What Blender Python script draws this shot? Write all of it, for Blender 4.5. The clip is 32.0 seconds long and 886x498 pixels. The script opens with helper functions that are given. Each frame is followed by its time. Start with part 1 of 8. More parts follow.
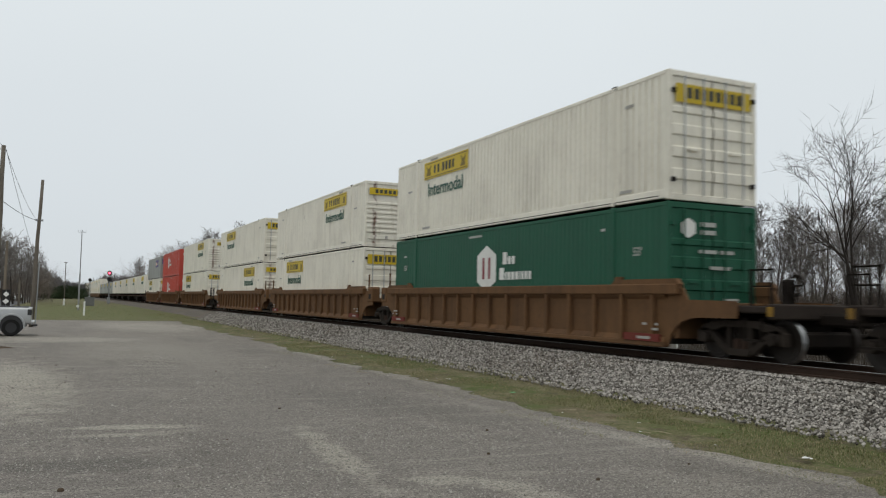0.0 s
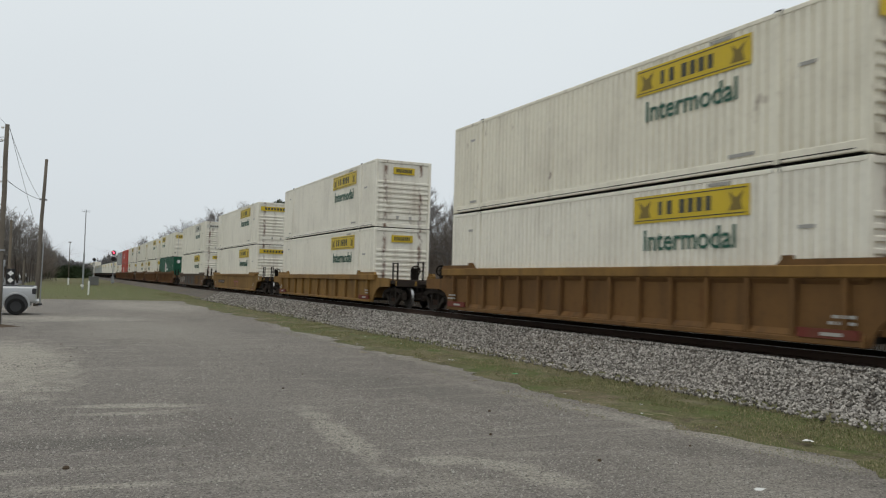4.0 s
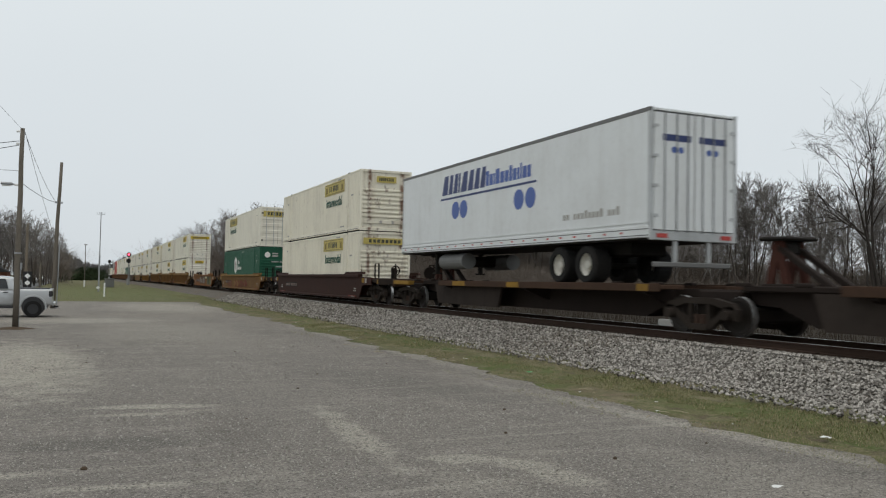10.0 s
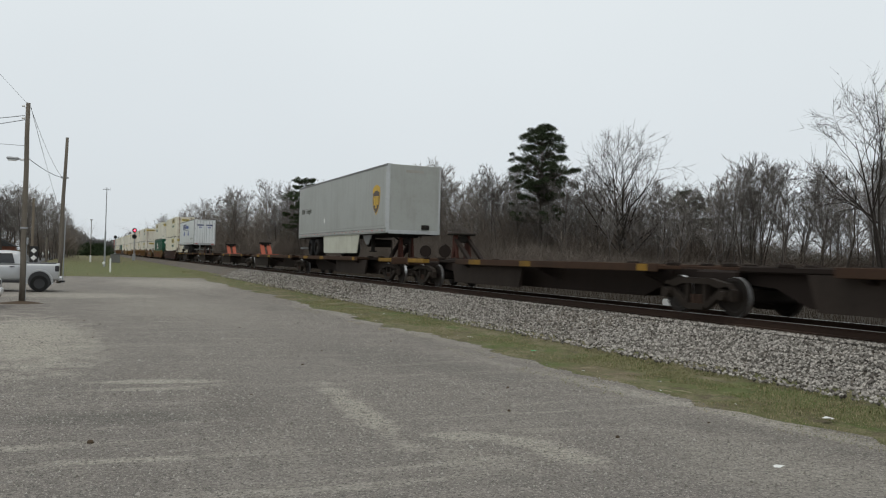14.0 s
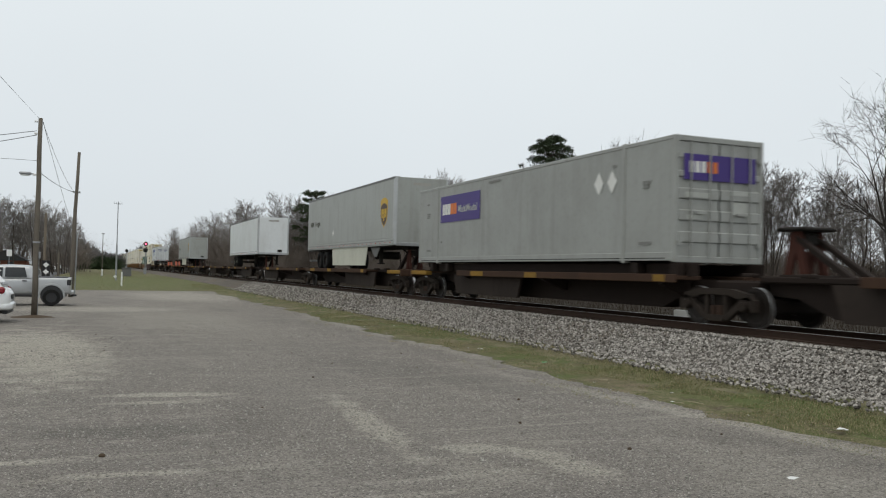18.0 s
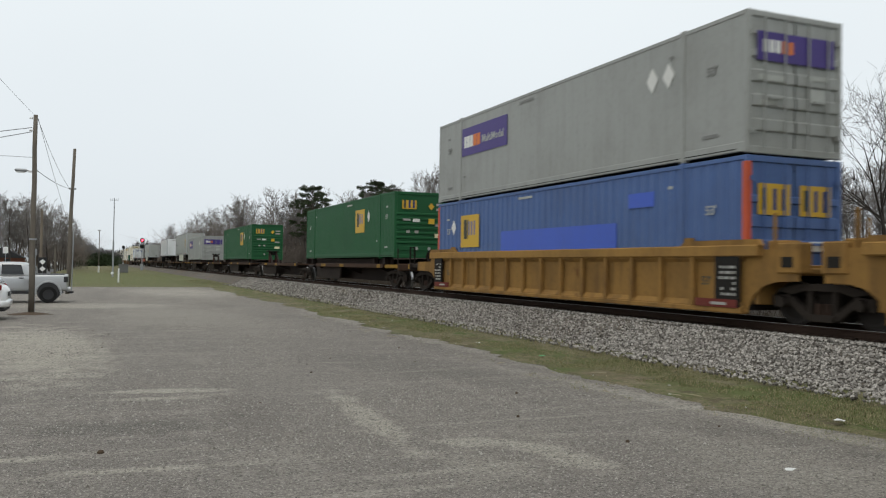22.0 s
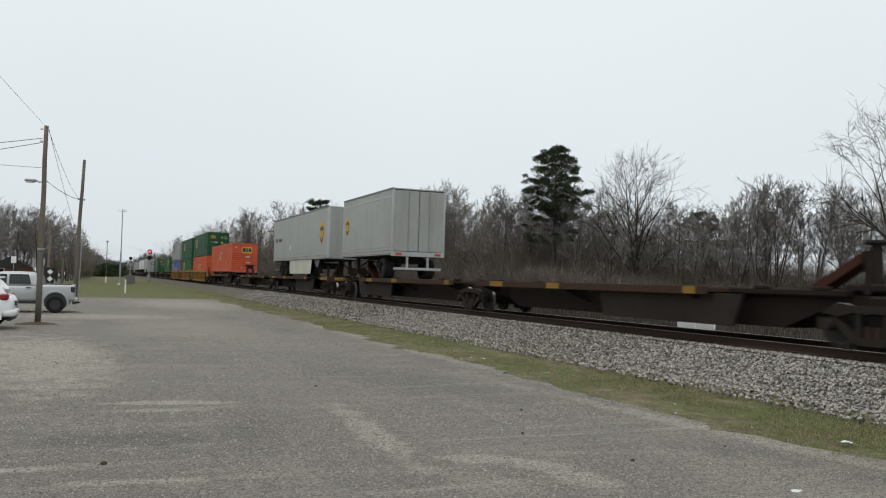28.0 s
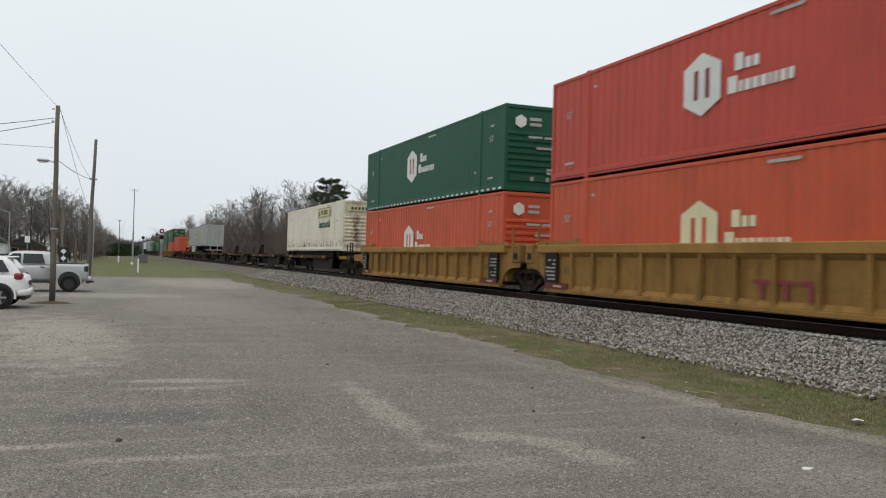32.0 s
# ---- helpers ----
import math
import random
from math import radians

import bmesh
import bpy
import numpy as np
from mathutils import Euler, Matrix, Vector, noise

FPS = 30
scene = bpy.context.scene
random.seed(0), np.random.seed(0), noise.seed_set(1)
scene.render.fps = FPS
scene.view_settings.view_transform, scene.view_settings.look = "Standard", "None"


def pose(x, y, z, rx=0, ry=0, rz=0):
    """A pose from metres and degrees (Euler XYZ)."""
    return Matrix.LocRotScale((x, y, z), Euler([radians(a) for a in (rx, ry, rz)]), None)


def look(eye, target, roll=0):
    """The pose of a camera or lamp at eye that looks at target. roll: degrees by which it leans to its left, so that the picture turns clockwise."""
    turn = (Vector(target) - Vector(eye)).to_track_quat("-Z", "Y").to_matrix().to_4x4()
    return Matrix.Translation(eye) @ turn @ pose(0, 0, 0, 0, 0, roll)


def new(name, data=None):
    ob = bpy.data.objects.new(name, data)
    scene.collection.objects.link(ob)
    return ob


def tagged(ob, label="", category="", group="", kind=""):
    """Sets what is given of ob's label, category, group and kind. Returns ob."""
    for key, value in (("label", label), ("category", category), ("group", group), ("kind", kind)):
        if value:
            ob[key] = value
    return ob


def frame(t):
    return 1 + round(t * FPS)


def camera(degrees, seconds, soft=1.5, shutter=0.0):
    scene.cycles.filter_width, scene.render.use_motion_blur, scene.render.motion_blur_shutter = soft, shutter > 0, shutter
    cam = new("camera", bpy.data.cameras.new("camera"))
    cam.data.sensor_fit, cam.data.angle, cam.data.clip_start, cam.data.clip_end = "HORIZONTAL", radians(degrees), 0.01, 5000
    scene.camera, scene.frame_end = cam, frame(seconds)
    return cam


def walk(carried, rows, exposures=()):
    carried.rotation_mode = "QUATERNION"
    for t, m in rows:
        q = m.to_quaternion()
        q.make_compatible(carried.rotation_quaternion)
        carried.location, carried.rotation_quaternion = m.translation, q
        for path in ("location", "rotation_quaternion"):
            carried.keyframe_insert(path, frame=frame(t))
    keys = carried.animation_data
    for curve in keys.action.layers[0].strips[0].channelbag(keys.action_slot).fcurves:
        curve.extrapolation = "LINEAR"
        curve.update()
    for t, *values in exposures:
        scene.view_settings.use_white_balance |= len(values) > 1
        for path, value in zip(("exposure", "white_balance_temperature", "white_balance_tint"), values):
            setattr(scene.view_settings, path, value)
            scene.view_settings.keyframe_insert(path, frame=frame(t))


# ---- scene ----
cam = camera(56.17, 32.0, soft=1.15, shutter=0.17)
EYE = Vector((0.0, 0.0, 1.9))


def aim(yaw, pitch, roll):
    """Camera pose at EYE: degrees to the right of the track's direction, up, and lean."""
    a, b = radians(yaw), radians(pitch)
    way = Vector((math.sin(a) * math.cos(b), math.cos(a) * math.cos(b), math.sin(b)))
    return look(EYE, EYE + way, roll)


walk(cam, [
    (0, aim(24.69, 3.67, 1.29)),
    (0.5, aim(24.67, 3.16, 1.38)),
    (1, aim(24.70, 2.81, 1.58)),
    (1.5, aim(24.69, 2.56, 1.60)),
    (2, aim(24.64, 2.45, 1.64)),
    (2.5, aim(24.54, 2.32, 1.58)),
    (3, aim(24.51, 2.26, 1.67)),
    (3.5, aim(24.59, 2.40, 1.67)),
    (5.5, aim(23.67, 2.18, 1.40)),
    (6, aim(23.54, 2.15, 1.50)),
    (6.5, aim(23.59, 2.09, 1.39)),
    (7, aim(23.62, 2.00, 1.35)),
    (7.5, aim(23.72, 2.01, 1.37)),
    (8, aim(23.83, 1.95, 1.46)),
    (8.5, aim(23.83, 2.21, 1.29)),
    (9, aim(23.83, 2.52, 1.32)),
    (9.5, aim(23.77, 2.51, 1.26)),
    (10, aim(23.58, 2.28, 1.08)),
    (10.5, aim(23.52, 2.04, 1.10)),
    (11, aim(23.47, 1.86, 1.11)),
    (11.5, aim(23.42, 1.72, 1.15)),
    (12, aim(23.30, 1.45, 1.25)),
    (12.5, aim(23.30, 1.28, 1.29)),
    (13, aim(23.40, 1.33, 1.43)),
    (13.5, aim(23.39, 1.17, 1.61)),
    (14, aim(23.27, 0.77, 1.56)),
    (14.5, aim(23.18, 0.63, 1.57)),
    (16.5, aim(22.82, 0.93, 1.15)),
    (17, aim(22.66, 1.14, 1.18)),
    (17.5, aim(22.56, 1.45, 1.31)),
    (18, aim(22.57, 1.57, 1.24)),
    (18.5, aim(22.71, 1.38, 1.13)),
    (19, aim(22.70, 1.44, 1.04)),
    (19.5, aim(22.75, 1.47, 1.20)),
    (20, aim(22.81, 1.35, 1.23)),
    (20.5, aim(22.86, 1.08, 1.16)),
    (21, aim(22.88, 0.97, 1.04)),
    (21.5, aim(22.91, 0.91, 1.01)),
    (22, aim(22.78, 1.18, 0.85)),
    (22.5, aim(22.47, 1.59, 1.02)),
    (23, aim(22.22, 1.82, 1.21)),
    (23.5, aim(22.20, 1.91, 1.23)),
    (24, aim(22.12, 1.85, 1.20)),
    (24.5, aim(21.99, 1.77, 1.21)),
    (25, aim(21.93, 1.78, 1.21)),
    (25.5, aim(22.07, 1.69, 1.22)),
    (27.5, aim(22.35, 2.09, 1.46)),
    (28, aim(22.31, 2.22, 1.61)),
    (28.5, aim(22.15, 2.11, 1.43)),
    (29, aim(22.01, 1.94, 1.52)),
    (29.5, aim(21.89, 1.62, 1.41)),
    (30, aim(21.81, 1.18, 1.34)),
    (30.5, aim(21.67, 1.04, 1.15)),
    (31, aim(21.74, 0.95, 1.42)),
    (31.5, aim(21.71, 0.74, 1.47)),
    (32, aim(21.60, 0.73, 1.50)),
], exposures=[(0.0, -0.06), (8.0, -0.07), (13.0, -0.03), (18.0, 0.02), (24.0, 0.16), (28.0, 0.06), (30.0, 0.03), (31.0, -0.05), (32.0, 0.10)])

# ---- world and light: a bright overcast day ----
world = bpy.data.worlds.new("overcast_sky")
scene.world = world
world.use_nodes = True
wt = world.node_tree
wt.nodes.clear()
w_out = wt.nodes.new("ShaderNodeOutputWorld")
w_bg = wt.nodes.new("ShaderNodeBackground")
w_sky = wt.nodes.new("ShaderNodeTexSky")
w_sky.sky_type = "NISHITA"
w_sky.sun_disc = False
w_sky.sun_elevation, w_sky.sun_rotation = radians(50), radians(200)
w_hsv = wt.nodes.new("ShaderNodeHueSaturation")
w_hsv.inputs["Saturation"].default_value = 0.25
w_hsv.inputs["Value"].default_value = 0.10
w_co = wt.nodes.new("ShaderNodeTexCoord")
w_sep = wt.nodes.new("ShaderNodeSeparateXYZ")
w_ramp = wt.nodes.new("ShaderNodeValToRGB")
w_ramp.color_ramp.elements[0].position = 0.0
w_ramp.color_ramp.elements[0].color = (0.68, 0.735, 0.775, 1)
w_ramp.color_ramp.elements[1].position = 0.45
w_ramp.color_ramp.elements[1].color = (0.885, 0.945, 0.968, 1)
w_noise = wt.nodes.new("ShaderNodeTexNoise")
w_noise.inputs["Scale"].default_value = 2.2
w_noise.inputs["Detail"].default_value = 3
w_mul = wt.nodes.new("ShaderNodeMath")
w_mul.operation = "MULTIPLY_ADD"
w_mul.inputs[1].default_value = 0.17
w_mul.inputs[2].default_value = -0.085
w_add = wt.nodes.new("ShaderNodeMath")
w_mix = wt.nodes.new("ShaderNodeMix")
w_mix.data_type = "RGBA"
w_mix.inputs[0].default_value = 0.88
wt.links.new(w_co.outputs["Generated"], w_sep.inputs[0])
wt.links.new(w_co.outputs["Generated"], w_noise.inputs["Vector"])
wt.links.new(w_noise.outputs[0], w_mul.inputs[0])
wt.links.new(w_sep.outputs["Z"], w_add.inputs[0])
wt.links.new(w_mul.outputs[0], w_add.inputs[1])
wt.links.new(w_add.outputs[0], w_ramp.inputs[0])
wt.links.new(w_sky.outputs[0], w_hsv.inputs["Color"])
wt.links.new(w_hsv.outputs[0], w_mix.inputs[6])
wt.links.new(w_ramp.outputs[0], w_mix.inputs[7])
wt.links.new(w_mix.outputs[2], w_bg.inputs[0])
w_bg.inputs[1].default_value = 1.0
wt.links.new(w_bg.outputs[0], w_out.inputs[0])

sun = new("sun", bpy.data.lights.new("sun", "SUN"))
sun.data.energy, sun.data.angle, sun.data.color = 0.65, radians(30), (1.0, 0.92, 0.80)
sun.matrix_world = look((0, 0, 60), (12, 18, 0))

# ---- materials ----


def mat(name, base, dirt=(0.1, 0.07, 0.04), amount=0.4, rough=0.6, metal=0.0, grain=1.0, streak=0.0, bump=0.0,
        bump_scale=40.0, rust=0.0, vary=0.0, coat=0.0, run=None, drips=None):
    """A painted or natural surface: base colour, large stains, upright streaks, rust spots, fine bump."""
    m = bpy.data.materials.new(name)
    m.use_nodes = True
    nt = m.node_tree
    bsdf = nt.nodes["Principled BSDF"]

    def node(kind, **kw):
        n = nt.nodes.new(kind)
        for k, v in kw.items():
            n.inputs[k].default_value = v
        return n

    co = node("ShaderNodeTexCoord")
    info = node("ShaderNodeObjectInfo")
    shift = node("ShaderNodeVectorMath")
    shift.operation = "MULTIPLY_ADD"
    shift.inputs[0].default_value = (1, 1, 1)
    mulr = node("ShaderNodeMath")
    mulr.operation = "MULTIPLY"
    mulr.inputs[1].default_value = 37.0
    nt.links.new(info.outputs["Random"], mulr.inputs[0])
    nt.links.new(co.outputs["Object"], shift.inputs[0])
    shift.inputs[1].default_value = (1, 1, 1)
    nt.links.new(mulr.outputs[0], shift.inputs[2])

    def noise_of(scale, stretch=None, detail=5.0, lo=0.45, hi=0.65):
        vec = shift.outputs[0]
        if stretch:
            mp = node("ShaderNodeMapping")
            mp.inputs["Scale"].default_value = stretch
            nt.links.new(vec, mp.inputs["Vector"])
            vec = mp.outputs[0]
        n = node("ShaderNodeTexNoise", Scale=scale, Detail=detail, Roughness=0.6)
        nt.links.new(vec, n.inputs["Vector"])
        r = node("ShaderNodeMapRange")
        r.inputs["From Min"].default_value, r.inputs["From Max"].default_value = lo, hi
        nt.links.new(n.outputs[0], r.inputs["Value"])
        return r.outputs[0]

    def mix(fac, a, b, scale=1.0):
        x = node("ShaderNodeMix")
        x.data_type = "RGBA"
        k = node("ShaderNodeMath")
        k.operation = "MULTIPLY"
        k.inputs[1].default_value = scale
        nt.links.new(fac, k.inputs[0])
        nt.links.new(k.outputs[0], x.inputs[0])
        for sock, val in ((x.inputs[6], a), (x.inputs[7], b)):
            if isinstance(val, tuple):
                sock.default_value = (*val, 1)
            else:
                nt.links.new(val, sock)
        return x.outputs[2]

    col = base
    if vary:
        col = mix(info.outputs["Random"], col, tuple(c * (1 - vary) for c in base))
    col = mix(noise_of(0.55 * grain, None, 4), col, dirt, amount * 0.55)
    col = mix(noise_of(7.0 * grain, None, 6, 0.5, 0.75), col, dirt, amount * 0.5)
    if streak:
        col = mix(noise_of(2.6, (1.0, 1.0, 0.10), 5, 0.50, 0.78), col, dirt, streak)
    if rust:
        col = mix(noise_of(2.3, (1, 1, 0.45), 7, *((0.64, 0.72) if rust < 0.65 else (0.585, 0.66))), col, (0.10, 0.035, 0.012), rust)
    if run:
        # rust that has run down in two columns, (distance from the middle, half width)
        sep = node("ShaderNodeSeparateXYZ")
        nt.links.new(co.outputs["Object"], sep.inputs[0])
        ab = node("ShaderNodeMath")
        ab.operation = "ABSOLUTE"
        nt.links.new(sep.outputs[0], ab.inputs[0])
        df = node("ShaderNodeMath")
        df.operation = "SUBTRACT"
        df.inputs[1].default_value = run[0]
        nt.links.new(ab.outputs[0], df.inputs[0])
        da = node("ShaderNodeMath")
        da.operation = "ABSOLUTE"
        nt.links.new(df.outputs[0], da.inputs[0])
        fall = node("ShaderNodeMapRange")
        fall.inputs["From Min"].default_value, fall.inputs["From Max"].default_value = run[1], run[1] * 0.2
        nt.links.new(da.outputs[0], fall.inputs["Value"])
        mask = node("ShaderNodeMath")
        mask.operation = "MULTIPLY"
        nt.links.new(fall.outputs[0], mask.inputs[0])
        nt.links.new(noise_of(3.0, (1, 1, 0.8), 6, 0.42, 0.58), mask.inputs[1])
        col = mix(mask.outputs[0], col, (0.13, 0.05, 0.022), 0.9)
    if drips:
        # rust that breaks through in a level row, between two heights, and drips
        sep = node("ShaderNodeSeparateXYZ")
        nt.links.new(co.outputs["Object"], sep.inputs[0])
        band = node("ShaderNodeMapRange")
        band.inputs["From Min"].default_value, band.inputs["From Max"].default_value = drips[1], drips[0]
        nt.links.new(sep.outputs[2], band.inputs["Value"])
        above = node("ShaderNodeMath")
        above.operation = "GREATER_THAN"
        above.inputs[1].default_value = drips[0] - 0.12
        nt.links.new(sep.outputs[2], above.inputs[0])
        mask = node("ShaderNodeMath")
        mask.operation = "MULTIPLY"
        nt.links.new(band.outputs[0], mask.inputs[0])
        nt.links.new(noise_of(7.0, (1, 1, 0.35), 3, 0.53, 0.58), mask.inputs[1])
        both_ = node("ShaderNodeMath")
        both_.operation = "MULTIPLY"
        nt.links.new(mask.outputs[0], both_.inputs[0])
        nt.links.new(above.outputs[0], both_.inputs[1])
        col = mix(both_.outputs[0], col, (0.075, 0.028, 0.010), 0.95)
    nt.links.new(col, bsdf.inputs["Base Color"])
    bsdf.inputs["Roughness"].default_value = rough
    # dusty, weathered surfaces have little gloss
    bsdf.inputs["Specular IOR Level"].default_value = 0.5 if rough < 0.45 else 0.3 if rough < 0.7 else 0.1
    bsdf.inputs["Metallic"].default_value = metal
    if coat:
        bsdf.inputs["Coat Weight"].default_value = coat
        bsdf.inputs["Coat Roughness"].default_value = 0.12
    if bump:
        n = node("ShaderNodeTexNoise", Scale=bump_scale, Detail=6.0, Roughness=0.65)
        nt.links.new(shift.outputs[0], n.inputs["Vector"])
        b = node("ShaderNodeBump", Strength=bump, Distance=0.02)
        nt.links.new(n.outputs[0], b.inputs["Height"])
        nt.links.new(b.outputs[0], bsdf.inputs["Normal"])
    return m


def plain(name, base, rough=0.5, metal=0.0, glow=0.0):
    m = bpy.data.materials.new(name)
    m.use_nodes = True
    b = m.node_tree.nodes["Principled BSDF"]
    b.inputs["Base Color"].default_value = (*base, 1)
    b.inputs["Roughness"].default_value, b.inputs["Metallic"].default_value = rough, metal
    if glow:
        b.inputs["Emission Color"].default_value = (*base, 1)
        b.inputs["Emission Strength"].default_value = glow
    return m


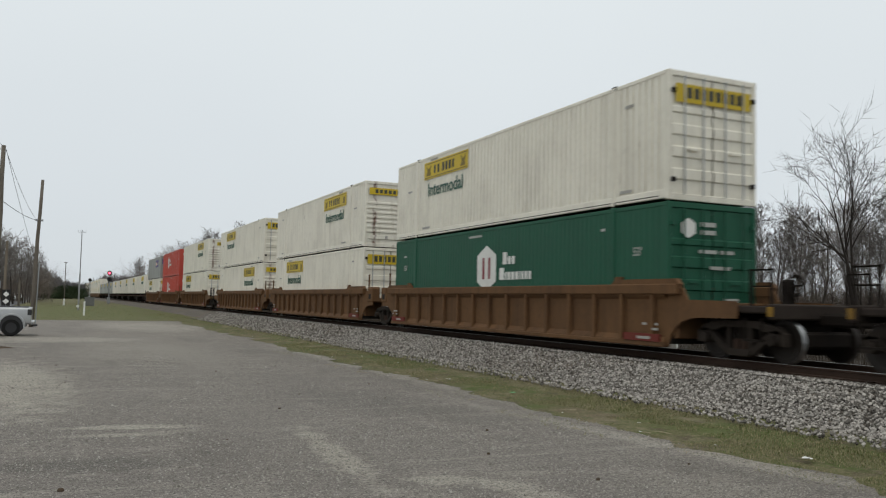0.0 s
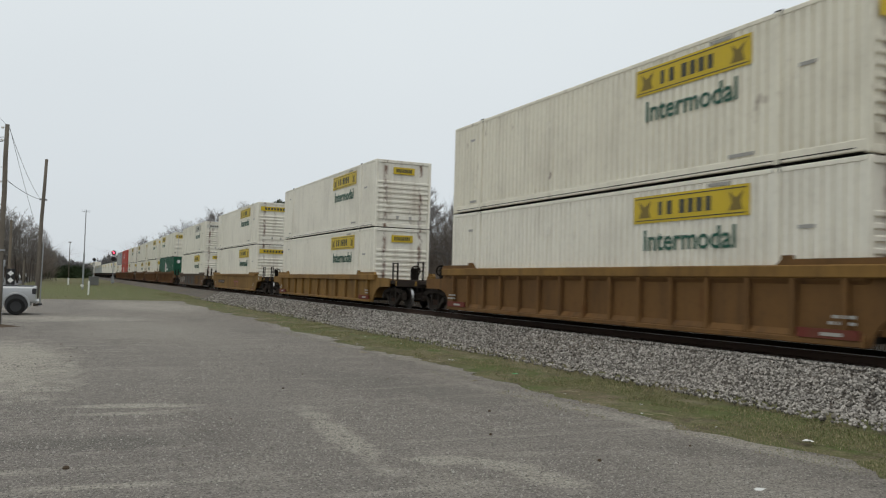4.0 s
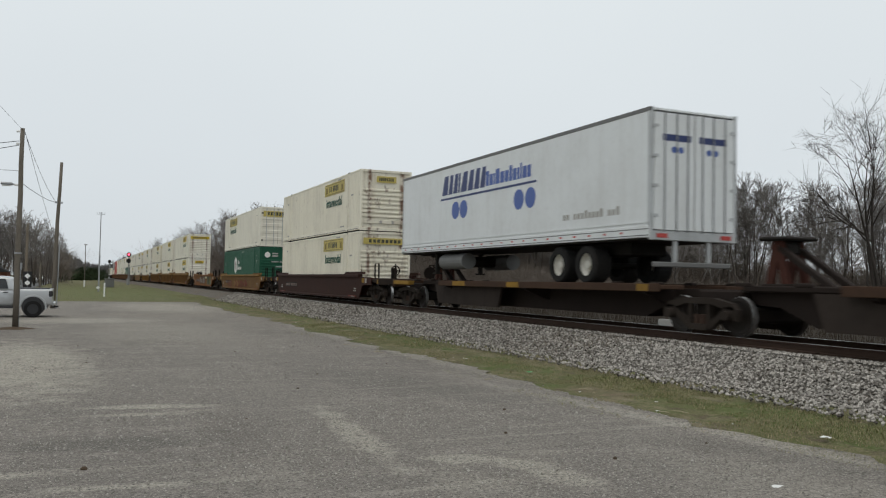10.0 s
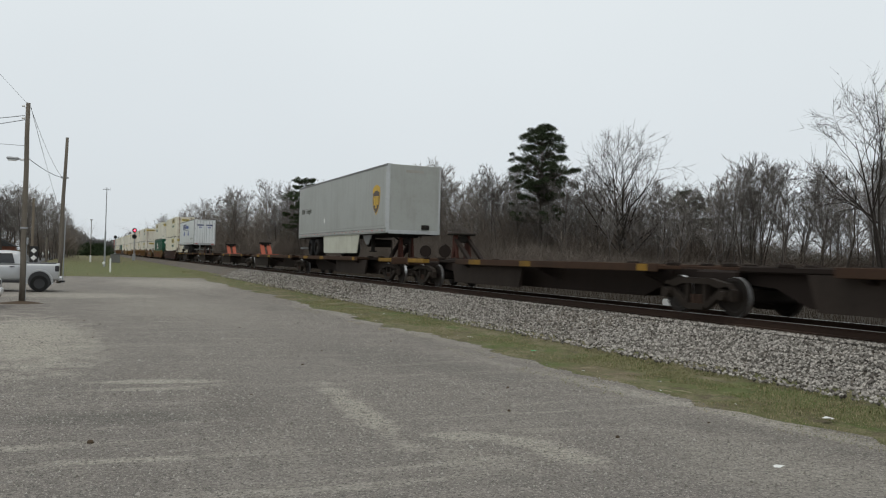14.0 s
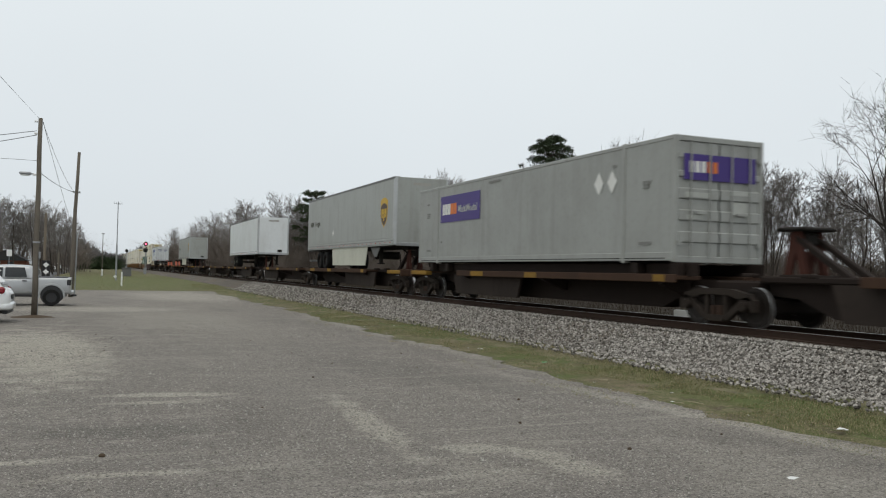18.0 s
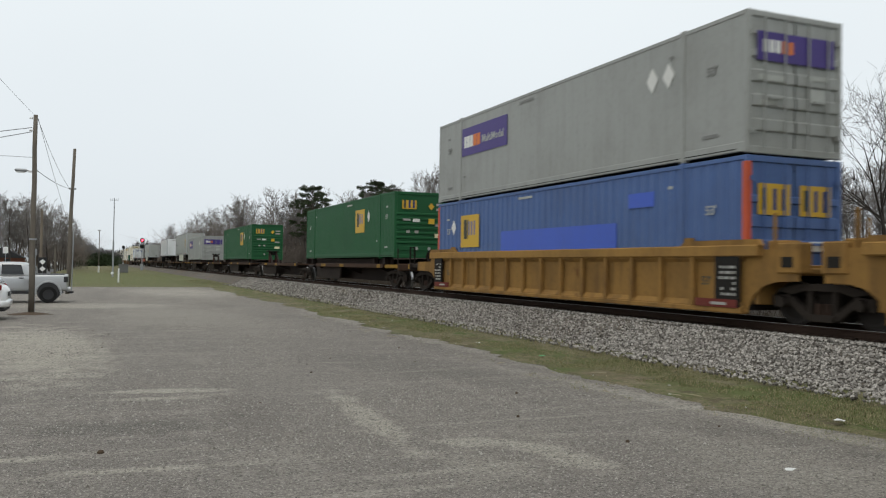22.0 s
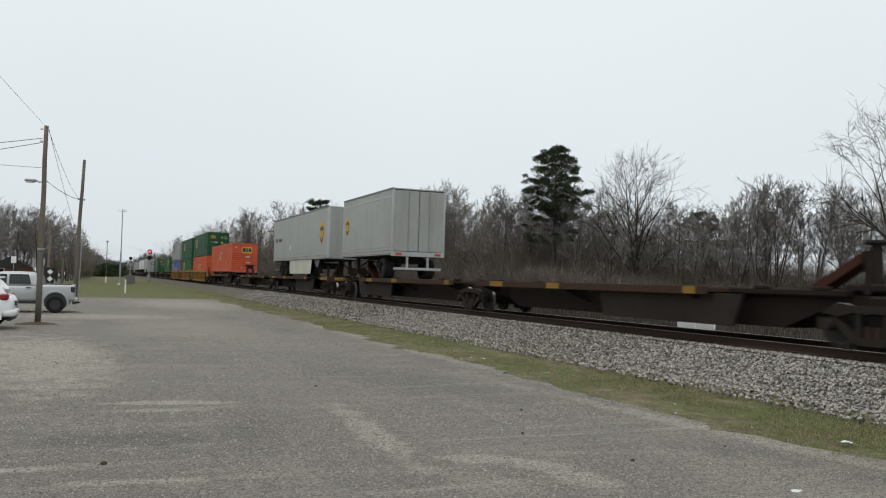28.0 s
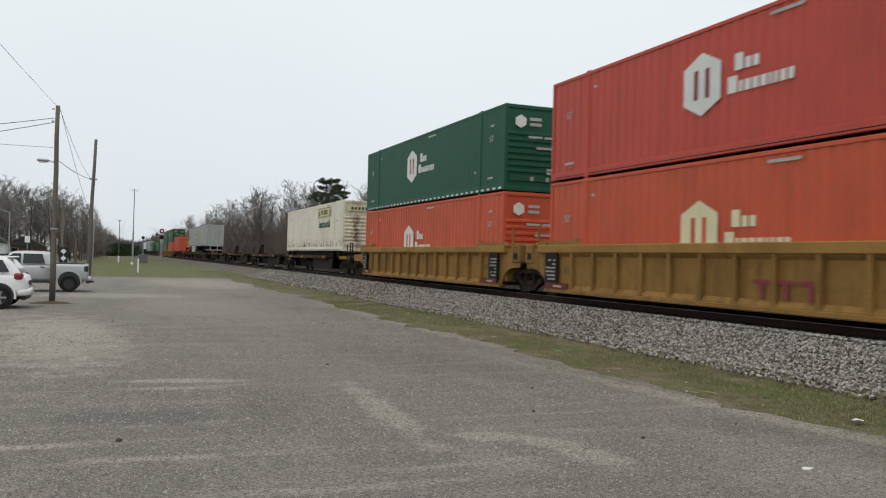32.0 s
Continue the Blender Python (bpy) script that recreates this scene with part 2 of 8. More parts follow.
GRIME = (0.16, 0.12, 0.075)
M = {
    "white": mat("white_container_paint", (0.80, 0.762, 0.655), GRIME, 0.22, 0.55, streak=0.2, rust=0.15),
    "cream": mat("cream_container_paint", (0.79, 0.745, 0.615), GRIME, 0.22, 0.6, streak=0.2, rust=0.5),
    "stained": mat("rust_stained_cream_paint", (0.77, 0.73, 0.60), GRIME, 0.25, 0.6, streak=0.25, rust=0.4, drips=(0.40, 0.85)),
    "stained_end": mat("rust_streaked_cream_paint", (0.73, 0.67, 0.53), (0.30, 0.17, 0.07), 0.5, 0.6, streak=0.6, rust=0.6, run=(0.55, 0.40)),
    "bright_green": mat("bright_green_paint", (0.011, 0.090, 0.029), (0.012, 0.045, 0.02), 0.25, 0.6, streak=0.25),
    "dark_green": mat("dark_green_paint", (0.010, 0.085, 0.046), (0.015, 0.035, 0.025), 0.25, 0.55, streak=0.2),
    "deep_green": mat("deep_green_paint", (0.014, 0.078, 0.032), (0.015, 0.035, 0.022), 0.25, 0.55, streak=0.2),
    "red": mat("red_container_paint", (0.50, 0.072, 0.048), (0.16, 0.035, 0.025), 0.3, 0.5, streak=0.25),
    "orange": mat("orange_red_paint", (0.56, 0.095, 0.040), (0.16, 0.04, 0.02), 0.3, 0.5, streak=0.25),
    "blue": mat("blue_container_paint", (0.075, 0.135, 0.31), (0.04, 0.05, 0.08), 0.3, 0.5, streak=0.3),
    "grey": mat("grey_container_paint", (0.325, 0.332, 0.312), (0.12, 0.11, 0.09), 0.3, 0.5, streak=0.25),
    "trailer": mat("pale_grey_trailer_skin", (0.35, 0.362, 0.34), (0.17, 0.155, 0.125), 0.3, 0.45, streak=0.3),
    "trailer_white": mat("white_trailer_skin", (0.70, 0.72, 0.72), (0.25, 0.22, 0.18), 0.2, 0.4, streak=0.15),
    "alu": mat("dull_aluminium", (0.45, 0.46, 0.46), (0.12, 0.10, 0.08), 0.3, 0.4, metal=0.6, streak=0.2),
    "skirt": mat("cream_side_skirt", (0.55, 0.55, 0.46), (0.2, 0.17, 0.12), 0.3, 0.55, streak=0.2),
    "yellow_well": mat("weathered_yellow_wagon_paint", (0.235, 0.134, 0.042), (0.07, 0.04, 0.024), 0.6, 0.7, streak=0.6, rust=0.5),
    "tan_well": mat("weathered_ochre_wagon_paint", (0.29, 0.16, 0.048), (0.07, 0.042, 0.024), 0.6, 0.7, streak=0.75, rust=0.6),
    "brown_well": mat("rusty_brown_wagon_paint", (0.145, 0.078, 0.038), (0.045, 0.028, 0.02), 0.6, 0.75, streak=0.5, rust=0.5),
    "grey_well": mat("grey_brown_wagon_paint", (0.12, 0.085, 0.06), (0.05, 0.04, 0.035), 0.6, 0.75, streak=0.5, rust=0.5),
    "russet_well": mat("russet_wagon_paint", (0.20, 0.088, 0.034), (0.07, 0.045, 0.035), 0.5, 0.75, streak=0.5, rust=0.3),
    "ochre_well": mat("soiled_ochre_wagon_paint", (0.165, 0.088, 0.034), (0.06, 0.036, 0.022), 0.6, 0.75, streak=0.75, rust=0.6),
    "dull_steel": mat("dull_grey_sheet_steel", (0.17, 0.17, 0.165), (0.1, 0.1, 0.09), 0.3, 0.7),
    "brown_stone": mat("brown_field_stone", (0.09, 0.065, 0.045), (0.05, 0.04, 0.03), 0.5, 0.9),
    "straw": mat("dry_pale_wood", (0.36, 0.31, 0.22), (0.2, 0.16, 0.1), 0.4, 0.9),
    "tan_chord": mat("bright_ochre_chord_paint", (0.33, 0.185, 0.055), (0.09, 0.055, 0.03), 0.5, 0.7, streak=0.3, rust=0.4),
    "roof_rail": mat("dark_trailer_rail", (0.16, 0.16, 0.155), (0.08, 0.075, 0.07), 0.4, 0.6),
    "dead_weed": mat("dead_brown_weeds", (0.055, 0.043, 0.032), (0.03, 0.024, 0.018), 0.5, 0.95),
    "hitch_rust": mat("rusty_red_hitch_steel", (0.068, 0.028, 0.021), (0.04, 0.02, 0.015), 0.5, 0.8),
    "bright_blue": mat("fresh_blue_paint", (0.03, 0.09, 0.50), (0.03, 0.05, 0.15), 0.2, 0.4, streak=0.1),
    "faded_red": mat("faded_red_spray_paint", (0.15, 0.035, 0.028), (0.12, 0.07, 0.04), 0.6, 0.7),
    "faded_teal": mat("faded_teal_spray_paint", (0.12, 0.17, 0.13), (0.2, 0.12, 0.07), 0.6, 0.7),
    "pale_ink": mat("pale_grey_spray_paint", (0.36, 0.33, 0.30), (0.2, 0.14, 0.10), 0.6, 0.7),
    "umber_ink": mat("brown_sprayed_field", (0.075, 0.045, 0.033), (0.12, 0.07, 0.04), 0.6, 0.75),
    "slate_ink": mat("slate_blue_spray_paint", (0.080, 0.084, 0.085), (0.10, 0.07, 0.05), 0.7, 0.75),
    "olive_ink": mat("yellow_green_spray_paint", (0.15, 0.15, 0.045), (0.10, 0.08, 0.04), 0.6, 0.75),
    "dull_orange": mat("dull_orange_spray_paint", (0.15, 0.070, 0.033), (0.10, 0.06, 0.04), 0.7, 0.75),
    "lilac_ink": mat("faded_white_spray_paint", (0.25, 0.20, 0.185), (0.2, 0.12, 0.08), 0.6, 0.7),
    "white_end": mat("rusting_white_paint", (0.77, 0.74, 0.65), (0.24, 0.15, 0.08), 0.25, 0.6, streak=0.4, rust=0.6, run=(0.82, 0.13)),
    "cream_end": mat("rusting_cream_paint", (0.75, 0.71, 0.59), (0.24, 0.15, 0.08), 0.3, 0.6, streak=0.5, rust=0.7, run=(0.82, 0.16)),
    "grey_end": mat("soiled_grey_paint", (0.33, 0.33, 0.32), (0.12, 0.09, 0.06), 0.5, 0.6, streak=0.6, rust=0.3),
    "dark_bark": mat("dark_limb_bark", (0.055, 0.047, 0.041), (0.03, 0.026, 0.023), 0.5, 0.95),
    "maroon_well": mat("maroon_wagon_paint", (0.040, 0.018, 0.014), (0.03, 0.016, 0.012), 0.5, 0.7, streak=0.5, rust=0.3),
    "girder": mat("dusty_brown_girder_steel", (0.040, 0.031, 0.026), (0.020, 0.016, 0.014), 0.7, 0.85, streak=0.5),
    # spine colour is lowered to hold the shade under the deck
    "spine": mat("shaded_brown_wagon_steel", (0.026, 0.019, 0.016), (0.018, 0.014, 0.012), 0.6, 0.8, streak=0.4),
    "spine_deck": mat("worn_wagon_deck_steel", (0.062, 0.036, 0.024), (0.03, 0.022, 0.018), 0.6, 0.8, streak=0.3),
    "hitch_orange": mat("faded_orange_hitch_paint", (0.31, 0.088, 0.055), (0.10, 0.04, 0.03), 0.4, 0.7),
    "bogie_frame": mat("dusty_brown_bogie_casting", (0.034, 0.027, 0.022), (0.016, 0.012, 0.010), 0.6, 0.85),
    # bogie and wheel colours carry the shade under the wagons; side frames are lighter
    "bogie": mat("shaded_dark_bogie_steel", (0.013, 0.010, 0.008), (0.02, 0.015, 0.012), 0.6, 0.8),
    "wheel": mat("rusty_wheel_steel", (0.02, 0.015, 0.012), (0.015, 0.012, 0.01), 0.6, 0.6, metal=0.2),
    "tread": plain("polished_wheel_tread", (0.45, 0.45, 0.45), 0.35, 0.9),
    "dark": mat("black_steel", (0.02, 0.018, 0.016), (0.04, 0.03, 0.02), 0.4, 0.7),
    "yellow": mat("yellow_sign_panel", (0.60, 0.43, 0.02), GRIME, 0.25, 0.5, streak=0.15),
    "pale_yellow": mat("bleached_yellow_sign_panel", (0.62, 0.58, 0.34), GRIME, 0.3, 0.6, streak=0.2),
    "faded_yellow": mat("faded_yellow_sign_panel", (0.52, 0.42, 0.12), GRIME, 0.35, 0.6, streak=0.2),
    "ink": mat("dark_faded_lettering", (0.05, 0.05, 0.035), (0.2, 0.2, 0.15), 0.3, 0.6),
    "green_ink": mat("dark_green_lettering", (0.012, 0.085, 0.055), (0.2, 0.25, 0.2), 0.15, 0.5),
    "white_ink": mat("white_lettering", (0.72, 0.72, 0.68), GRIME, 0.2, 0.5),
    "soft_ink": mat("worn_white_stencilling", (0.42, 0.43, 0.40), GRIME, 0.4, 0.6),
    "dim_ink": mat("faint_dark_stencilling", (0.20, 0.20, 0.19), GRIME, 0.3, 0.6),
    "cream_ink": mat("yellowed_white_lettering", (0.72, 0.66, 0.42), GRIME, 0.2, 0.5),
    "grey_ink": mat("grey_stencil_marking", (0.36, 0.35, 0.32), GRIME, 0.3, 0.6),
    "red_ink": mat("dark_red_lettering", (0.22, 0.03, 0.04), GRIME, 0.2, 0.5),
    "purple": mat("purple_sign_panel", (0.06, 0.035, 0.20), (0.03, 0.03, 0.06), 0.2, 0.45),
    "bleached": mat("bleached_sign_panel", (0.60, 0.59, 0.53), (0.3, 0.28, 0.24), 0.35, 0.6, streak=0.2),
    "scroll": mat("dull_ochre_ornament", (0.20, 0.145, 0.03), GRIME, 0.2, 0.6),
    "orange_ink": plain("orange_lettering", (0.65, 0.16, 0.02)),
    "logo_gold": mat("gold_sign_paint", (0.60, 0.37, 0.03), GRIME, 0.2, 0.5),
    "logo_brown": plain("dark_brown_sign_paint", (0.06, 0.028, 0.012)),
    "logo_blue": plain("blue_sign_paint", (0.06, 0.11, 0.34)),
    "navy": plain("navy_sign_paint", (0.02, 0.035, 0.13)),
    "red_dot": plain("red_reflector", (0.45, 0.05, 0.04)),
    "tyre": mat("black_rubber", (0.018, 0.018, 0.018), (0.06, 0.05, 0.04), 0.4, 0.85),
    "rim": mat("pale_wheel_rim", (0.55, 0.53, 0.47), GRIME, 0.3, 0.5),
    # rusty brown, made darker to include the train's shadow on the rails
    "rail_side": mat("rusty_rail_steel", (0.050, 0.032, 0.024), (0.03, 0.02, 0.015), 0.5, 0.8),
    "rail_top": plain("polished_rail_head", (0.55, 0.55, 0.55), 0.28, 0.9),
    "tie": mat("dark_creosoted_wood", (0.055, 0.042, 0.033), (0.12, 0.10, 0.08), 0.5, 0.9, streak=0.2),
    "pole": mat("weathered_pole_wood", (0.16, 0.14, 0.115), (0.06, 0.052, 0.045), 0.6, 0.9, streak=0.5, bump=0.4, bump_scale=18),
    "pale_pole": mat("pale_weathered_pole_wood", (0.20, 0.165, 0.13), (0.08, 0.07, 0.06), 0.5, 0.9, streak=0.4),
    "steel": mat("galvanised_steel", (0.33, 0.34, 0.35), (0.16, 0.15, 0.14), 0.3, 0.5, metal=0.5),
    "white_post": mat("white_post_paint", (0.75, 0.75, 0.73), GRIME, 0.15, 0.6),
    "black": plain("matt_black_paint", (0.012, 0.012, 0.012), 0.7),
    "lamp_red": plain("red_signal_lamp", (1.0, 0.05, 0.10), 0.3, 0, 9.0),
    "wire": plain("dark_cable_sheath", (0.05, 0.05, 0.05), 0.7),
    "car_silver": mat("silver_car_paint", (0.42, 0.43, 0.44), (0.25, 0.24, 0.23), 0.12, 0.32, metal=0.35, coat=0.6),
    "car_white": mat("white_car_paint", (0.78, 0.79, 0.79), (0.5, 0.5, 0.48), 0.06, 0.3, coat=0.7),
    "glass": plain("dark_car_glass", (0.012, 0.014, 0.016), 0.06),
    "trim": plain("black_car_trim", (0.02, 0.02, 0.022), 0.6),
    "tail": plain("red_tail_lamp", (0.22, 0.010, 0.016), 0.2),
    "bark": mat("grey_brown_bark", (0.105, 0.090, 0.078), (0.03, 0.025, 0.022), 0.5, 0.95, vary=0.45),
    "pale_bark": mat("pale_grey_bark", (0.15, 0.13, 0.115), (0.05, 0.043, 0.037), 0.5, 0.95, vary=0.4),
    "twig": mat("brown_twigs", (0.23, 0.21, 0.195), (0.155, 0.14, 0.13), 0.5, 0.95, vary=0.45),
    # the haze of distance is mixed into this greyer twig colour
    "far_twig": mat("distant_hazy_twigs", (0.125, 0.12, 0.12), (0.09, 0.086, 0.086), 0.4, 0.95, vary=0.3),
    "needle": mat("pine_needles", (0.066, 0.085, 0.046), (0.020, 0.030, 0.016), 0.5, 0.8, vary=0.3),
    "brush": mat("leafless_undergrowth", (0.175, 0.147, 0.124), (0.105, 0.088, 0.074), 0.6, 0.95),
    "evergreen": mat("dark_evergreen_leaves", (0.03, 0.045, 0.02), (0.015, 0.02, 0.01), 0.5, 0.85),
    "litter_white": plain("crumpled_white_paper", (0.72, 0.72, 0.70), 0.8),
    "litter_green": plain("green_plastic_litter", (0.03, 0.32, 0.09), 0.4),
    "brick": mat("reddish_brick", (0.20, 0.085, 0.055), (0.1, 0.05, 0.04), 0.4, 0.9),
    "siding": mat("white_house_siding", (0.62, 0.62, 0.60), GRIME, 0.2, 0.7),
    "shingle": mat("dark_grey_shingles", (0.07, 0.07, 0.07), (0.04, 0.04, 0.04), 0.4, 0.9),
}


def ground_material(name, spots, rough=0.95, bump=0.5, bump_scale=60.0, patches=(), late=(), cells=()):
    """Ground of several mixed colours: rows of (noise scale, stretch, low, high, colour)."""
    m = bpy.data.materials.new(name)
    m.use_nodes = True
    nt = m.node_tree
    bsdf = nt.nodes["Principled BSDF"]
    co = nt.nodes.new("ShaderNodeTexCoord")
    col = None
    for i, (scale, stretch, lo, hi, c) in enumerate(spots):
        if col is None:
            rgb = nt.nodes.new("ShaderNodeRGB")
            rgb.outputs[0].default_value = (*c, 1)
            col = rgb.outputs[0]
            continue
        mp = nt.nodes.new("ShaderNodeMapping")
        mp.inputs["Scale"].default_value = stretch
        mp.inputs["Location"].default_value = (i * 13.7, i * 5.1, 0)
        nt.links.new(co.outputs["Object"], mp.inputs["Vector"])
        n = nt.nodes.new("ShaderNodeTexNoise")
        n.inputs["Scale"].default_value, n.inputs["Detail"].default_value = scale, 6.0
        n.inputs["Roughness"].default_value = 0.62
        nt.links.new(mp.outputs[0], n.inputs["Vector"])
        r = nt.nodes.new("ShaderNodeMapRange")
        r.inputs["From Min"].default_value, r.inputs["From Max"].default_value = lo, hi
        nt.links.new(n.outputs[0], r.inputs["Value"])
        x = nt.nodes.new("ShaderNodeMix")
        x.data_type = "RGBA"
        nt.links.new(r.outputs[0], x.inputs[0])
        nt.links.new(col, x.inputs[6])
        x.inputs[7].default_value = (*c, 1)
        col = x.outputs[2]
    for cx, cy, lx, ly, turn, c, k in patches:
        # a stain of oval shape with a ragged edge
        mp = nt.nodes.new("ShaderNodeMapping")
        mp.vector_type = "TEXTURE"
        mp.inputs["Location"].default_value = (cx, cy, 0)
        mp.inputs["Rotation"].default_value = (0, 0, radians(turn))
        mp.inputs["Scale"].default_value = (lx, ly, 1000)
        nt.links.new(co.outputs["Object"], mp.inputs["Vector"])
        ln = nt.nodes.new("ShaderNodeVectorMath")
        ln.operation = "LENGTH"
        nt.links.new(mp.outputs[0], ln.inputs[0])
        n = nt.nodes.new("ShaderNodeTexNoise")
        n.inputs["Scale"].default_value, n.inputs["Detail"].default_value, n.inputs["Roughness"].default_value = 1.7, 8.0, 0.68
        nt.links.new(co.outputs["Object"], n.inputs["Vector"])
        ad = nt.nodes.new("ShaderNodeMath")
        ad.operation = "MULTIPLY_ADD"
        ad.inputs[1].default_value = 2.6
        nt.links.new(n.outputs[0], ad.inputs[0])
        nt.links.new(ln.outputs["Value"], ad.inputs[2])
        r = nt.nodes.new("ShaderNodeMapRange")
        r.inputs["From Min"].default_value, r.inputs["From Max"].default_value = 2.62, 1.95
        r.inputs["To Max"].default_value = k
        nt.links.new(ad.outputs[0], r.inputs["Value"])
        x = nt.nodes.new("ShaderNodeMix")
        x.data_type = "RGBA"
        nt.links.new(r.outputs[0], x.inputs[0])
        nt.links.new(col, x.inputs[6])
        x.inputs[7].default_value = (*c, 1)
        col = x.outputs[2]
    for scale, stretch, lo, hi, c in late:
        n = nt.nodes.new("ShaderNodeTexNoise")
        n.inputs["Scale"].default_value, n.inputs["Detail"].default_value = scale, 3.0
        nt.links.new(co.outputs["Object"], n.inputs["Vector"])
        r = nt.nodes.new("ShaderNodeMapRange")
        r.inputs["From Min"].default_value, r.inputs["From Max"].default_value = lo, hi
        nt.links.new(n.outputs[0], r.inputs["Value"])
        x = nt.nodes.new("ShaderNodeMix")
        x.data_type = "RGBA"
        nt.links.new(r.outputs[0], x.inputs[0])
        nt.links.new(col, x.inputs[6])
        x.inputs[7].default_value = (*c, 1)
        col = x.outputs[2]
    for scale, depth in cells:
        # single stones: cells that differ in brightness
        v = nt.nodes.new("ShaderNodeTexVoronoi")
        v.inputs["Scale"].default_value = scale
        nt.links.new(co.outputs["Object"], v.inputs["Vector"])
        sp = nt.nodes.new("ShaderNodeSeparateColor")
        nt.links.new(v.outputs["Color"], sp.inputs[0])
        r = nt.nodes.new("ShaderNodeMapRange")
        r.inputs["To Min"].default_value, r.inputs["To Max"].default_value = 1 - depth, 1 + depth
        nt.links.new(sp.outputs[0], r.inputs["Value"])
        x = nt.nodes.new("ShaderNodeVectorMath")
        x.operation = "SCALE"
        nt.links.new(col, x.inputs[0])
        nt.links.new(r.outputs[0], x.inputs["Scale"])
        col = x.outputs[0]
    nt.links.new(col, bsdf.inputs["Base Color"])
    bsdf.inputs["Roughness"].default_value = rough
    bsdf.inputs["Specular IOR Level"].default_value = 0.15
    n = nt.nodes.new("ShaderNodeTexNoise")
    n.inputs["Scale"].default_value, n.inputs["Detail"].default_value = bump_scale, 8.0
    nt.links.new(co.outputs["Object"], n.inputs["Vector"])
    b = nt.nodes.new("ShaderNodeBump")
    b.inputs["Strength"].default_value, b.inputs["Distance"].default_value = bump, 0.03
    nt.links.new(n.outputs[0], b.inputs["Height"])
    nt.links.new(b.outputs[0], bsdf.inputs["Normal"])
    return m


SAND, PALE, TAR = (0.461, 0.428, 0.362), (0.328, 0.303, 0.262), (0.117, 0.109, 0.099)
M["lot"] = ground_material("worn_gravelly_asphalt", [
    (1, (1, 1, 1), 0, 1, (0.208, 0.189, 0.171)),
    (0.20, (1.0, 0.45, 1), 0.46, 0.62, (0.238, 0.217, 0.194)),
    (0.8, (0.5, 2.2, 1), 0.54, 0.68, (0.278, 0.254, 0.226)),
    (0.9, (0.28, 2.6, 1), 0.57, 0.66, (0.307, 0.283, 0.246)),
    (0.5, (2.0, 0.35, 1), 0.57, 0.68, (0.268, 0.245, 0.217)),
    (0.33, (1.3, 0.5, 1), 0.56, 0.72, (0.163, 0.147, 0.132))], 0.95, 0.9, 85.0,
    patches=(
        (3.2, 10.1, 0.20, 1.9, -4, SAND, 0.65), (3.85, 8.15, 0.5, 0.22, -20, SAND, 0.6), (4.4, 7.4, 0.26, 0.75, 12, SAND, 0.6), (3.5, 7.2, 0.4, 0.6, 20, PALE, 0.5), (4.9, 8.2, 0.5, 0.12, -12, PALE, 0.6),
        (-1.0, 20.0, 1.2, 5.5, 3, SAND, 0.7), (-6.0, 22.0, 4.0, 7.0, 0, SAND, 0.6), (0.95, 12.9, 0.9, 0.2, -6, SAND, 0.7),
        (0.9, 12.2, 0.7, 0.13, -6, SAND, 0.6), (0.3, 8.1, 0.55, 0.1, -8, SAND, 0.65), (-0.75, 8.85, 0.6, 0.1, -6, SAND, 0.6),
        (0.5, 10.1, 0.9, 0.4, -8, TAR, 0.6), (7.62, 9.5, 0.22, 3.6, 6.5, SAND, 0.45), (7.9, 24.0, 0.3, 9.0, 0, SAND, 0.35),
        (2.6, 30.0, 2.2, 5.0, 0, PALE, 0.5), (5.5, 14.5, 0.9, 2.6, 12, TAR, 0.35), (6.2, 6.0, 1.0, 1.6, 0, PALE, 0.4),
        (0.0, 38.0, 3.0, 2.0, 0, SAND, 0.5), (5.0, 55.0, 3.0, 8.0, 0, SAND, 0.45)),
    late=((7.0, 1, 0.56, 0.78, (0.154, 0.142, 0.127)), (26.0, 1, 0.55, 0.66, (0.102, 0.095, 0.086)), (38.0, 1, 0.56, 0.66, (0.381, 0.352, 0.309)), (80.0, 1, 0.58, 0.70, (0.369, 0.341, 0.304)), (13.0, 1, 0.70, 0.76, (0.430, 0.406, 0.361))),
    cells=((24.0, 0.13), (60.0, 0.22)))
M["ground"] = ground_material("patchy_early_spring_grass", [
    (1, (1, 1, 1), 0, 1, (0.150, 0.134, 0.074)),
    (0.35, (1, 1, 1), 0.45, 0.60, (0.110, 0.128, 0.050)),
    (0.9, (1, 0.6, 1), 0.47, 0.62, (0.225, 0.190, 0.130)),
    (2.2, (1, 0.7, 1), 0.52, 0.62, (0.120, 0.098, 0.066)),
    (1.3, (1, 0.5, 1), 0.56, 0.66, (0.085, 0.120, 0.036)),
    (6.0, (1, 1, 1), 0.5, 0.7, (0.085, 0.098, 0.036)),
    (25.0, (1, 1, 1), 0.55, 0.72, (0.22, 0.195, 0.125)),
    (60.0, (1, 1, 1), 0.52, 0.66, (0.08, 0.085, 0.035))], 1.0, 1.0, 30.0, cells=((45.0, 0.22),),
    patches=((9.3, 9.6, 0.5, 1.0, 0, (0.095, 0.125, 0.040), 0.55), (8.9, 16.5, 0.35, 1.2, 8, (0.095, 0.125, 0.040), 0.5), (9.4, 24.0, 0.5, 2.5, 0, (0.10, 0.125, 0.045), 0.45), (8.5, 12.4, 0.4, 0.9, 5, (0.16, 0.125, 0.085), 0.45), (9.9, 13.5, 0.4, 2.0, 0, (0.17, 0.135, 0.09), 0.35), (2.5, 110.0, 9.0, 46.0, 0, (0.125, 0.140, 0.060), 0.7), (8.6, 20.0, 0.4, 2.0, 3, (0.17, 0.135, 0.09), 0.35)))
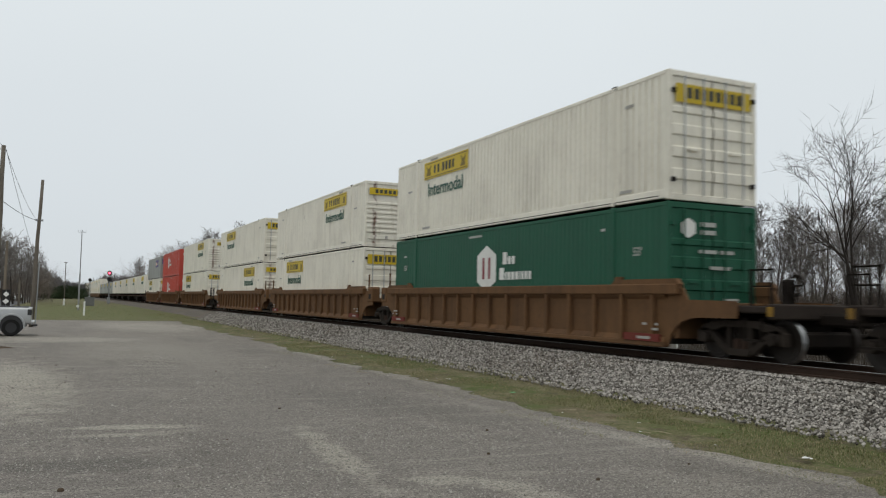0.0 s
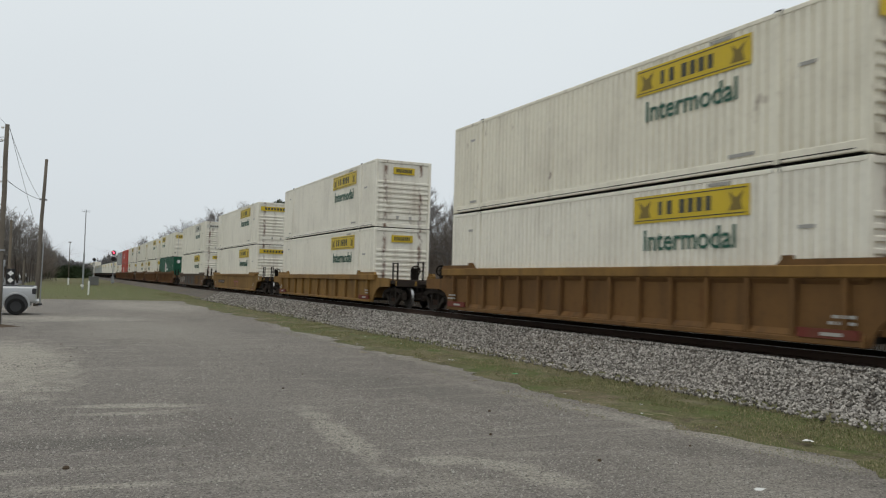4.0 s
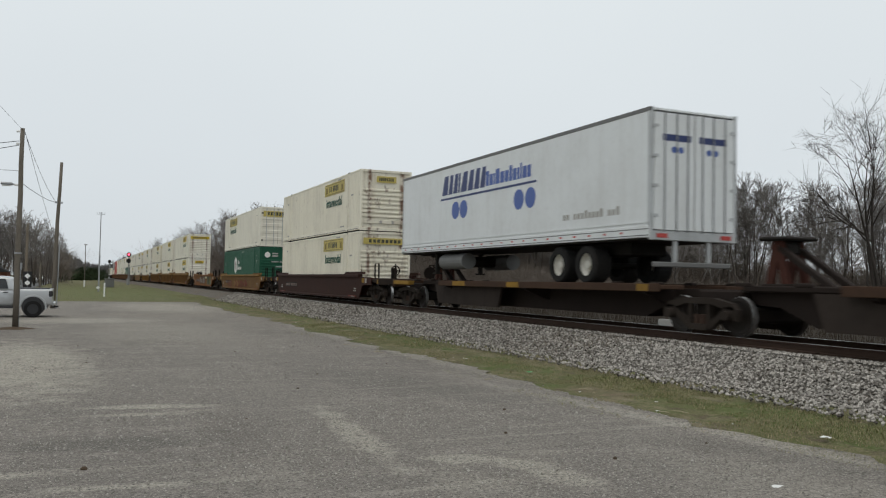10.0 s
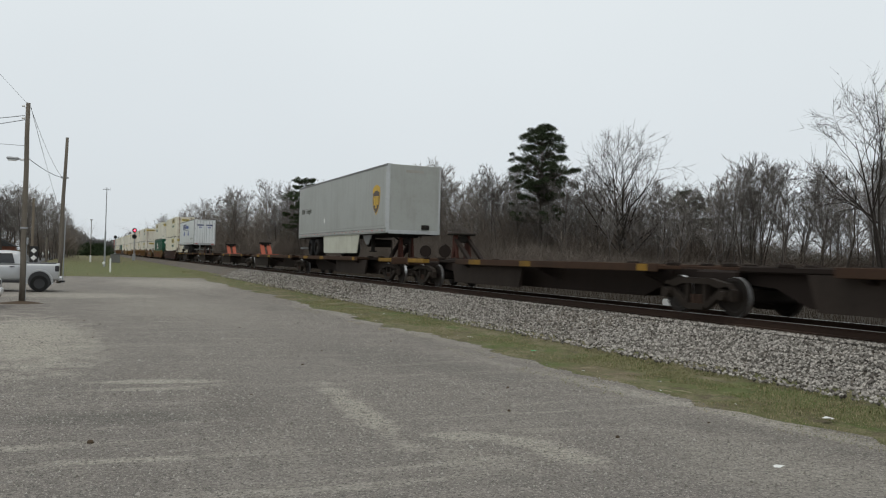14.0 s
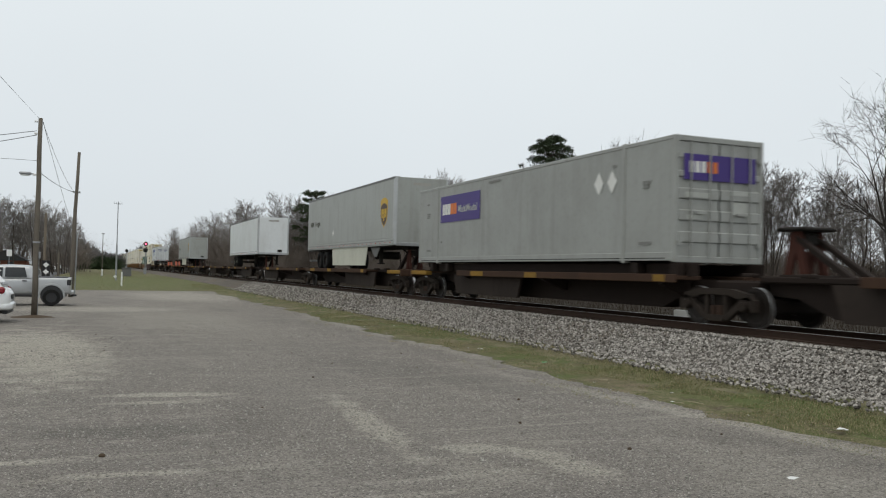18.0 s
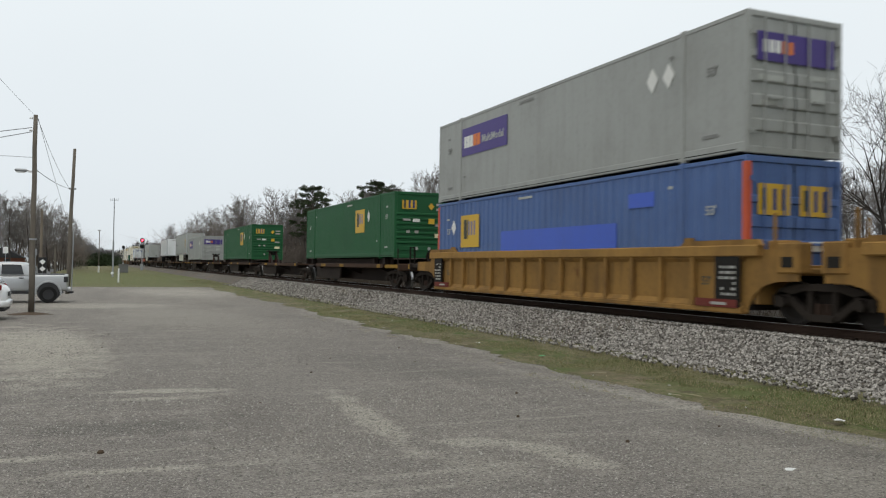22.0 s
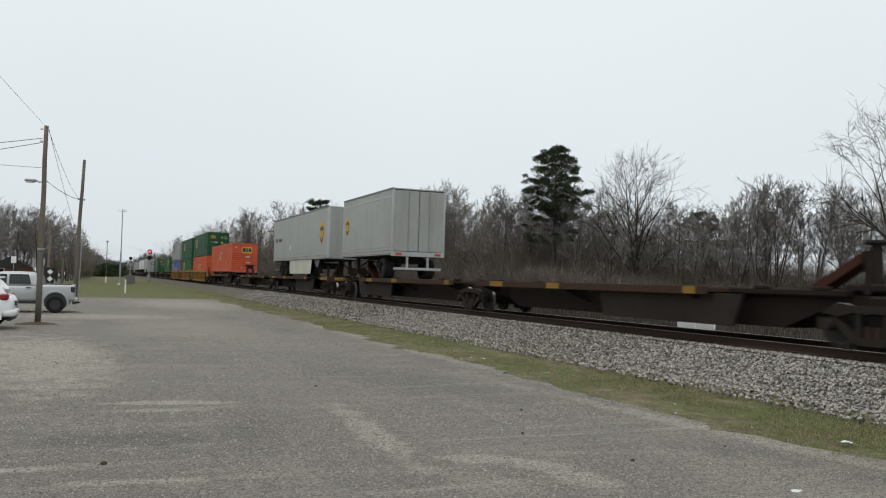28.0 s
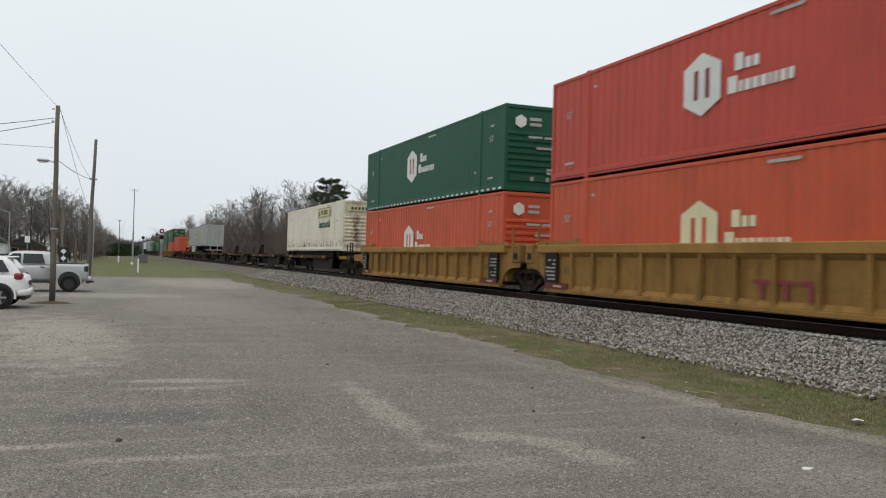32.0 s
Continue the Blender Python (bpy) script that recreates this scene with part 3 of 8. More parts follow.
M["track_bed"] = ground_material("oily_rusty_ballast", [
    (1, (1, 1, 1), 0, 1, (0.050, 0.037, 0.028)),
    (18.0, (1, 1, 1), 0.5, 0.62, (0.028, 0.021, 0.017)),
    (1.2, (1, 1, 1), 0.55, 0.7, (0.075, 0.058, 0.046))], 0.95, 1.0, 25.0, cells=((22.0, 0.3),))
M["ballast"] = ground_material("grey_crushed_stone", [
    (1, (1, 1, 1), 0, 1, (0.135, 0.120, 0.104)),
    (14.0, (1, 1, 1), 0.50, 0.58, (0.088, 0.077, 0.066)),
    (20.0, (1, 1, 1), 0.58, 0.66, (0.371, 0.338, 0.295)),
    (0.5, (1, 0.4, 1), 0.52, 0.7, (0.154, 0.125, 0.097))], 0.95, 1.0, 22.0)
M["road"] = ground_material("old_road_asphalt", [
    (1, (1, 1, 1), 0, 1, (0.13, 0.13, 0.13)),
    (0.4, (1, 0.2, 1), 0.5, 0.65, (0.17, 0.17, 0.165))], 0.9, 0.4, 60.0)
M["stone"] = mat("grey_ballast_stones", (0.24, 0.235, 0.225), (0.10, 0.09, 0.08), 0.5, 0.95)
# brown litter, its colour darkened for the shade of train and woods
M["forest_floor"] = ground_material("shaded_brown_leaf_litter", [
    (1, (1, 1, 1), 0, 1, (0.036, 0.029, 0.023)),
    (1.0, (1, 1, 1), 0.5, 0.65, (0.024, 0.02, 0.016)),
    (0.7, (1, 0.4, 1), 0.55, 0.7, (0.05, 0.043, 0.03))], 1.0, 1.0, 20.0)

# stones vary one by one
_nt = M["stone"].node_tree
_geo = _nt.nodes.new("ShaderNodeNewGeometry")
_rmp = _nt.nodes.new("ShaderNodeValToRGB")
_rmp.color_ramp.elements[0].color = (0.065, 0.058, 0.050, 1)
_rmp.color_ramp.elements[1].color = (0.47, 0.44, 0.40, 1)
_nt.links.new(_geo.outputs["Random Per Island"], _rmp.inputs[0])
_nt.links.new(_rmp.outputs[0], _nt.nodes["Principled BSDF"].inputs["Base Color"])

M["gravel"] = mat("grey_and_pale_gravel", (0.24, 0.23, 0.215), (0.10, 0.09, 0.08), 0.5, 0.95)
_nt = M["gravel"].node_tree
_geo = _nt.nodes.new("ShaderNodeNewGeometry")
_rmp = _nt.nodes.new("ShaderNodeValToRGB")
_rmp.color_ramp.elements[0].color = (0.15, 0.138, 0.122, 1)
_rmp.color_ramp.elements[1].color = (0.46, 0.435, 0.395, 1)
_e = _rmp.color_ramp.elements.new(0.6)
_e.color = (0.27, 0.25, 0.225, 1)
_nt.links.new(_geo.outputs["Random Per Island"], _rmp.inputs[0])
_nt.links.new(_rmp.outputs[0], _nt.nodes["Principled BSDF"].inputs["Base Color"])

M["blade"] = mat("grass_blades", (0.09, 0.12, 0.035), (0.15, 0.12, 0.07), 0.5, 0.9)
_nt = M["blade"].node_tree
_geo = _nt.nodes.new("ShaderNodeNewGeometry")
_rmp = _nt.nodes.new("ShaderNodeValToRGB")
_rmp.color_ramp.elements[0].color = (0.115, 0.15, 0.05, 1)
_rmp.color_ramp.elements[1].color = (0.40, 0.34, 0.22, 1)
_e = _rmp.color_ramp.elements.new(0.55)
_e.color = (0.21, 0.20, 0.10, 1)
_nt.links.new(_geo.outputs["Random Per Island"], _rmp.inputs[0])
_nt.links.new(_rmp.outputs[0], _nt.nodes["Principled BSDF"].inputs["Base Color"])

# ---- mesh helpers ----


class Geo:
    """Gathers the vertices and faces of one mesh."""

    def __init__(self):
        self.v, self.f, self.smooth = [], [], False

    def add(self, vs, fs):
        n = len(self.v)
        self.v.extend(vs)
        self.f.extend([tuple(i + n for i in f) for f in fs])
        return self

    def box(self, x0, x1, y0, y1, z0, z1, c=0.0):
        if c <= 0:
            vs = [(x, y, z) for x in (x0, x1) for y in (y0, y1) for z in (z0, z1)]
            return self.add(vs, [(0, 1, 3, 2), (4, 6, 7, 5), (0, 4, 5, 1), (2, 3, 7, 6), (0, 2, 6, 4), (1, 5, 7, 3)])
        c = min(c, (x1 - x0) * 0.45, (y1 - y0) * 0.45, (z1 - z0) * 0.45)
        vs, key = [], {}
        for ix, x in enumerate((x0, x1)):
            for iy, y in enumerate((y0, y1)):
                for iz, z in enumerate((z0, z1)):
                    dx, dy, dz = c * (1 - 2 * ix), c * (1 - 2 * iy), c * (1 - 2 * iz)
                    for a, p in (("x", (x, y + dy, z + dz)), ("y", (x + dx, y, z + dz)), ("z", (x + dx, y + dy, z))):
                        key[(ix, iy, iz, a)] = len(vs)
                        vs.append(p)
        fs = []
        for i in (0, 1):
            fs.append(tuple(key[(i, a, b, "x")] for a, b in ((0, 0), (0, 1), (1, 1), (1, 0))))
            fs.append(tuple(key[(a, i, b, "y")] for a, b in ((0, 0), (1, 0), (1, 1), (0, 1))))
            fs.append(tuple(key[(a, b, i, "z")] for a, b in ((0, 0), (0, 1), (1, 1), (1, 0))))
        for a in (0, 1):
            for b in (0, 1):
                fs.append((key[(a, b, 0, "x")], key[(a, b, 0, "y")], key[(a, b, 1, "y")], key[(a, b, 1, "x")]))
                fs.append((key[(a, 0, b, "x")], key[(a, 0, b, "z")], key[(a, 1, b, "z")], key[(a, 1, b, "x")]))
                fs.append((key[(0, a, b, "y")], key[(0, a, b, "z")], key[(1, a, b, "z")], key[(1, a, b, "y")]))
                for d in (0, 1):
                    fs.append((key[(a, b, d, "x")], key[(a, b, d, "y")], key[(a, b, d, "z")]))
        return self.add(vs, fs)

    def prism(self, pts, x0, x1):
        """An outline of (y, z) points, drawn out from x0 to x1."""
        n = len(pts)
        vs = [(x0, y, z) for y, z in pts] + [(x1, y, z) for y, z in pts]
        fs = [tuple(range(n)), tuple(range(2 * n - 1, n - 1, -1))]
        fs += [(i, (i + 1) % n, n + (i + 1) % n, n + i) for i in range(n)]
        return self.add(vs, fs)

    def prism_y(self, pts, y0, y1):
        """An outline of (x, z) points, drawn out from y0 to y1."""
        n = len(pts)
        vs = [(x, y0, z) for x, z in pts] + [(x, y1, z) for x, z in pts]
        fs = [tuple(range(n)), tuple(range(2 * n - 1, n - 1, -1))]
        fs += [(i, (i + 1) % n, n + (i + 1) % n, n + i) for i in range(n)]
        return self.add(vs, fs)

    def tube(self, p, q, r0, r1=None, n=8, caps=True):
        r1 = r0 if r1 is None else r1
        p, q = Vector(p), Vector(q)
        w = (q - p).normalized()
        a = w.orthogonal().normalized()
        b = w.cross(a)
        vs = []
        for c, r in ((p, r0), (q, r1)):
            for i in range(n):
                t = 2 * math.pi * i / n
                vs.append(tuple(c + r * (math.cos(t) * a + math.sin(t) * b)))
        fs = [(i, (i + 1) % n, n + (i + 1) % n, n + i) for i in range(n)]
        if caps:
            fs += [tuple(range(n - 1, -1, -1)), tuple(range(n, 2 * n))]
        return self.add(vs, fs)

    def loft(self, pts, radii, n=8):
        """One closed tapering tube through all the points."""
        vs, fs, m = [], [], len(pts)
        for i, (p, r) in enumerate(zip(pts, radii)):
            w = (Vector(pts[min(i + 1, m - 1)]) - Vector(pts[max(i - 1, 0)])).normalized()
            a = Vector((0, 1, 0)).cross(w).normalized() if abs(w.y) < 0.9 else Vector((1, 0, 0)).cross(w).normalized()
            b = w.cross(a)
            for k in range(n):
                t = 2 * math.pi * k / n
                vs.append(tuple(Vector(p) + r * (math.cos(t) * a + math.sin(t) * b)))
        for i in range(m - 1):
            for k in range(n):
                j = (k + 1) % n
                fs.append((i * n + k, i * n + j, (i + 1) * n + j, (i + 1) * n + k))
        fs += [tuple(range(n - 1, -1, -1)), tuple(range((m - 1) * n, m * n))]
        return self.add(vs, fs)

    def ring(self, cx, y, z, profile, n=20):
        """A wheel round an axle along x: profile rows of (x, radius)."""
        vs, fs, k = [], [], len(profile)
        for i in range(n):
            t = 2 * math.pi * i / n
            for x, r in profile:
                vs.append((cx + x, y + r * math.cos(t), z + r * math.sin(t)))
        for i in range(n):
            j = (i + 1) % n
            for m in range(k - 1):
                fs.append((i * k + m, i * k + m + 1, j * k + m + 1, j * k + m))
        return self.add(vs, fs)

    def mesh(self, name, material):
        me = bpy.data.meshes.new(name)
        me.from_pydata(self.v, [], self.f)
        me.materials.append(material)
        if self.smooth:
            me.polygons.foreach_set("use_smooth", [True] * len(me.polygons))
        me.validate()
        me.update()
        return me


CACHE = {}


def shared(key, make, material):
    """The mesh of a repeated piece: made once for each key and material."""
    k = (key, material.name)
    if k not in CACHE:
        CACHE[k] = make().mesh(key, material)
    return CACHE[k]


def part(name, geo, material, parent, label="", at=None):
    """Links a Geo, or a mesh made before, as one mesh object under a thing or a part."""
    ob = new(name, geo if isinstance(geo, bpy.types.Mesh) else geo.mesh(name, material))
    ob.parent = parent
    if at is not None:
        ob.matrix_basis = at
    return tagged(ob, label) if label else ob


def thing(name, label, category, group="", at=None):
    ob = new(name)
    if at is not None:
        ob.matrix_basis = at
    return tagged(ob, label, category, group)


def solo(name, geo, material, label, category="", group="", kind="", at=None):
    ob = new(name, geo.mesh(name, material))
    if at is not None:
        ob.matrix_basis = at
    return tagged(ob, label, category, group, kind)


TEXTS = {}


def text_mesh(body, size, material):
    """Lettering as a thin mesh in the y-z plane that reads along -y and faces -x, its foot at the origin."""
    k = (body, size, material.name)
    if k not in TEXTS:
        cu = bpy.data.curves.new("lettering", "FONT")
        cu.body, cu.size, cu.extrude, cu.offset = body, size, 0.003, 0.012 * size
        cu.resolution_u = 3
        cu.align_x = "CENTER"
        ob = bpy.data.objects.new("lettering", cu)
        scene.collection.objects.link(ob)
        dg = bpy.context.evaluated_depsgraph_get()
        me = bpy.data.meshes.new_from_object(ob.evaluated_get(dg))
        bpy.data.objects.remove(ob)
        me.transform(Matrix(((0, 0, -1, 0), (-1, 0, 0, 0), (0, 1, 0, 0), (0, 0, 0, 1))))
        me.materials.clear()
        me.materials.append(material)
        TEXTS[k] = me
    return TEXTS[k]

# ---- the train: loads ----
HL, HW, CH = 8.08, 1.295, 2.92   # half length, half width and height of a 53 ft container


def corrugated(y0, y1, z0, z1, x, sign, pitch=0.27, deep=0.032):
    """An upright corrugated sheet between y0 and y1 whose outer face lies at x."""
    g = Geo()
    n = max(1, round((y1 - y0) / pitch))
    p = (y1 - y0) / n
    line = []
    for i in range(n):
        a = y0 + i * p
        if pitch < 0.3:
            # broad flat panels parted by narrow upright grooves
            line += [(a, 0), (a + 0.76 * p, 0), (a + 0.81 * p, deep), (a + 0.94 * p, deep)]
        else:
            line += [(a, 0), (a + 0.36 * p, 0), (a + 0.5 * p, deep), (a + 0.86 * p, deep)]
    line.append((y1, 0))
    vs = [(x - sign * d, y, z) for y, d in line for z in (z0, z1)]
    fs = [(2 * i, 2 * i + 1, 2 * i + 3, 2 * i + 2) for i in range(len(line) - 1)]
    return g.add(vs, fs)


def ribbed_wall(x0, x1, z0, z1, y, sign, ribs, deep=0.045):
    """An end wall with level ribs that stand out."""
    g = Geo()
    line = [(z0, 0)]
    for a, b in ribs:
        line += [(a, 0), (a + 0.03, deep), (b - 0.03, deep), (b, 0)]
    line.append((z1, 0))
    vs = [(x, y + sign * d, z) for z, d in line for x in (x0, x1)]
    fs = [(2 * i, 2 * i + 1, 2 * i + 3, 2 * i + 2) for i in range(len(line) - 1)]
    return g.add(vs, fs)


def end_marks(root, paint, kind, y, s, dark, shown):
    """One end of a container: doors with ribs and rods, or a ribbed wall; a plain wall where nobody looks."""
    if not shown:
        part("end_wall", shared(f"plain_end_{s}", lambda: Geo().box(-1.2, 1.2, y - 0.03, y + 0.03, 0.12, CH - 0.1), paint), paint, root)
    elif kind == "doors":
        for k in (-1, 1):
            door = part("door", shared(f"door_{s}_{k}", lambda: ribbed_wall(*sorted((k * 0.02, k * 1.17)), 0.14, CH - 0.14, y - s * 0.03, s,
                        [(0.45, 0.72), (0.95, 1.22), (1.45, 1.72), (1.95, 2.12)], 0.035), paint), paint, root)
            for a in (0.32, 0.86):
                part("lock_rod", shared(f"lock_rod_{s}_{k}_{a}", lambda: Geo().tube((k * a, y + s * 0.045, 0.12), (k * a, y + s * 0.045, CH - 0.12), 0.022, n=6), M["alu"] if dark else paint), paint, door)
            part("handle", shared(f"handle_{s}_{k}", lambda: Geo().box(*sorted((k * 0.45, k * 0.75)), *sorted((y + s * 0.03, y + s * 0.07)), 1.12, 1.17), paint), paint, door)
            for z in (0.4, 2.4):
                part("hinge", shared(f"hinge_{s}_{k}_{z}", lambda: Geo().box(*sorted((k * 1.10, k * 1.22)), *sorted((y, y + s * 0.05)), z, z + 0.1), M["dark"] if dark else paint), paint, door)
    else:
        ribs = [(0.62 + 0.21 * i, 0.75 + 0.21 * i) for i in range(7)]
        part("end_wall", shared(f"ribbed_end_{s}", lambda: ribbed_wall(-1.2, 1.2, 0.14, CH - 0.12, y - s * 0.04, s, ribs, 0.05), paint), paint, root)
        for x in (-0.25, 0.35):
            part("end_mark", shared(f"end_mark_{s}_{x > 0}", lambda: Geo().box(x - 0.06, x + 0.06, *sorted((y - s * 0.02, y + s * 0.014)), 0.36, 0.5), M["grey_ink"]), M["grey_ink"], root)
        part("end_sill", shared(f"end_sill_{s}", lambda: Geo().box(-1.1, 1.1, *sorted((y - s * 0.02, y + s * 0.008)), 0.34, 0.52, 0.01), paint), paint, root)


def simple_container(paint, label):
    """A container far down the line: shell, posts, one panel."""
    root = thing("freight_container", label, "freight container", "containers on the train")
    mp = M[paint]
    part("shell", shared("far_shell", lambda: Geo().box(-HW + 0.02, HW - 0.02, -HL + 0.03, HL - 0.03, 0.02, CH - 0.02, 0.03), mp), mp, root)
    for y in (-6.095, 6.095):
        part("lift_post", shared(f"far_post_{y > 0}", lambda: Geo().box(-HW, HW, y - 0.09, y + 0.09, 0, CH, 0.01), mp), mp, root)
    part("sign_panel", shared("far_panel", lambda: Geo().box(-HW - 0.004, -HW + 0.03, -5.4, -1.9, 2.05, 2.7), M["yellow"]), M["yellow"], root)
    part("lettering_bar", shared("far_bar", lambda: Geo().box(-HW - 0.004, -HW + 0.03, -5.2, -2.1, 1.5, 1.9), M["green_ink"]), M["green_ink"], root)
    return root


def simple_wagon(label, deep):
    """A wagon far down the line."""
    root = thing("well_wagon" if deep else "spine_wagon", label, "railway wagon", "wagons of the train")
    if deep:
        m = M["brown_well"]
        part("body", shared("far_well", lambda: Geo().prism([(-8.1, 0.2), (8.1, 0.2), (9.1, 0.84), (10.6, 0.84), (10.6, 1.2), (8.6, 1.45), (-8.6, 1.45), (-10.6, 1.2), (-10.6, 0.84), (-9.1, 0.84)], -1.37, 1.37), m), m, root)
    else:
        part("deck", shared("far_deck", lambda: Geo().box(-1.3, 1.3, -8.6, 8.6, 0.9, 1.06, 0.02), M["spine_deck"]), M["spine_deck"], root)
        part("spine_beam", shared("far_beam", lambda: Geo().prism([(-8.4, 0.7), (-6, 0.35), (6, 0.35), (8.4, 0.7), (8.4, 0.9), (-8.4, 0.9)], -0.36, 0.36), M["spine"]), M["spine"], root)
        for y in (-6, 6):
            part("pedestal", shared(f"far_pedestal_{y > 0}", lambda: Geo().box(-1.2, 1.2, y - 0.2, y + 0.2, 1.06, 1.36), M["spine"]), M["spine"], root)
    for y in (-9.4, 9.4) if deep else (-8.2, 8.2):
        part("bogie", shared(f"far_bogie_{deep}_{y > 0}", lambda: Geo().box(-1.1, 1.1, y - 1.1, y + 1.1, 0.05, 0.8, 0.1), M["bogie"]), M["bogie"], root)
    return root


WAVE = {"deep": (0.225, 0.045), "fine": (0.2, 0.012), "broad": (0.34, 0.028), "flat": (0.6, 0.004)}


def container(name, paint, face, label, style, rng, sign="yellow", extra=None, wave="deep"):
    """A 53 ft container, its base at z = 0. Its front wall is at -y, its doors at +y. face: the side and end that show, -1 or 1."""
    root = thing(name, label, "freight container", "containers on the train")
    mp = M[paint]
    for s in (-1, 1):
        x = s * (HW - 0.012)
        for i, (a, b) in enumerate(((-HL + 0.06, -6.17), (-6.02, 6.02), (6.17, HL - 0.06))):
            part("side_panel", shared(f"side_panel_{i}_{s}_{wave}", lambda a=a, b=b: corrugated(
                a, b, 0.2, CH - 0.09, x, s, *WAVE[wave]), mp), mp, root)
        part("top_rail", shared(f"top_rail_{s}", lambda: Geo().box(*sorted((s * (HW - 0.07), s * HW)), -HL, HL, CH - 0.1, CH, 0.015), mp), mp, root)
        part("bottom_rail", shared(f"bottom_rail_{s}", lambda: Geo().box(*sorted((s * (HW - 0.09), s * HW)), -HL, HL, 0.035, 0.235, 0.012), mp), mp, root)
        if s == face:
            # a raised dark strip draws the shade of a groove in the rail
            part("rail_groove", shared(f"rail_groove_{s}", lambda: Geo().box(*sorted((s * (HW - 0.01), s * (HW + 0.003))), -HL + 0.3, HL - 0.3, 0.085, 0.105), M["dark"]), M["dark"], root)
        for y in (-HL + 0.05, HL - 0.05):
            k = 1 if y > 0 else -1
            part("corner_post", shared(f"corner_post_{s}_{k}", lambda: Geo().box(*sorted((s * (HW - 0.13), s * (HW + 0.002))), y - 0.06, y + 0.06, 0, CH + 0.004, 0.02), mp), mp, root)
        for y in (-6.095, 6.095):
            k = 1 if y > 0 else -1
            part("lift_post", shared(f"lift_post_{s}_{k}", lambda: Geo().box(*sorted((s * (HW - 0.1), s * (HW + 0.022))), y - 0.075, y + 0.075, 0.0, CH, 0.02), mp), mp, root)
            for z in (-0.015, CH - 0.10) if s == face else ():
                part("corner_casting", shared(f"casting_{s}_{k}_{z > 1}", lambda: Geo().box(*sorted((s * (HW - 0.15), s * (HW + 0.012))), y - 0.09, y + 0.09, z, z + 0.125, 0.012), M["dark"] if paint in ("white", "cream", "stained") else mp), mp, root)
    part("roof", shared("roof", lambda: Geo().box(-HW + 0.05, HW - 0.05, -HL + 0.02, HL - 0.02, CH - 0.06, CH - 0.02), mp), mp, root)
    part("floor", shared("floor", lambda: Geo().box(-HW + 0.08, HW - 0.08, -HL + 0.05, HL - 0.05, 0.03, 0.13), M["dark"]), M["dark"], root)
    dark = paint in ("white", "cream", "stained")
    mp = M.get(paint + "_end", mp) if face < 0 else mp
    end_marks(root, mp, "ribs", -HL, -1, dark, face < 0)
    end_marks(root, mp, "doors", HL, 1, dark, face > 0)
    y, s = face * HL, face
    for z in ((0.0, 0.15), (CH - 0.13, CH)):
        part("end_rail", shared(f"end_rail_{s}_{z[0] > 1}", lambda: Geo().box(-HW + 0.1, HW - 0.1, *sorted((y - s * 0.08, y - s * 0.001)), *z, 0.012), mp), mp, root)
    # lettering and panels, on both sides and both ends
    for s in (face,):
        x = s * (HW + 0.006)
        if style == "ribbed":
            # yellow panel with dark bars, green word below, near the front wall
            yl = -1.85 if s < 0 else -5.45
            pm = M[sign]
            c = yl - 1.8 if s < 0 else yl + 1.8
            panel = part("sign_panel", shared("sign_panel", lambda: Geo().box(-0.003, 0.003, -1.8, 1.8, 0, 0.62), pm), pm, root, at=pose(x, c, 2.08))
            lx = -0.006
            rot = Matrix.Identity(4) if s < 0 else pose(0, 0, 0, 0, 0, 180)
            panel.matrix_basis = pose(x, c, 2.08) @ rot
            y = 0.92
            for w in (0.17, 0.06, 0.22, 0.12, 0.24, 0.23, 0.25, 0.22):
                if w > 0.13:
                    part("bar", Geo().box(-0.004, 0.004, y - w * 0.72, y, 0.16, 0.46), M["ink"], panel, at=pose(lx, 0, 0))
                y -= w + 0.03
            for a, b in ((1.6, 1.2), (-1.25, -1.62)):
                part("emblem", Geo().prism([(a, 0.12), (b, 0.12), (b + 0.06, 0.3), (b - 0.02, 0.5), ((a + b) / 2, 0.36), (a, 0.5), (a - 0.08, 0.28)], -0.003, 0.003), M["scroll"], panel, at=pose(lx, 0, 0))
            for zz in (0.05, 0.55):
                part("border_line", Geo().box(-0.003, 0.003, -1.72, 1.72, zz, zz + 0.02), M["ink"], panel, at=pose(lx, 0, 0))
            part("lettering", text_mesh("Intermodal", 0.66, M["green_ink"]), M["green_ink"], root,
                 at=pose(x, c, 1.46) @ rot)
            for yy, zz, n in ((-5.2, 0.28, 9), (6.6, 0.28, 6), (-6.8, 1.75, 5), (6.7, 2.3, 4), (-4.6, 2.72, 8)):
                part("marking", Geo().box(-0.002, 0.002, -0.075 * n / 2, 0.075 * n / 2, 0, 0.07), M["grey_ink"], root, at=pose(x, yy, zz))
            for zz in (1.95, 0.55):
                part("placard", shared("placard", lambda: Geo().prism([(-0.1, 0.14), (0, 0.28), (0.1, 0.14), (0, 0)], -0.003, 0.003), mp), mp, root, at=pose(x, 1.9, zz))
        if extra:
            extra(root, x, s)
    if style == "ribbed":
        for y, s in ((face * HL, face),):
            w = 0.5 if s < 0 and rng.random() < 0.6 else 1.1
            yy = y + s * 0.02
            a = part("end_sign", Geo().box(-w, w, *sorted((yy, yy + s * 0.004)), 2.32 if s < 0 else 2.2, 2.62), M[sign], root)
            xx = -w * 0.75
            while xx < w * 0.7:
                part("bar", Geo().box(xx, xx + w * 0.13, *sorted((yy + s * 0.005, yy + s * 0.008)), 2.39 if s < 0 else 2.3, 2.55), M["ink"], a)
                xx += w * 0.19
    return root


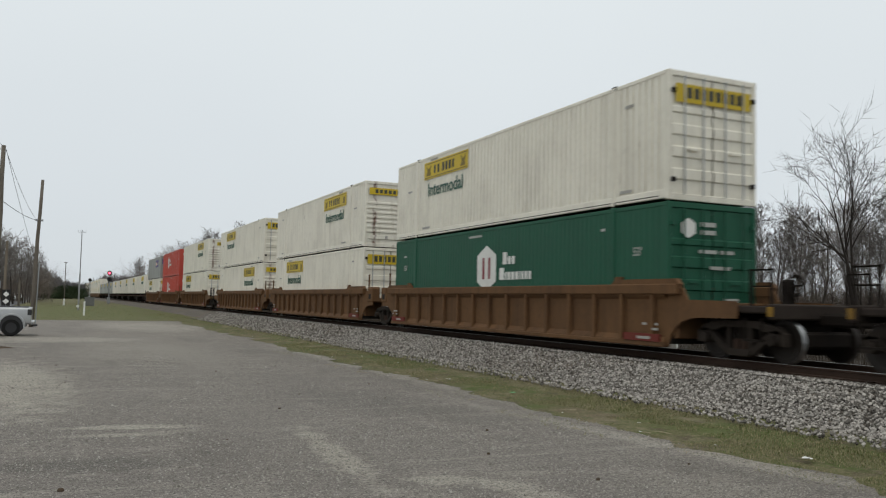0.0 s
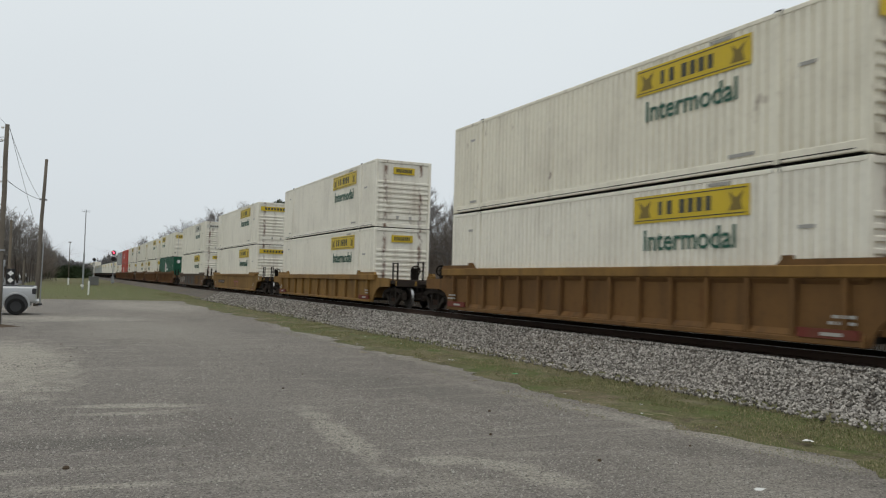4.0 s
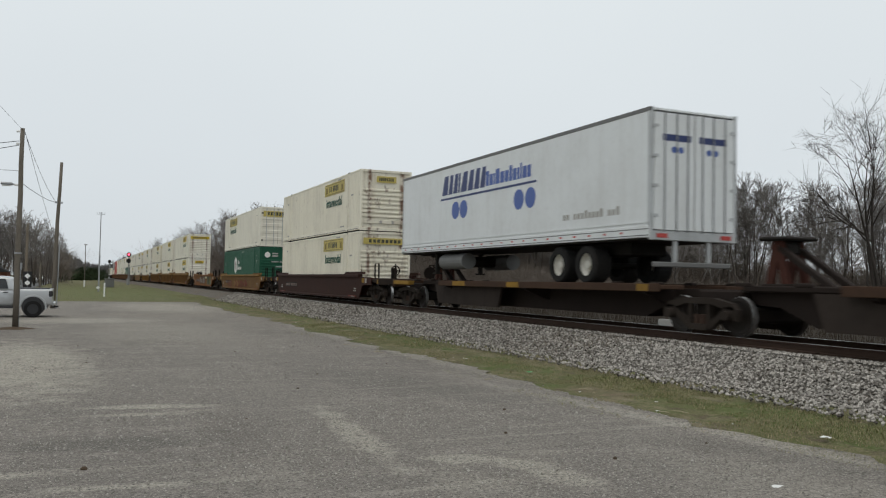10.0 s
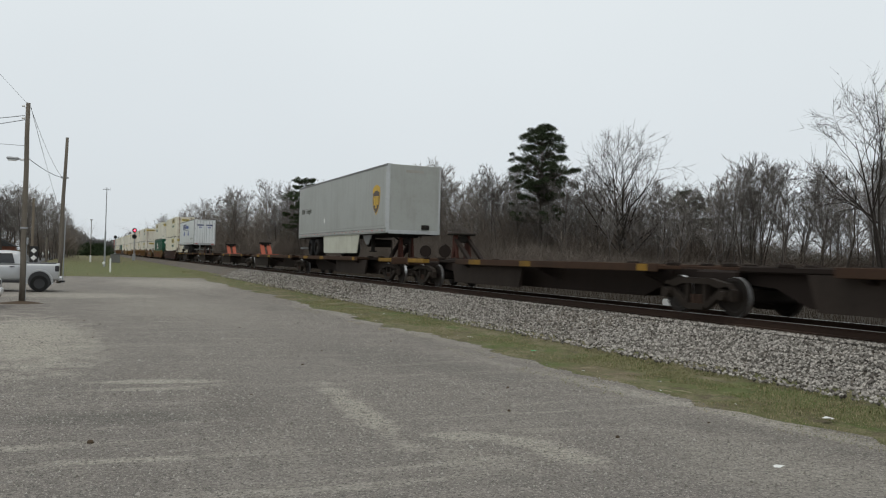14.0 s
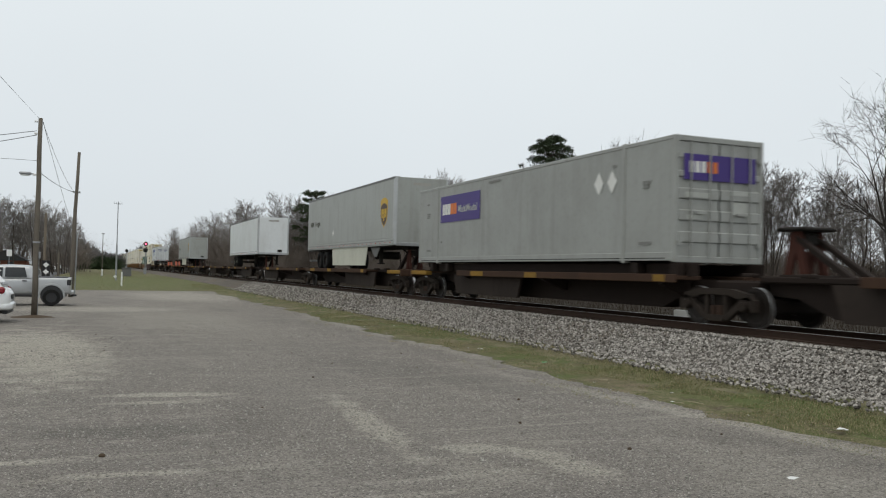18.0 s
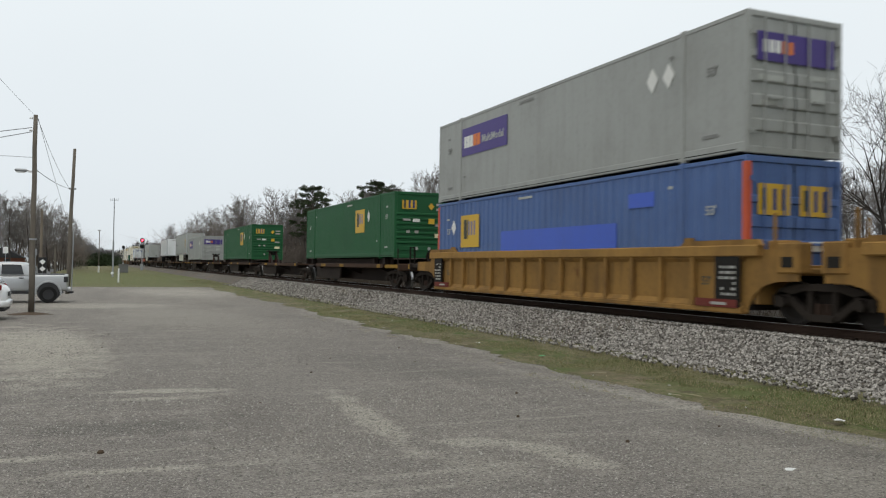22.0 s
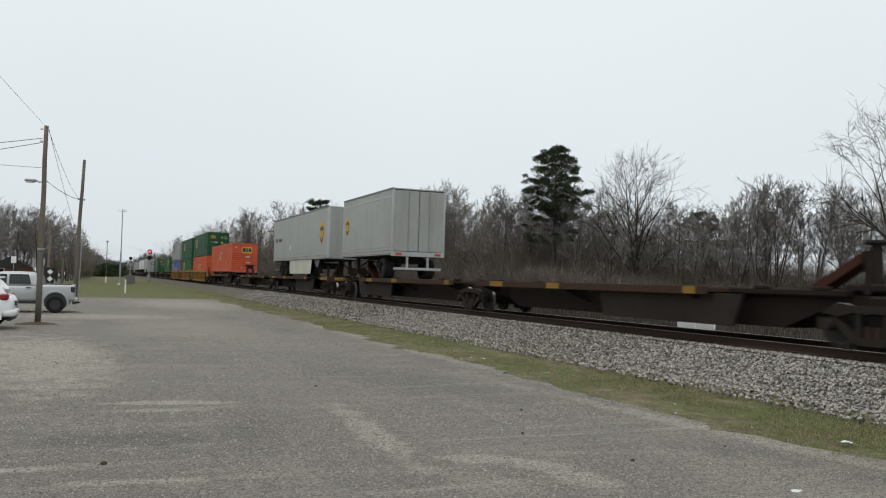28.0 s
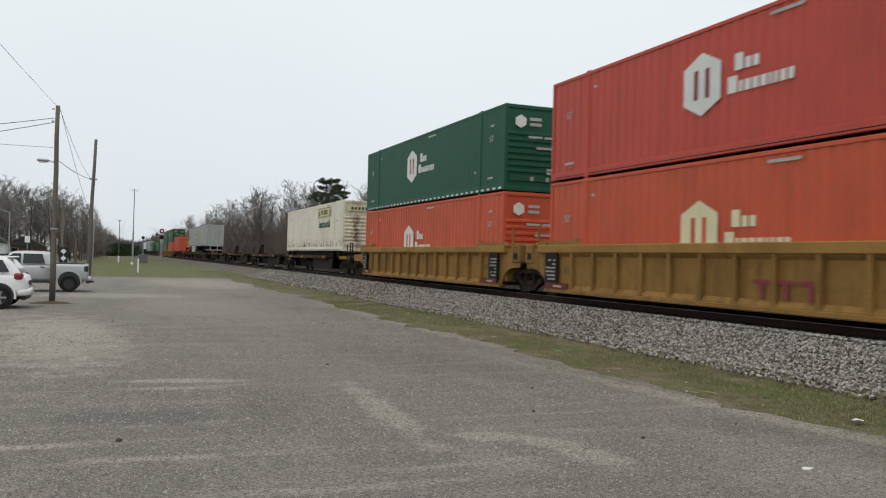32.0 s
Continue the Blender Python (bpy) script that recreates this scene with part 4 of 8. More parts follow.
def on_side(root, name, g, material, x, s, y, z):
    """Puts a flat panel made for the -x side onto side s."""
    return part(name, g, material, root, at=pose(x, y, z) @ (Matrix.Identity(4) if s < 0 else pose(0, 0, 0, 0, 0, 180)))


def small_marks(root, x, s, ink="white_ink"):
    ink = "soft_ink" if ink != "grey_ink" else "dim_ink"
    for y, z, n in ((-7.1, 2.25, 3), (-7.0, 0.45, 5), (7.0, 0.42, 6), (-5.7, 0.75, 2), (5.7, 2.4, 2), (-1.2, 2.66, 11)):
        on_side(root, "marking", Geo().box(-0.002, 0.002, -0.04 * n, 0.04 * n, 0, 0.07), M[ink], x, s, y, z)
    for y in (-7.05, 7.05):
        on_side(root, "lettering", text_mesh("53'", 0.28, M[ink]), M[ink], x, s, y, 1.75)


def square_emblem(y, z=1.25, size=0.75):
    """A yellow square with dark and blue plain strokes."""
    def put(root, x, s):
        yy = y if s < 0 else -y
        p = on_side(root, "emblem", Geo().box(-0.003, 0.003, -size, size, 0, size * 1.5), M["logo_gold"], x, s, yy, z)
        for a, b, c, d in ((0.64, 0.34, 0.1, 1.0), (0.30, 0.2, 0.1, 1.0)):
            part("stroke", Geo().box(-0.002, 0.002, b * size, a * size, c * size, d * size), M["ink"], p, at=pose(-0.006, 0, 0.22))
        for a, b in ((0.12, 0.0), (-0.16, -0.28), (-0.45, -0.57)):
            part("stroke", Geo().box(-0.002, 0.002, b * size, a * size, 0.3 * size, 0.95 * size), M["logo_blue"], p, at=pose(-0.006, 0, 0.2))
        small_marks(root, x, s)
        yy = y + 1.4 * s
        on_side(root, "placard", Geo().prism([(-0.2, 0.28), (0, 0.56), (0.2, 0.28), (0, 0)], -0.002, 0.002), M["white_ink"], x, s,
                yy if s < 0 else -yy, z + 0.45)
    return put


def hex_emblem(y, ink="white_ink", letter="red_ink", z=0.95, dashes=False):
    """A white hexagon with plain strokes and two rows of bars for a name."""
    def put(root, x, s):
        yy = y if s < 0 else -y
        p = on_side(root, "emblem", Geo().prism([(0.62, 0.3), (0, 0), (-0.62, 0.3), (-0.62, 1.12), (0, 1.42), (0.62, 1.12)], -0.003, 0.003),
                    M[ink], x, s, yy, z)
        for a in (0.12, -0.26):
            part("stroke", Geo().box(-0.002, 0.002, a, a + 0.14, 0.38, 1.04), M[letter], p, at=pose(-0.006, 0, 0))
        for z2, ws in ((0.80, (0.25, 0.17, 0.17)), (0.34, (0.28, 0.10, 0.17, 0.17, 0.17, 0.08, 0.10, 0.16, 0.14))):
            q = -0.85 - (0.2 if len(ws) < 4 else 0)
            for k, w in enumerate(ws):
                part("bar", Geo().box(-0.002, 0.002, q - w, q, z2, z2 + (0.36 if k == 0 else 0.23)), M[ink], p)
                q -= w + 0.06
        small_marks(root, x, s, ink)
        if dashes:
            g = Geo()
            for i in range(34):
                g.box(-0.002, 0.002, -7.9 + i * 0.47, -7.68 + i * 0.47, 0, 0.07)
            on_side(root, "reflective_dashes", g, M["white_ink"], x, s, 0, 0.06)
    return put


def purple_emblem(y, mark="orange_ink"):
    """A purple panel with white and coloured plain bars."""
    def put(root, x, s):
        yy = y if s < 0 else -y
        p = on_side(root, "sign_panel", Geo().box(-0.003, 0.003, -1.75, 1.75, 0, 0.98), M["purple"], x, s, yy, 1.52)
        q = 1.55
        for w, m in ((0.2, "white_ink"), (0.22, "white_ink"), (0.24, "white_ink"), (0.26, mark), (0.26, mark)):
            part("bar", Geo().box(-0.002, 0.002, q - w, q, 0.28, 0.68), M[m], p, at=pose(-0.006, 0, 0))
            q -= w + 0.03
        part("lettering", text_mesh("MultiModal", 0.36, M["soft_ink"]), M["soft_ink"], p, at=pose(-0.006, q - 0.92, 0.32))
        small_marks(root, x, s, "grey_ink")
        for k in (5.0, 5.6):
            on_side(root, "placard", Geo().prism([(-0.22, 0.3), (0, 0.6), (0.22, 0.3), (0, 0)], -0.002, 0.002), M["white_ink"], x, s,
                    -k if s < 0 else k, 1.75)
    return put


def end_panels(root, kind, face):
    """Markings on both ends of a coloured container."""
    for y, s in ((face * HL, face),):
        yy = y + s * (0.03 if face < 0 else 0.012)
        q = -face
        o = lambda x0, x1, z0, z1, m, n: part(n, Geo().box(*sorted((q * x0, q * x1)), *sorted((yy, yy + s * 0.004)), z0, z1), M[m], root)
        if kind == "square":
            p = o(-0.95, -0.28, 2.16, 2.54, "logo_gold", "end_sign")
            for a in (-0.88, -0.66, -0.46):
                part("stroke", Geo().box(*sorted((q * a, q * (a + 0.1))), *sorted((yy + s * 0.005, yy + s * 0.008)), 2.2, 2.54), M["ink" if a < -0.8 else "navy"], p)
            part("placard", Geo().prism_y([(q * a, b) for a, b in ((0.28, 2.3), (0.42, 2.46), (0.56, 2.3), (0.42, 2.14))], *sorted((yy, yy + s * 0.004))), M["logo_gold"], root)
            for x0, x1, z, h, m in ((0.66, 1.05, 2.34, 0.10, "grey_ink"), (0.66, 1.05, 2.12, 0.10, "grey_ink"), (-0.9, -0.55, 1.64, 0.09, "grey_ink"), (-0.45, -0.12, 1.60, 0.14, "white_ink"), (0.62, 1.0, 1.42, 0.1, "grey_ink"), (0.6, 1.0, 0.92, 0.18, "cream_ink"), (-0.75, -0.58, 1.1, 0.12, "grey_ink"), (-0.35, -0.18, 1.1, 0.12, "grey_ink")):
                o(x0, x1, z, z + h, m, "marking")
            o(0.3, 0.58, 1.52, 1.76, "logo_gold", "placard")
        elif kind == "big":
            p = o(-0.25, 0.72, 1.92, 2.56, "logo_gold", "end_sign")
            for a, b, m in ((-0.2, 0.1, "ink"), (0.16, 0.32, "ink"), (0.38, 0.64, "navy")):
                part("stroke", Geo().box(*sorted((q * a, q * b)), *sorted((yy + s * 0.005, yy + s * 0.008)), 2.06, 2.44), M[m], p)
            for x0, x1, z, h in ((-0.95, -0.8, 2.46, 0.1), (0.1, 0.5, 1.50, 0.16), (0.15, 0.6, 0.92, 0.12)):
                o(x0, x1, z, z + h, "soft_ink", "marking")
        elif kind == "twin":
            for x0 in (-1.0, 0.12):
                p = o(x0, x0 + 0.85, 1.72, 2.36, "logo_gold", "end_sign")
                for a in (0.1, 0.38, 0.62):
                    part("stroke", Geo().box(*sorted((q * (x0 + a), q * (x0 + a + 0.11))), *sorted((yy + s * 0.005, yy + s * 0.008)), 1.82, 2.26), M["ink" if a < 0.2 else "navy"], p)
            o(0.35, 0.8, 1.0, 1.2, "white_ink", "marking")
        elif kind == "hex":
            part("end_sign", Geo().prism_y([(q * a, b) for a, b in ((-0.92, 2.24), (-0.72, 2.12), (-0.52, 2.24), (-0.52, 2.46), (-0.72, 2.58), (-0.92, 2.46))], *sorted((yy, yy + s * 0.004))), M["white_ink"], root)
            for z in (2.40, 2.22):
                o(-0.38, 0.06, z, z + 0.10, "soft_ink", "bar")
            for a, b, z in ((-0.42, 0.1, 1.80), (0.2, 0.6, 1.80), (-0.1, 0.5, 1.44), (0.3, 0.75, 0.72), (0.3, 0.75, 0.60)):
                o(a, b, z, z + 0.08, "soft_ink", "marking")
        elif kind == "purple":
            p = o(-1.05, 1.05, 1.90, 2.50, "purple", "end_sign")
            for x0, x1, z, h in ((-1.0, -0.3, 1.5, 0.12), (0.3, 0.9, 1.6, 0.1), (0.35, 0.8, 1.15, 0.28), (-0.95, -0.5, 1.0, 0.1)):
                o(x0, x1, z, z + h, "soft_ink", "marking")
            for i in range(5):
                a = -0.9 + 0.17 * i
                part("bar", Geo().box(*sorted((q * a, q * (a + 0.13))), *sorted((yy + s * 0.005, yy + s * 0.008)), 2.08, 2.34), M["white_ink" if i < 3 else "orange_ink"], p)


# ---- the train: wagons ----
WHEEL_R = 0.42


def bogie_at(parent, y):
    """A two-axle bogie: side frames, wheels, bolster. Its middle is at y."""
    # two dark boxes beside the bolster are added fillers in place of brake rigging
    b = part("bogie", shared("bolster", lambda: Geo().box(-0.95, 0.95, -0.22, 0.22, 0.36, 0.72, 0.03).box(-0.62, 0.62, -1.25, -0.45, 0.3, 0.62, 0.05).box(-0.62, 0.62, 0.45, 1.25, 0.3, 0.62, 0.05).tube((-0.75, -0.89, WHEEL_R), (0.75, -0.89, WHEEL_R), 0.08).tube((-0.75, 0.89, WHEEL_R), (0.75, 0.89, WHEEL_R), 0.08), M["bogie"]), M["bogie"], parent, at=pose(0, y, 0))
    for s in (-1, 1):
        x0, x1 = sorted((s * 0.92, s * 1.08))

        def frame_geo():
            g = Geo()
            # top bar, jaws over the axle boxes, slanting arms, spring seat and the two columns beside the bolster
            g.prism([(-1.12, 0.56), (-0.98, 0.70), (-0.45, 0.80), (0.45, 0.80), (0.98, 0.70), (1.12, 0.56), (0.66, 0.60), (0.40, 0.67), (-0.40, 0.67), (-0.66, 0.60)], x0, x1)
            g.prism([(-0.34, 0.24), (-0.26, 0.11), (0.26, 0.11), (0.34, 0.24)], x0 - 0.01, x1 + 0.01)
            for e in (-1, 1):
                g.prism([(e * 1.15, 0.34), (e * 1.15, 0.57), (e * 0.98, 0.64), (e * 0.74, 0.60), (e * 0.72, 0.38), (e * 0.80, 0.55), (e * 0.98, 0.55), (e * 1.05, 0.34)], x0, x1)
                g.prism([(e * 0.72, 0.56), (e * 0.78, 0.44), (e * 0.34, 0.12), (e * 0.26, 0.22)], x0 + 0.012, x1 - 0.012)
                g.box(x0 + 0.02, x1 - 0.02, min(e * 0.24, e * 0.33), max(e * 0.24, e * 0.33), 0.20, 0.70)
            return g
        part("side_frame", shared(f"side_frame_{s}", frame_geo, M["bogie_frame"]), M["bogie_frame"], b)
        for yy in (-0.89, 0.89):
            def wheel_geo():
                g = Geo().ring(s * 0.72, yy, WHEEL_R + 0.0, [(-0.05, 0.1), (-0.05, 0.30), (-0.066, 0.34), (-0.066, 0.415), (0.05, 0.42),
                                                            (0.055, 0.34), (0.03, 0.29), (0.03, 0.1), (0.04, 0.0)], 22)
                return g
            part("wheel", shared(f"wheel_{s}_{yy > 0}", wheel_geo, M["wheel"]), M["wheel"], b)
            part("axle_box", shared(f"axle_box_{s}_{yy > 0}", lambda: Geo().tube((s * 1.0, yy, 0.44), (s * 1.17, yy, 0.44), 0.115, 0.10, 10), M["bogie_frame"]), M["bogie_frame"], b)
        for yy in (-0.1, 0.1) if s < 0 else ():
            part("spring", shared(f"spring_{s}_{yy > 0}", lambda: Geo().tube((s * 1.0, yy, 0.2), (s * 1.0, yy, 0.44), 0.075, n=8), M["rail_side"]), M["rail_side"], b)
    for yy in (-0.89, 0.89):
        part("wheel_tread", shared(f"wheel_tread_{yy > 0}", lambda: Geo().ring(-0.72, yy, WHEEL_R, [(-0.045, 0.4185), (-0.04, 0.424), (0.05, 0.424)], 22), M["tread"]), M["tread"], b)
    return b


def well_wagon(paint, style, front, rear, label, marks=None, cut=0.0):
    """A well wagon round y = 0, z = 0 at the rail head. front (+y) and rear (-y): 'coupler', 'shared' (bears the bogie) or 'open'."""
    root = thing("well_wagon", label, "railway wagon", "wagons of the train")
    mp = M[paint]
    tall = style == "ribbed"
    # ochre and ribbed tan wagons get a chord brighter than their walls
    chord = M["yellow_well"] if paint == "ochre_well" else M["tan_chord"] if paint == "tan_well" and style == "ribbed" else mp
    low = style == "low_ribbed"
    top = 1.45 if tall else 1.24
    style = "smooth" if style == "smooth" else "ribbed"
    ends = {1: front, -1: rear}
    reach = {k: 10.15 if e == "coupler" else 9.45 for k, e in ends.items()}
    for s in (-1, 1):
        xo = s * (1.32 if style == "ribbed" else 1.37)
        xi = s * (1.27 if style == "ribbed" else 1.31)
        pts = [(-8.15, 0.2), (8.15, 0.2)] if style == "ribbed" else [(-8.36, 0.2), (8.36, 0.2)]
        # the side wall sweeps up over the bogies
        if style == "ribbed":
            up = [(8.35, 0.42), (8.62, 0.68), (9.0, 0.82)] if low else [(8.22, 0.40), (8.36, 0.58), (8.58, 0.73), (8.85, 0.81), (9.1, 0.83)]
        else:
            up = [(8.45, 0.28), (8.85, 0.76), (9.0, 0.82)]
        pts += up + [(reach[1] if front == "coupler" else 9.45, 0.84 if front == "coupler" else 0.82)]
        # at a shared bogie the wall keeps its height up to the joint
        pts += [(reach[1], 1.18), (8.75, 1.2), (8.6, top)] if front == "coupler" else [(9.45, top - 0.06), (9.3, top)]
        pts += [(-8.6, top), (-8.75, 1.2), (-reach[-1], 1.18)] if rear == "coupler" else [(-9.3, top), (-9.45, top - 0.06)]
        pts += [(-reach[-1], 0.84)] + [(-a, b) for a, b in reversed(up)]
        part("side_wall", Geo().prism(pts, *sorted((xi, xo))), mp, root)
        part("top_chord", Geo().box(*sorted((s * 1.24, s * 1.46)), -8.55, 8.55, top - (0.14 if style == "ribbed" else 0.05), top + 0.09, 0.02), chord, root)
        part("bottom_chord", Geo().box(*sorted((s * 1.22, s * 1.44)), -8.1, 8.1, 0.16, 0.27, 0.015), mp, root)
        gl = 8.5 if style == "ribbed" else 9.1
        for e in (-1, 1):
            part("corner_guide", shared(f"corner_guide_{s}_{e}_{top}", lambda: Geo().prism([(e * 6.3, top + 0.08), (e * 6.36, top + 0.27), (e * 6.56, top + 0.27), (e * 6.6, top + 0.08)], *sorted((s * 1.33, s * 1.42))), mp), mp, root) if s < 0 and style == "ribbed" else None
            part("end_guide", Geo().prism([(e * 6.2, top + 0.08), (e * 6.36, top + 0.2), (e * gl, top + 0.2), (e * (gl + 0.1), top + 0.08)], *sorted((s * 1.30, s * 1.42))), mp, root)
        if style == "ribbed":
            rib = shared(f"rib_{s}_{low}", lambda: Geo().box(*sorted((s * 1.318, s * 1.44)), -0.06, 0.06, 0.26, top - 0.04, 0.015), mp)
            for i in range(11 if low else 15) if s < 0 else ():
                part("rib", rib, mp, root, at=pose(0, -7.7 + (1.54 if low else 1.1) * i, 0))
            if s < 0 and not low:
                part("upper_ledge", shared("upper_ledge", lambda: Geo().prism_y([(-1.318, 1.20), (-1.318, 1.32), (-1.40, 1.32), (-1.40, 1.28)], -8.1, 8.1), mp), mp, root)
                part("lower_ledge", shared("lower_ledge", lambda: Geo().prism_y([(-1.318, 0.27), (-1.318, 0.40), (-1.41, 0.29), (-1.41, 0.27)], -8.1, 8.1), mp), mp, root)
        else:
            if s < 0:
                # dark number panel with bars for the reporting marks
                np_ = part("number_panel", shared("number_panel", lambda: Geo().box(-1.379, -1.372, 3.6, 6.5, 0.60, 0.84), M["dark"]), M["dark"], root)
                g = Geo()
                for y in (3.8, 4.1, 4.4, 4.7, 5.0, 5.5, 5.77, 6.04, 6.31):
                    g.box(-1.384, -1.380, y - 0.07, y + 0.07, 0.64, 0.80)
                tagged(part("bars", g, M["lilac_ink"], np_), kind="stuff")
                for e in (-1, 1):
                    part("warning_plate", shared(f"warning_plate_{e}", lambda: Geo().box(-1.384, -1.371, *sorted((e * 8.86, e * 9.2)), 0.93, 1.14, 0.004), M["edge_yellow"]), M["edge_yellow"], root)
                    part("pale_plate", shared(f"pale_plate_{e}", lambda: Geo().box(-1.384, -1.371, *sorted((e * 9.32, e * 9.52)), 0.92, 1.13, 0.004), M["pale_ink"]), M["pale_ink"], root)
            part("rub_strip", Geo().box(*sorted((s * 1.371, s * 1.385)), -7.9, 7.9, 0.86, 0.92), mp, root)
        for e in (-1, 1) if s < 0 else ():
            # dark panel with small stencilled rows, red reflector strip below
            a, b = sorted((e * 8.05, e * 7.35))
            x0, x1 = (-1.445, -1.40) if style == "ribbed" else (-1.379, -1.372)
            dark = paint == "tan_well" and style == "ribbed"
            if dark:
                part("data_panel", shared(f"data_panel_{e}", lambda: Geo().box(x0, x1, a, b, 0.29, 1.36, 0.006), M["dark"]), M["dark"], root)
            g = Geo()
            rr = random.Random(int(a * 10) + len(label))
            for k in range(6 if dark else 2):
                y = a + 0.1
                while y < b - 0.18:
                    w = rr.uniform(0.06, 0.2)
                    if rr.random() < 0.75:
                        g.box(x0 - 0.004, x0 - 0.001, y, min(b - 0.06, y + w), 0.52 + 0.11 * k, 0.575 + 0.11 * k)
                    y += w + 0.05
            tagged(part("stencilling", g, M["grey_ink"], root), kind="stuff")
            strip0, strip1 = sorted((e * 8.0, e * 6.75))
            rs = part("reflector_strip", shared(f"reflector_strip_{e}_{style}", lambda: Geo().box(x0 - 0.012, x1, strip0, strip1, 0.275 if style == "ribbed" else 0.22, 0.44 if style == "ribbed" else 0.32), M["faded_red"]), M["faded_red"], root)
            part("bar", shared(f"strip_bar_{e}_{style}", lambda: Geo().box(x0 - 0.017, x0 - 0.013, strip0 + 0.3, strip0 + 0.75, 0.32 if style == "ribbed" else 0.25, 0.38 if style == "ribbed" else 0.29), M["grey_ink"]), M["grey_ink"], rs)
            if dark:
                part("lettering", text_mesh("53'", 0.26, M["ink"]), M["ink"], root, at=pose(-1.325, e * 6.95, 0.72))
        if marks and s < 0:
            marks(root, s)
    part("well_floor", Geo().box(-1.3, 1.3, -8.2, 8.2, 0.24, 0.36), M["dark"], root)
    for e in (-1, 1):
        kind = ends[e]
        r = reach[e]
        part("end_platform", Geo().box(-1.26, 1.26, *sorted((e * 8.3, e * (10.95 if kind == "coupler" else r - 0.1))), 0.95, 1.10, 0.03), M["girder"] if kind == "coupler" else mp, root)
        part("bulkhead", Geo().box(-1.26, 1.26, *sorted((e * 8.26, e * 8.4)), 0.36, 1.16, 0.02), mp, root)
        if kind in ("coupler", "shared"):
            bogie_at(root, e * (9.75 if kind == "shared" else 9.95))
        # dark box added to close the underframe against the light behind it
        part("centre_sill", Geo().box(-0.5, 0.5, *sorted((e * 8.35, e * (10.85 if kind == "coupler" else r - 0.2))), 0.5, 0.94, 0.04), M["bogie"], root)
        if kind == "coupler":
            part("coupler", Geo().box(-0.14, 0.14, *sorted((e * 10.9, e * 11.85)), 0.72, 0.98, 0.05), M["bogie"], root)
            part("end_sill", Geo().box(-1.36, 1.36, *sorted((e * 10.95, e * 11.12)), 0.84, 1.14, 0.03), M["girder"], root)
            part("sill_patch", Geo().box(-1.372, -1.361, *sorted((e * 10.97, e * 11.1)), 0.9, 1.08), M["edge_yellow"], root)
            for s in (-1, 1):
                lad = part("ladder", Geo().box(*sorted((s * 1.28, s * 1.34)), *sorted((e * 10.5, e * 10.54)), 1.1, 1.8), M["bogie"], root)
                part("stile", Geo().box(*sorted((s * 1.28, s * 1.34)), *sorted((e * 11.0, e * 11.04)), 1.1, 1.8), M["bogie"], lad)
                for z in (1.45, 1.76) if s < 0 else (1.76,):
                    part("rung", Geo().box(*sorted((s * 1.30, s * 1.32)), *sorted((e * 10.5, e * 11.06)), z, z + 0.03), M["bogie"], lad)
                part("step", Geo().box(*sorted((s * 1.3, s * 1.42)), *sorted((e * 10.4, e * 10.85)), 0.42, 0.46), M["bogie"], root)
                for y in (10.4, 10.82) if s < 0 else (10.4,):
                    part("step_hanger", Geo().box(*sorted((s * 1.36, s * 1.39)), *sorted((e * y, e * (y + 0.03))), 0.44, 0.86), M["bogie"], root)
            part("brake_wheel", Geo().ring(0, 0, 0, [(-0.015, 0.17), (-0.015, 0.22), (0.015, 0.22), (0.015, 0.17), (-0.015, 0.17)], 16).box(-0.012, 0.012, -0.18, 0.18, -0.015, 0.015).box(-0.012, 0.012, -0.015, 0.015, -0.18, 0.18), M["bogie"], root, at=pose(-0.45, e * 10.80, 1.50, 0, 0, 90))
            part("brake_stand", Geo().box(-0.56, -0.34, *sorted((e * 10.5, e * 10.74)), 1.09, 1.62, 0.04), M["bogie"], root)
        else:
            # end boxes that nearly meet over the shared bogie
            for s in (-1, 1):
                part("end_box", Geo().box(*sorted((s * 1.0, s * 1.36)), *sorted((e * 8.95, e * 9.5)), 0.98, top + 0.12, 0.03), mp, root)
                part("end_louvre", Geo().box(*sorted((s * 1.36, s * 1.368)), *sorted((e * 9.08, e * 9.36)), 1.1, 1.3), M["dark"], root)
            part("articulation_arm", Geo().box(-0.3, 0.3, *sorted((e * 9.3, e * 9.85)), 0.66, 0.98, 0.05), mp, root)
            for s in (-1, 1):
                part("grab_post", Geo().box(*sorted((s * 1.22, s * 1.28)), *sorted((e * 8.78, e * 8.84)), 1.14, 2.15, 0.01), mp, root)
                part("end_bracket", Geo().box(*sorted((s * 0.85, s * 1.25)), *sorted((e * 8.6, e * 9.1)), 1.1, 1.62, 0.03), mp, root)
    if cut:
        shorten(root, cut)
    return root


def shorten(root, cut):
    """Takes length out of the middle of a wagon; its ends keep their shape."""
    def at(y):
        return y * (1 - cut / 6.0) if abs(y) < 6.0 else y - math.copysign(cut, y)
    for ob in root.children_recursive:
        if ob.parent.name.startswith("bogie"):
            continue
        if abs(ob.location.y) > 0.01:
            ob.location.y = at(ob.location.y)
            continue
        ob.data = ob.data.copy()
        for v in ob.data.vertices:
            v.co.y = at(v.co.y)


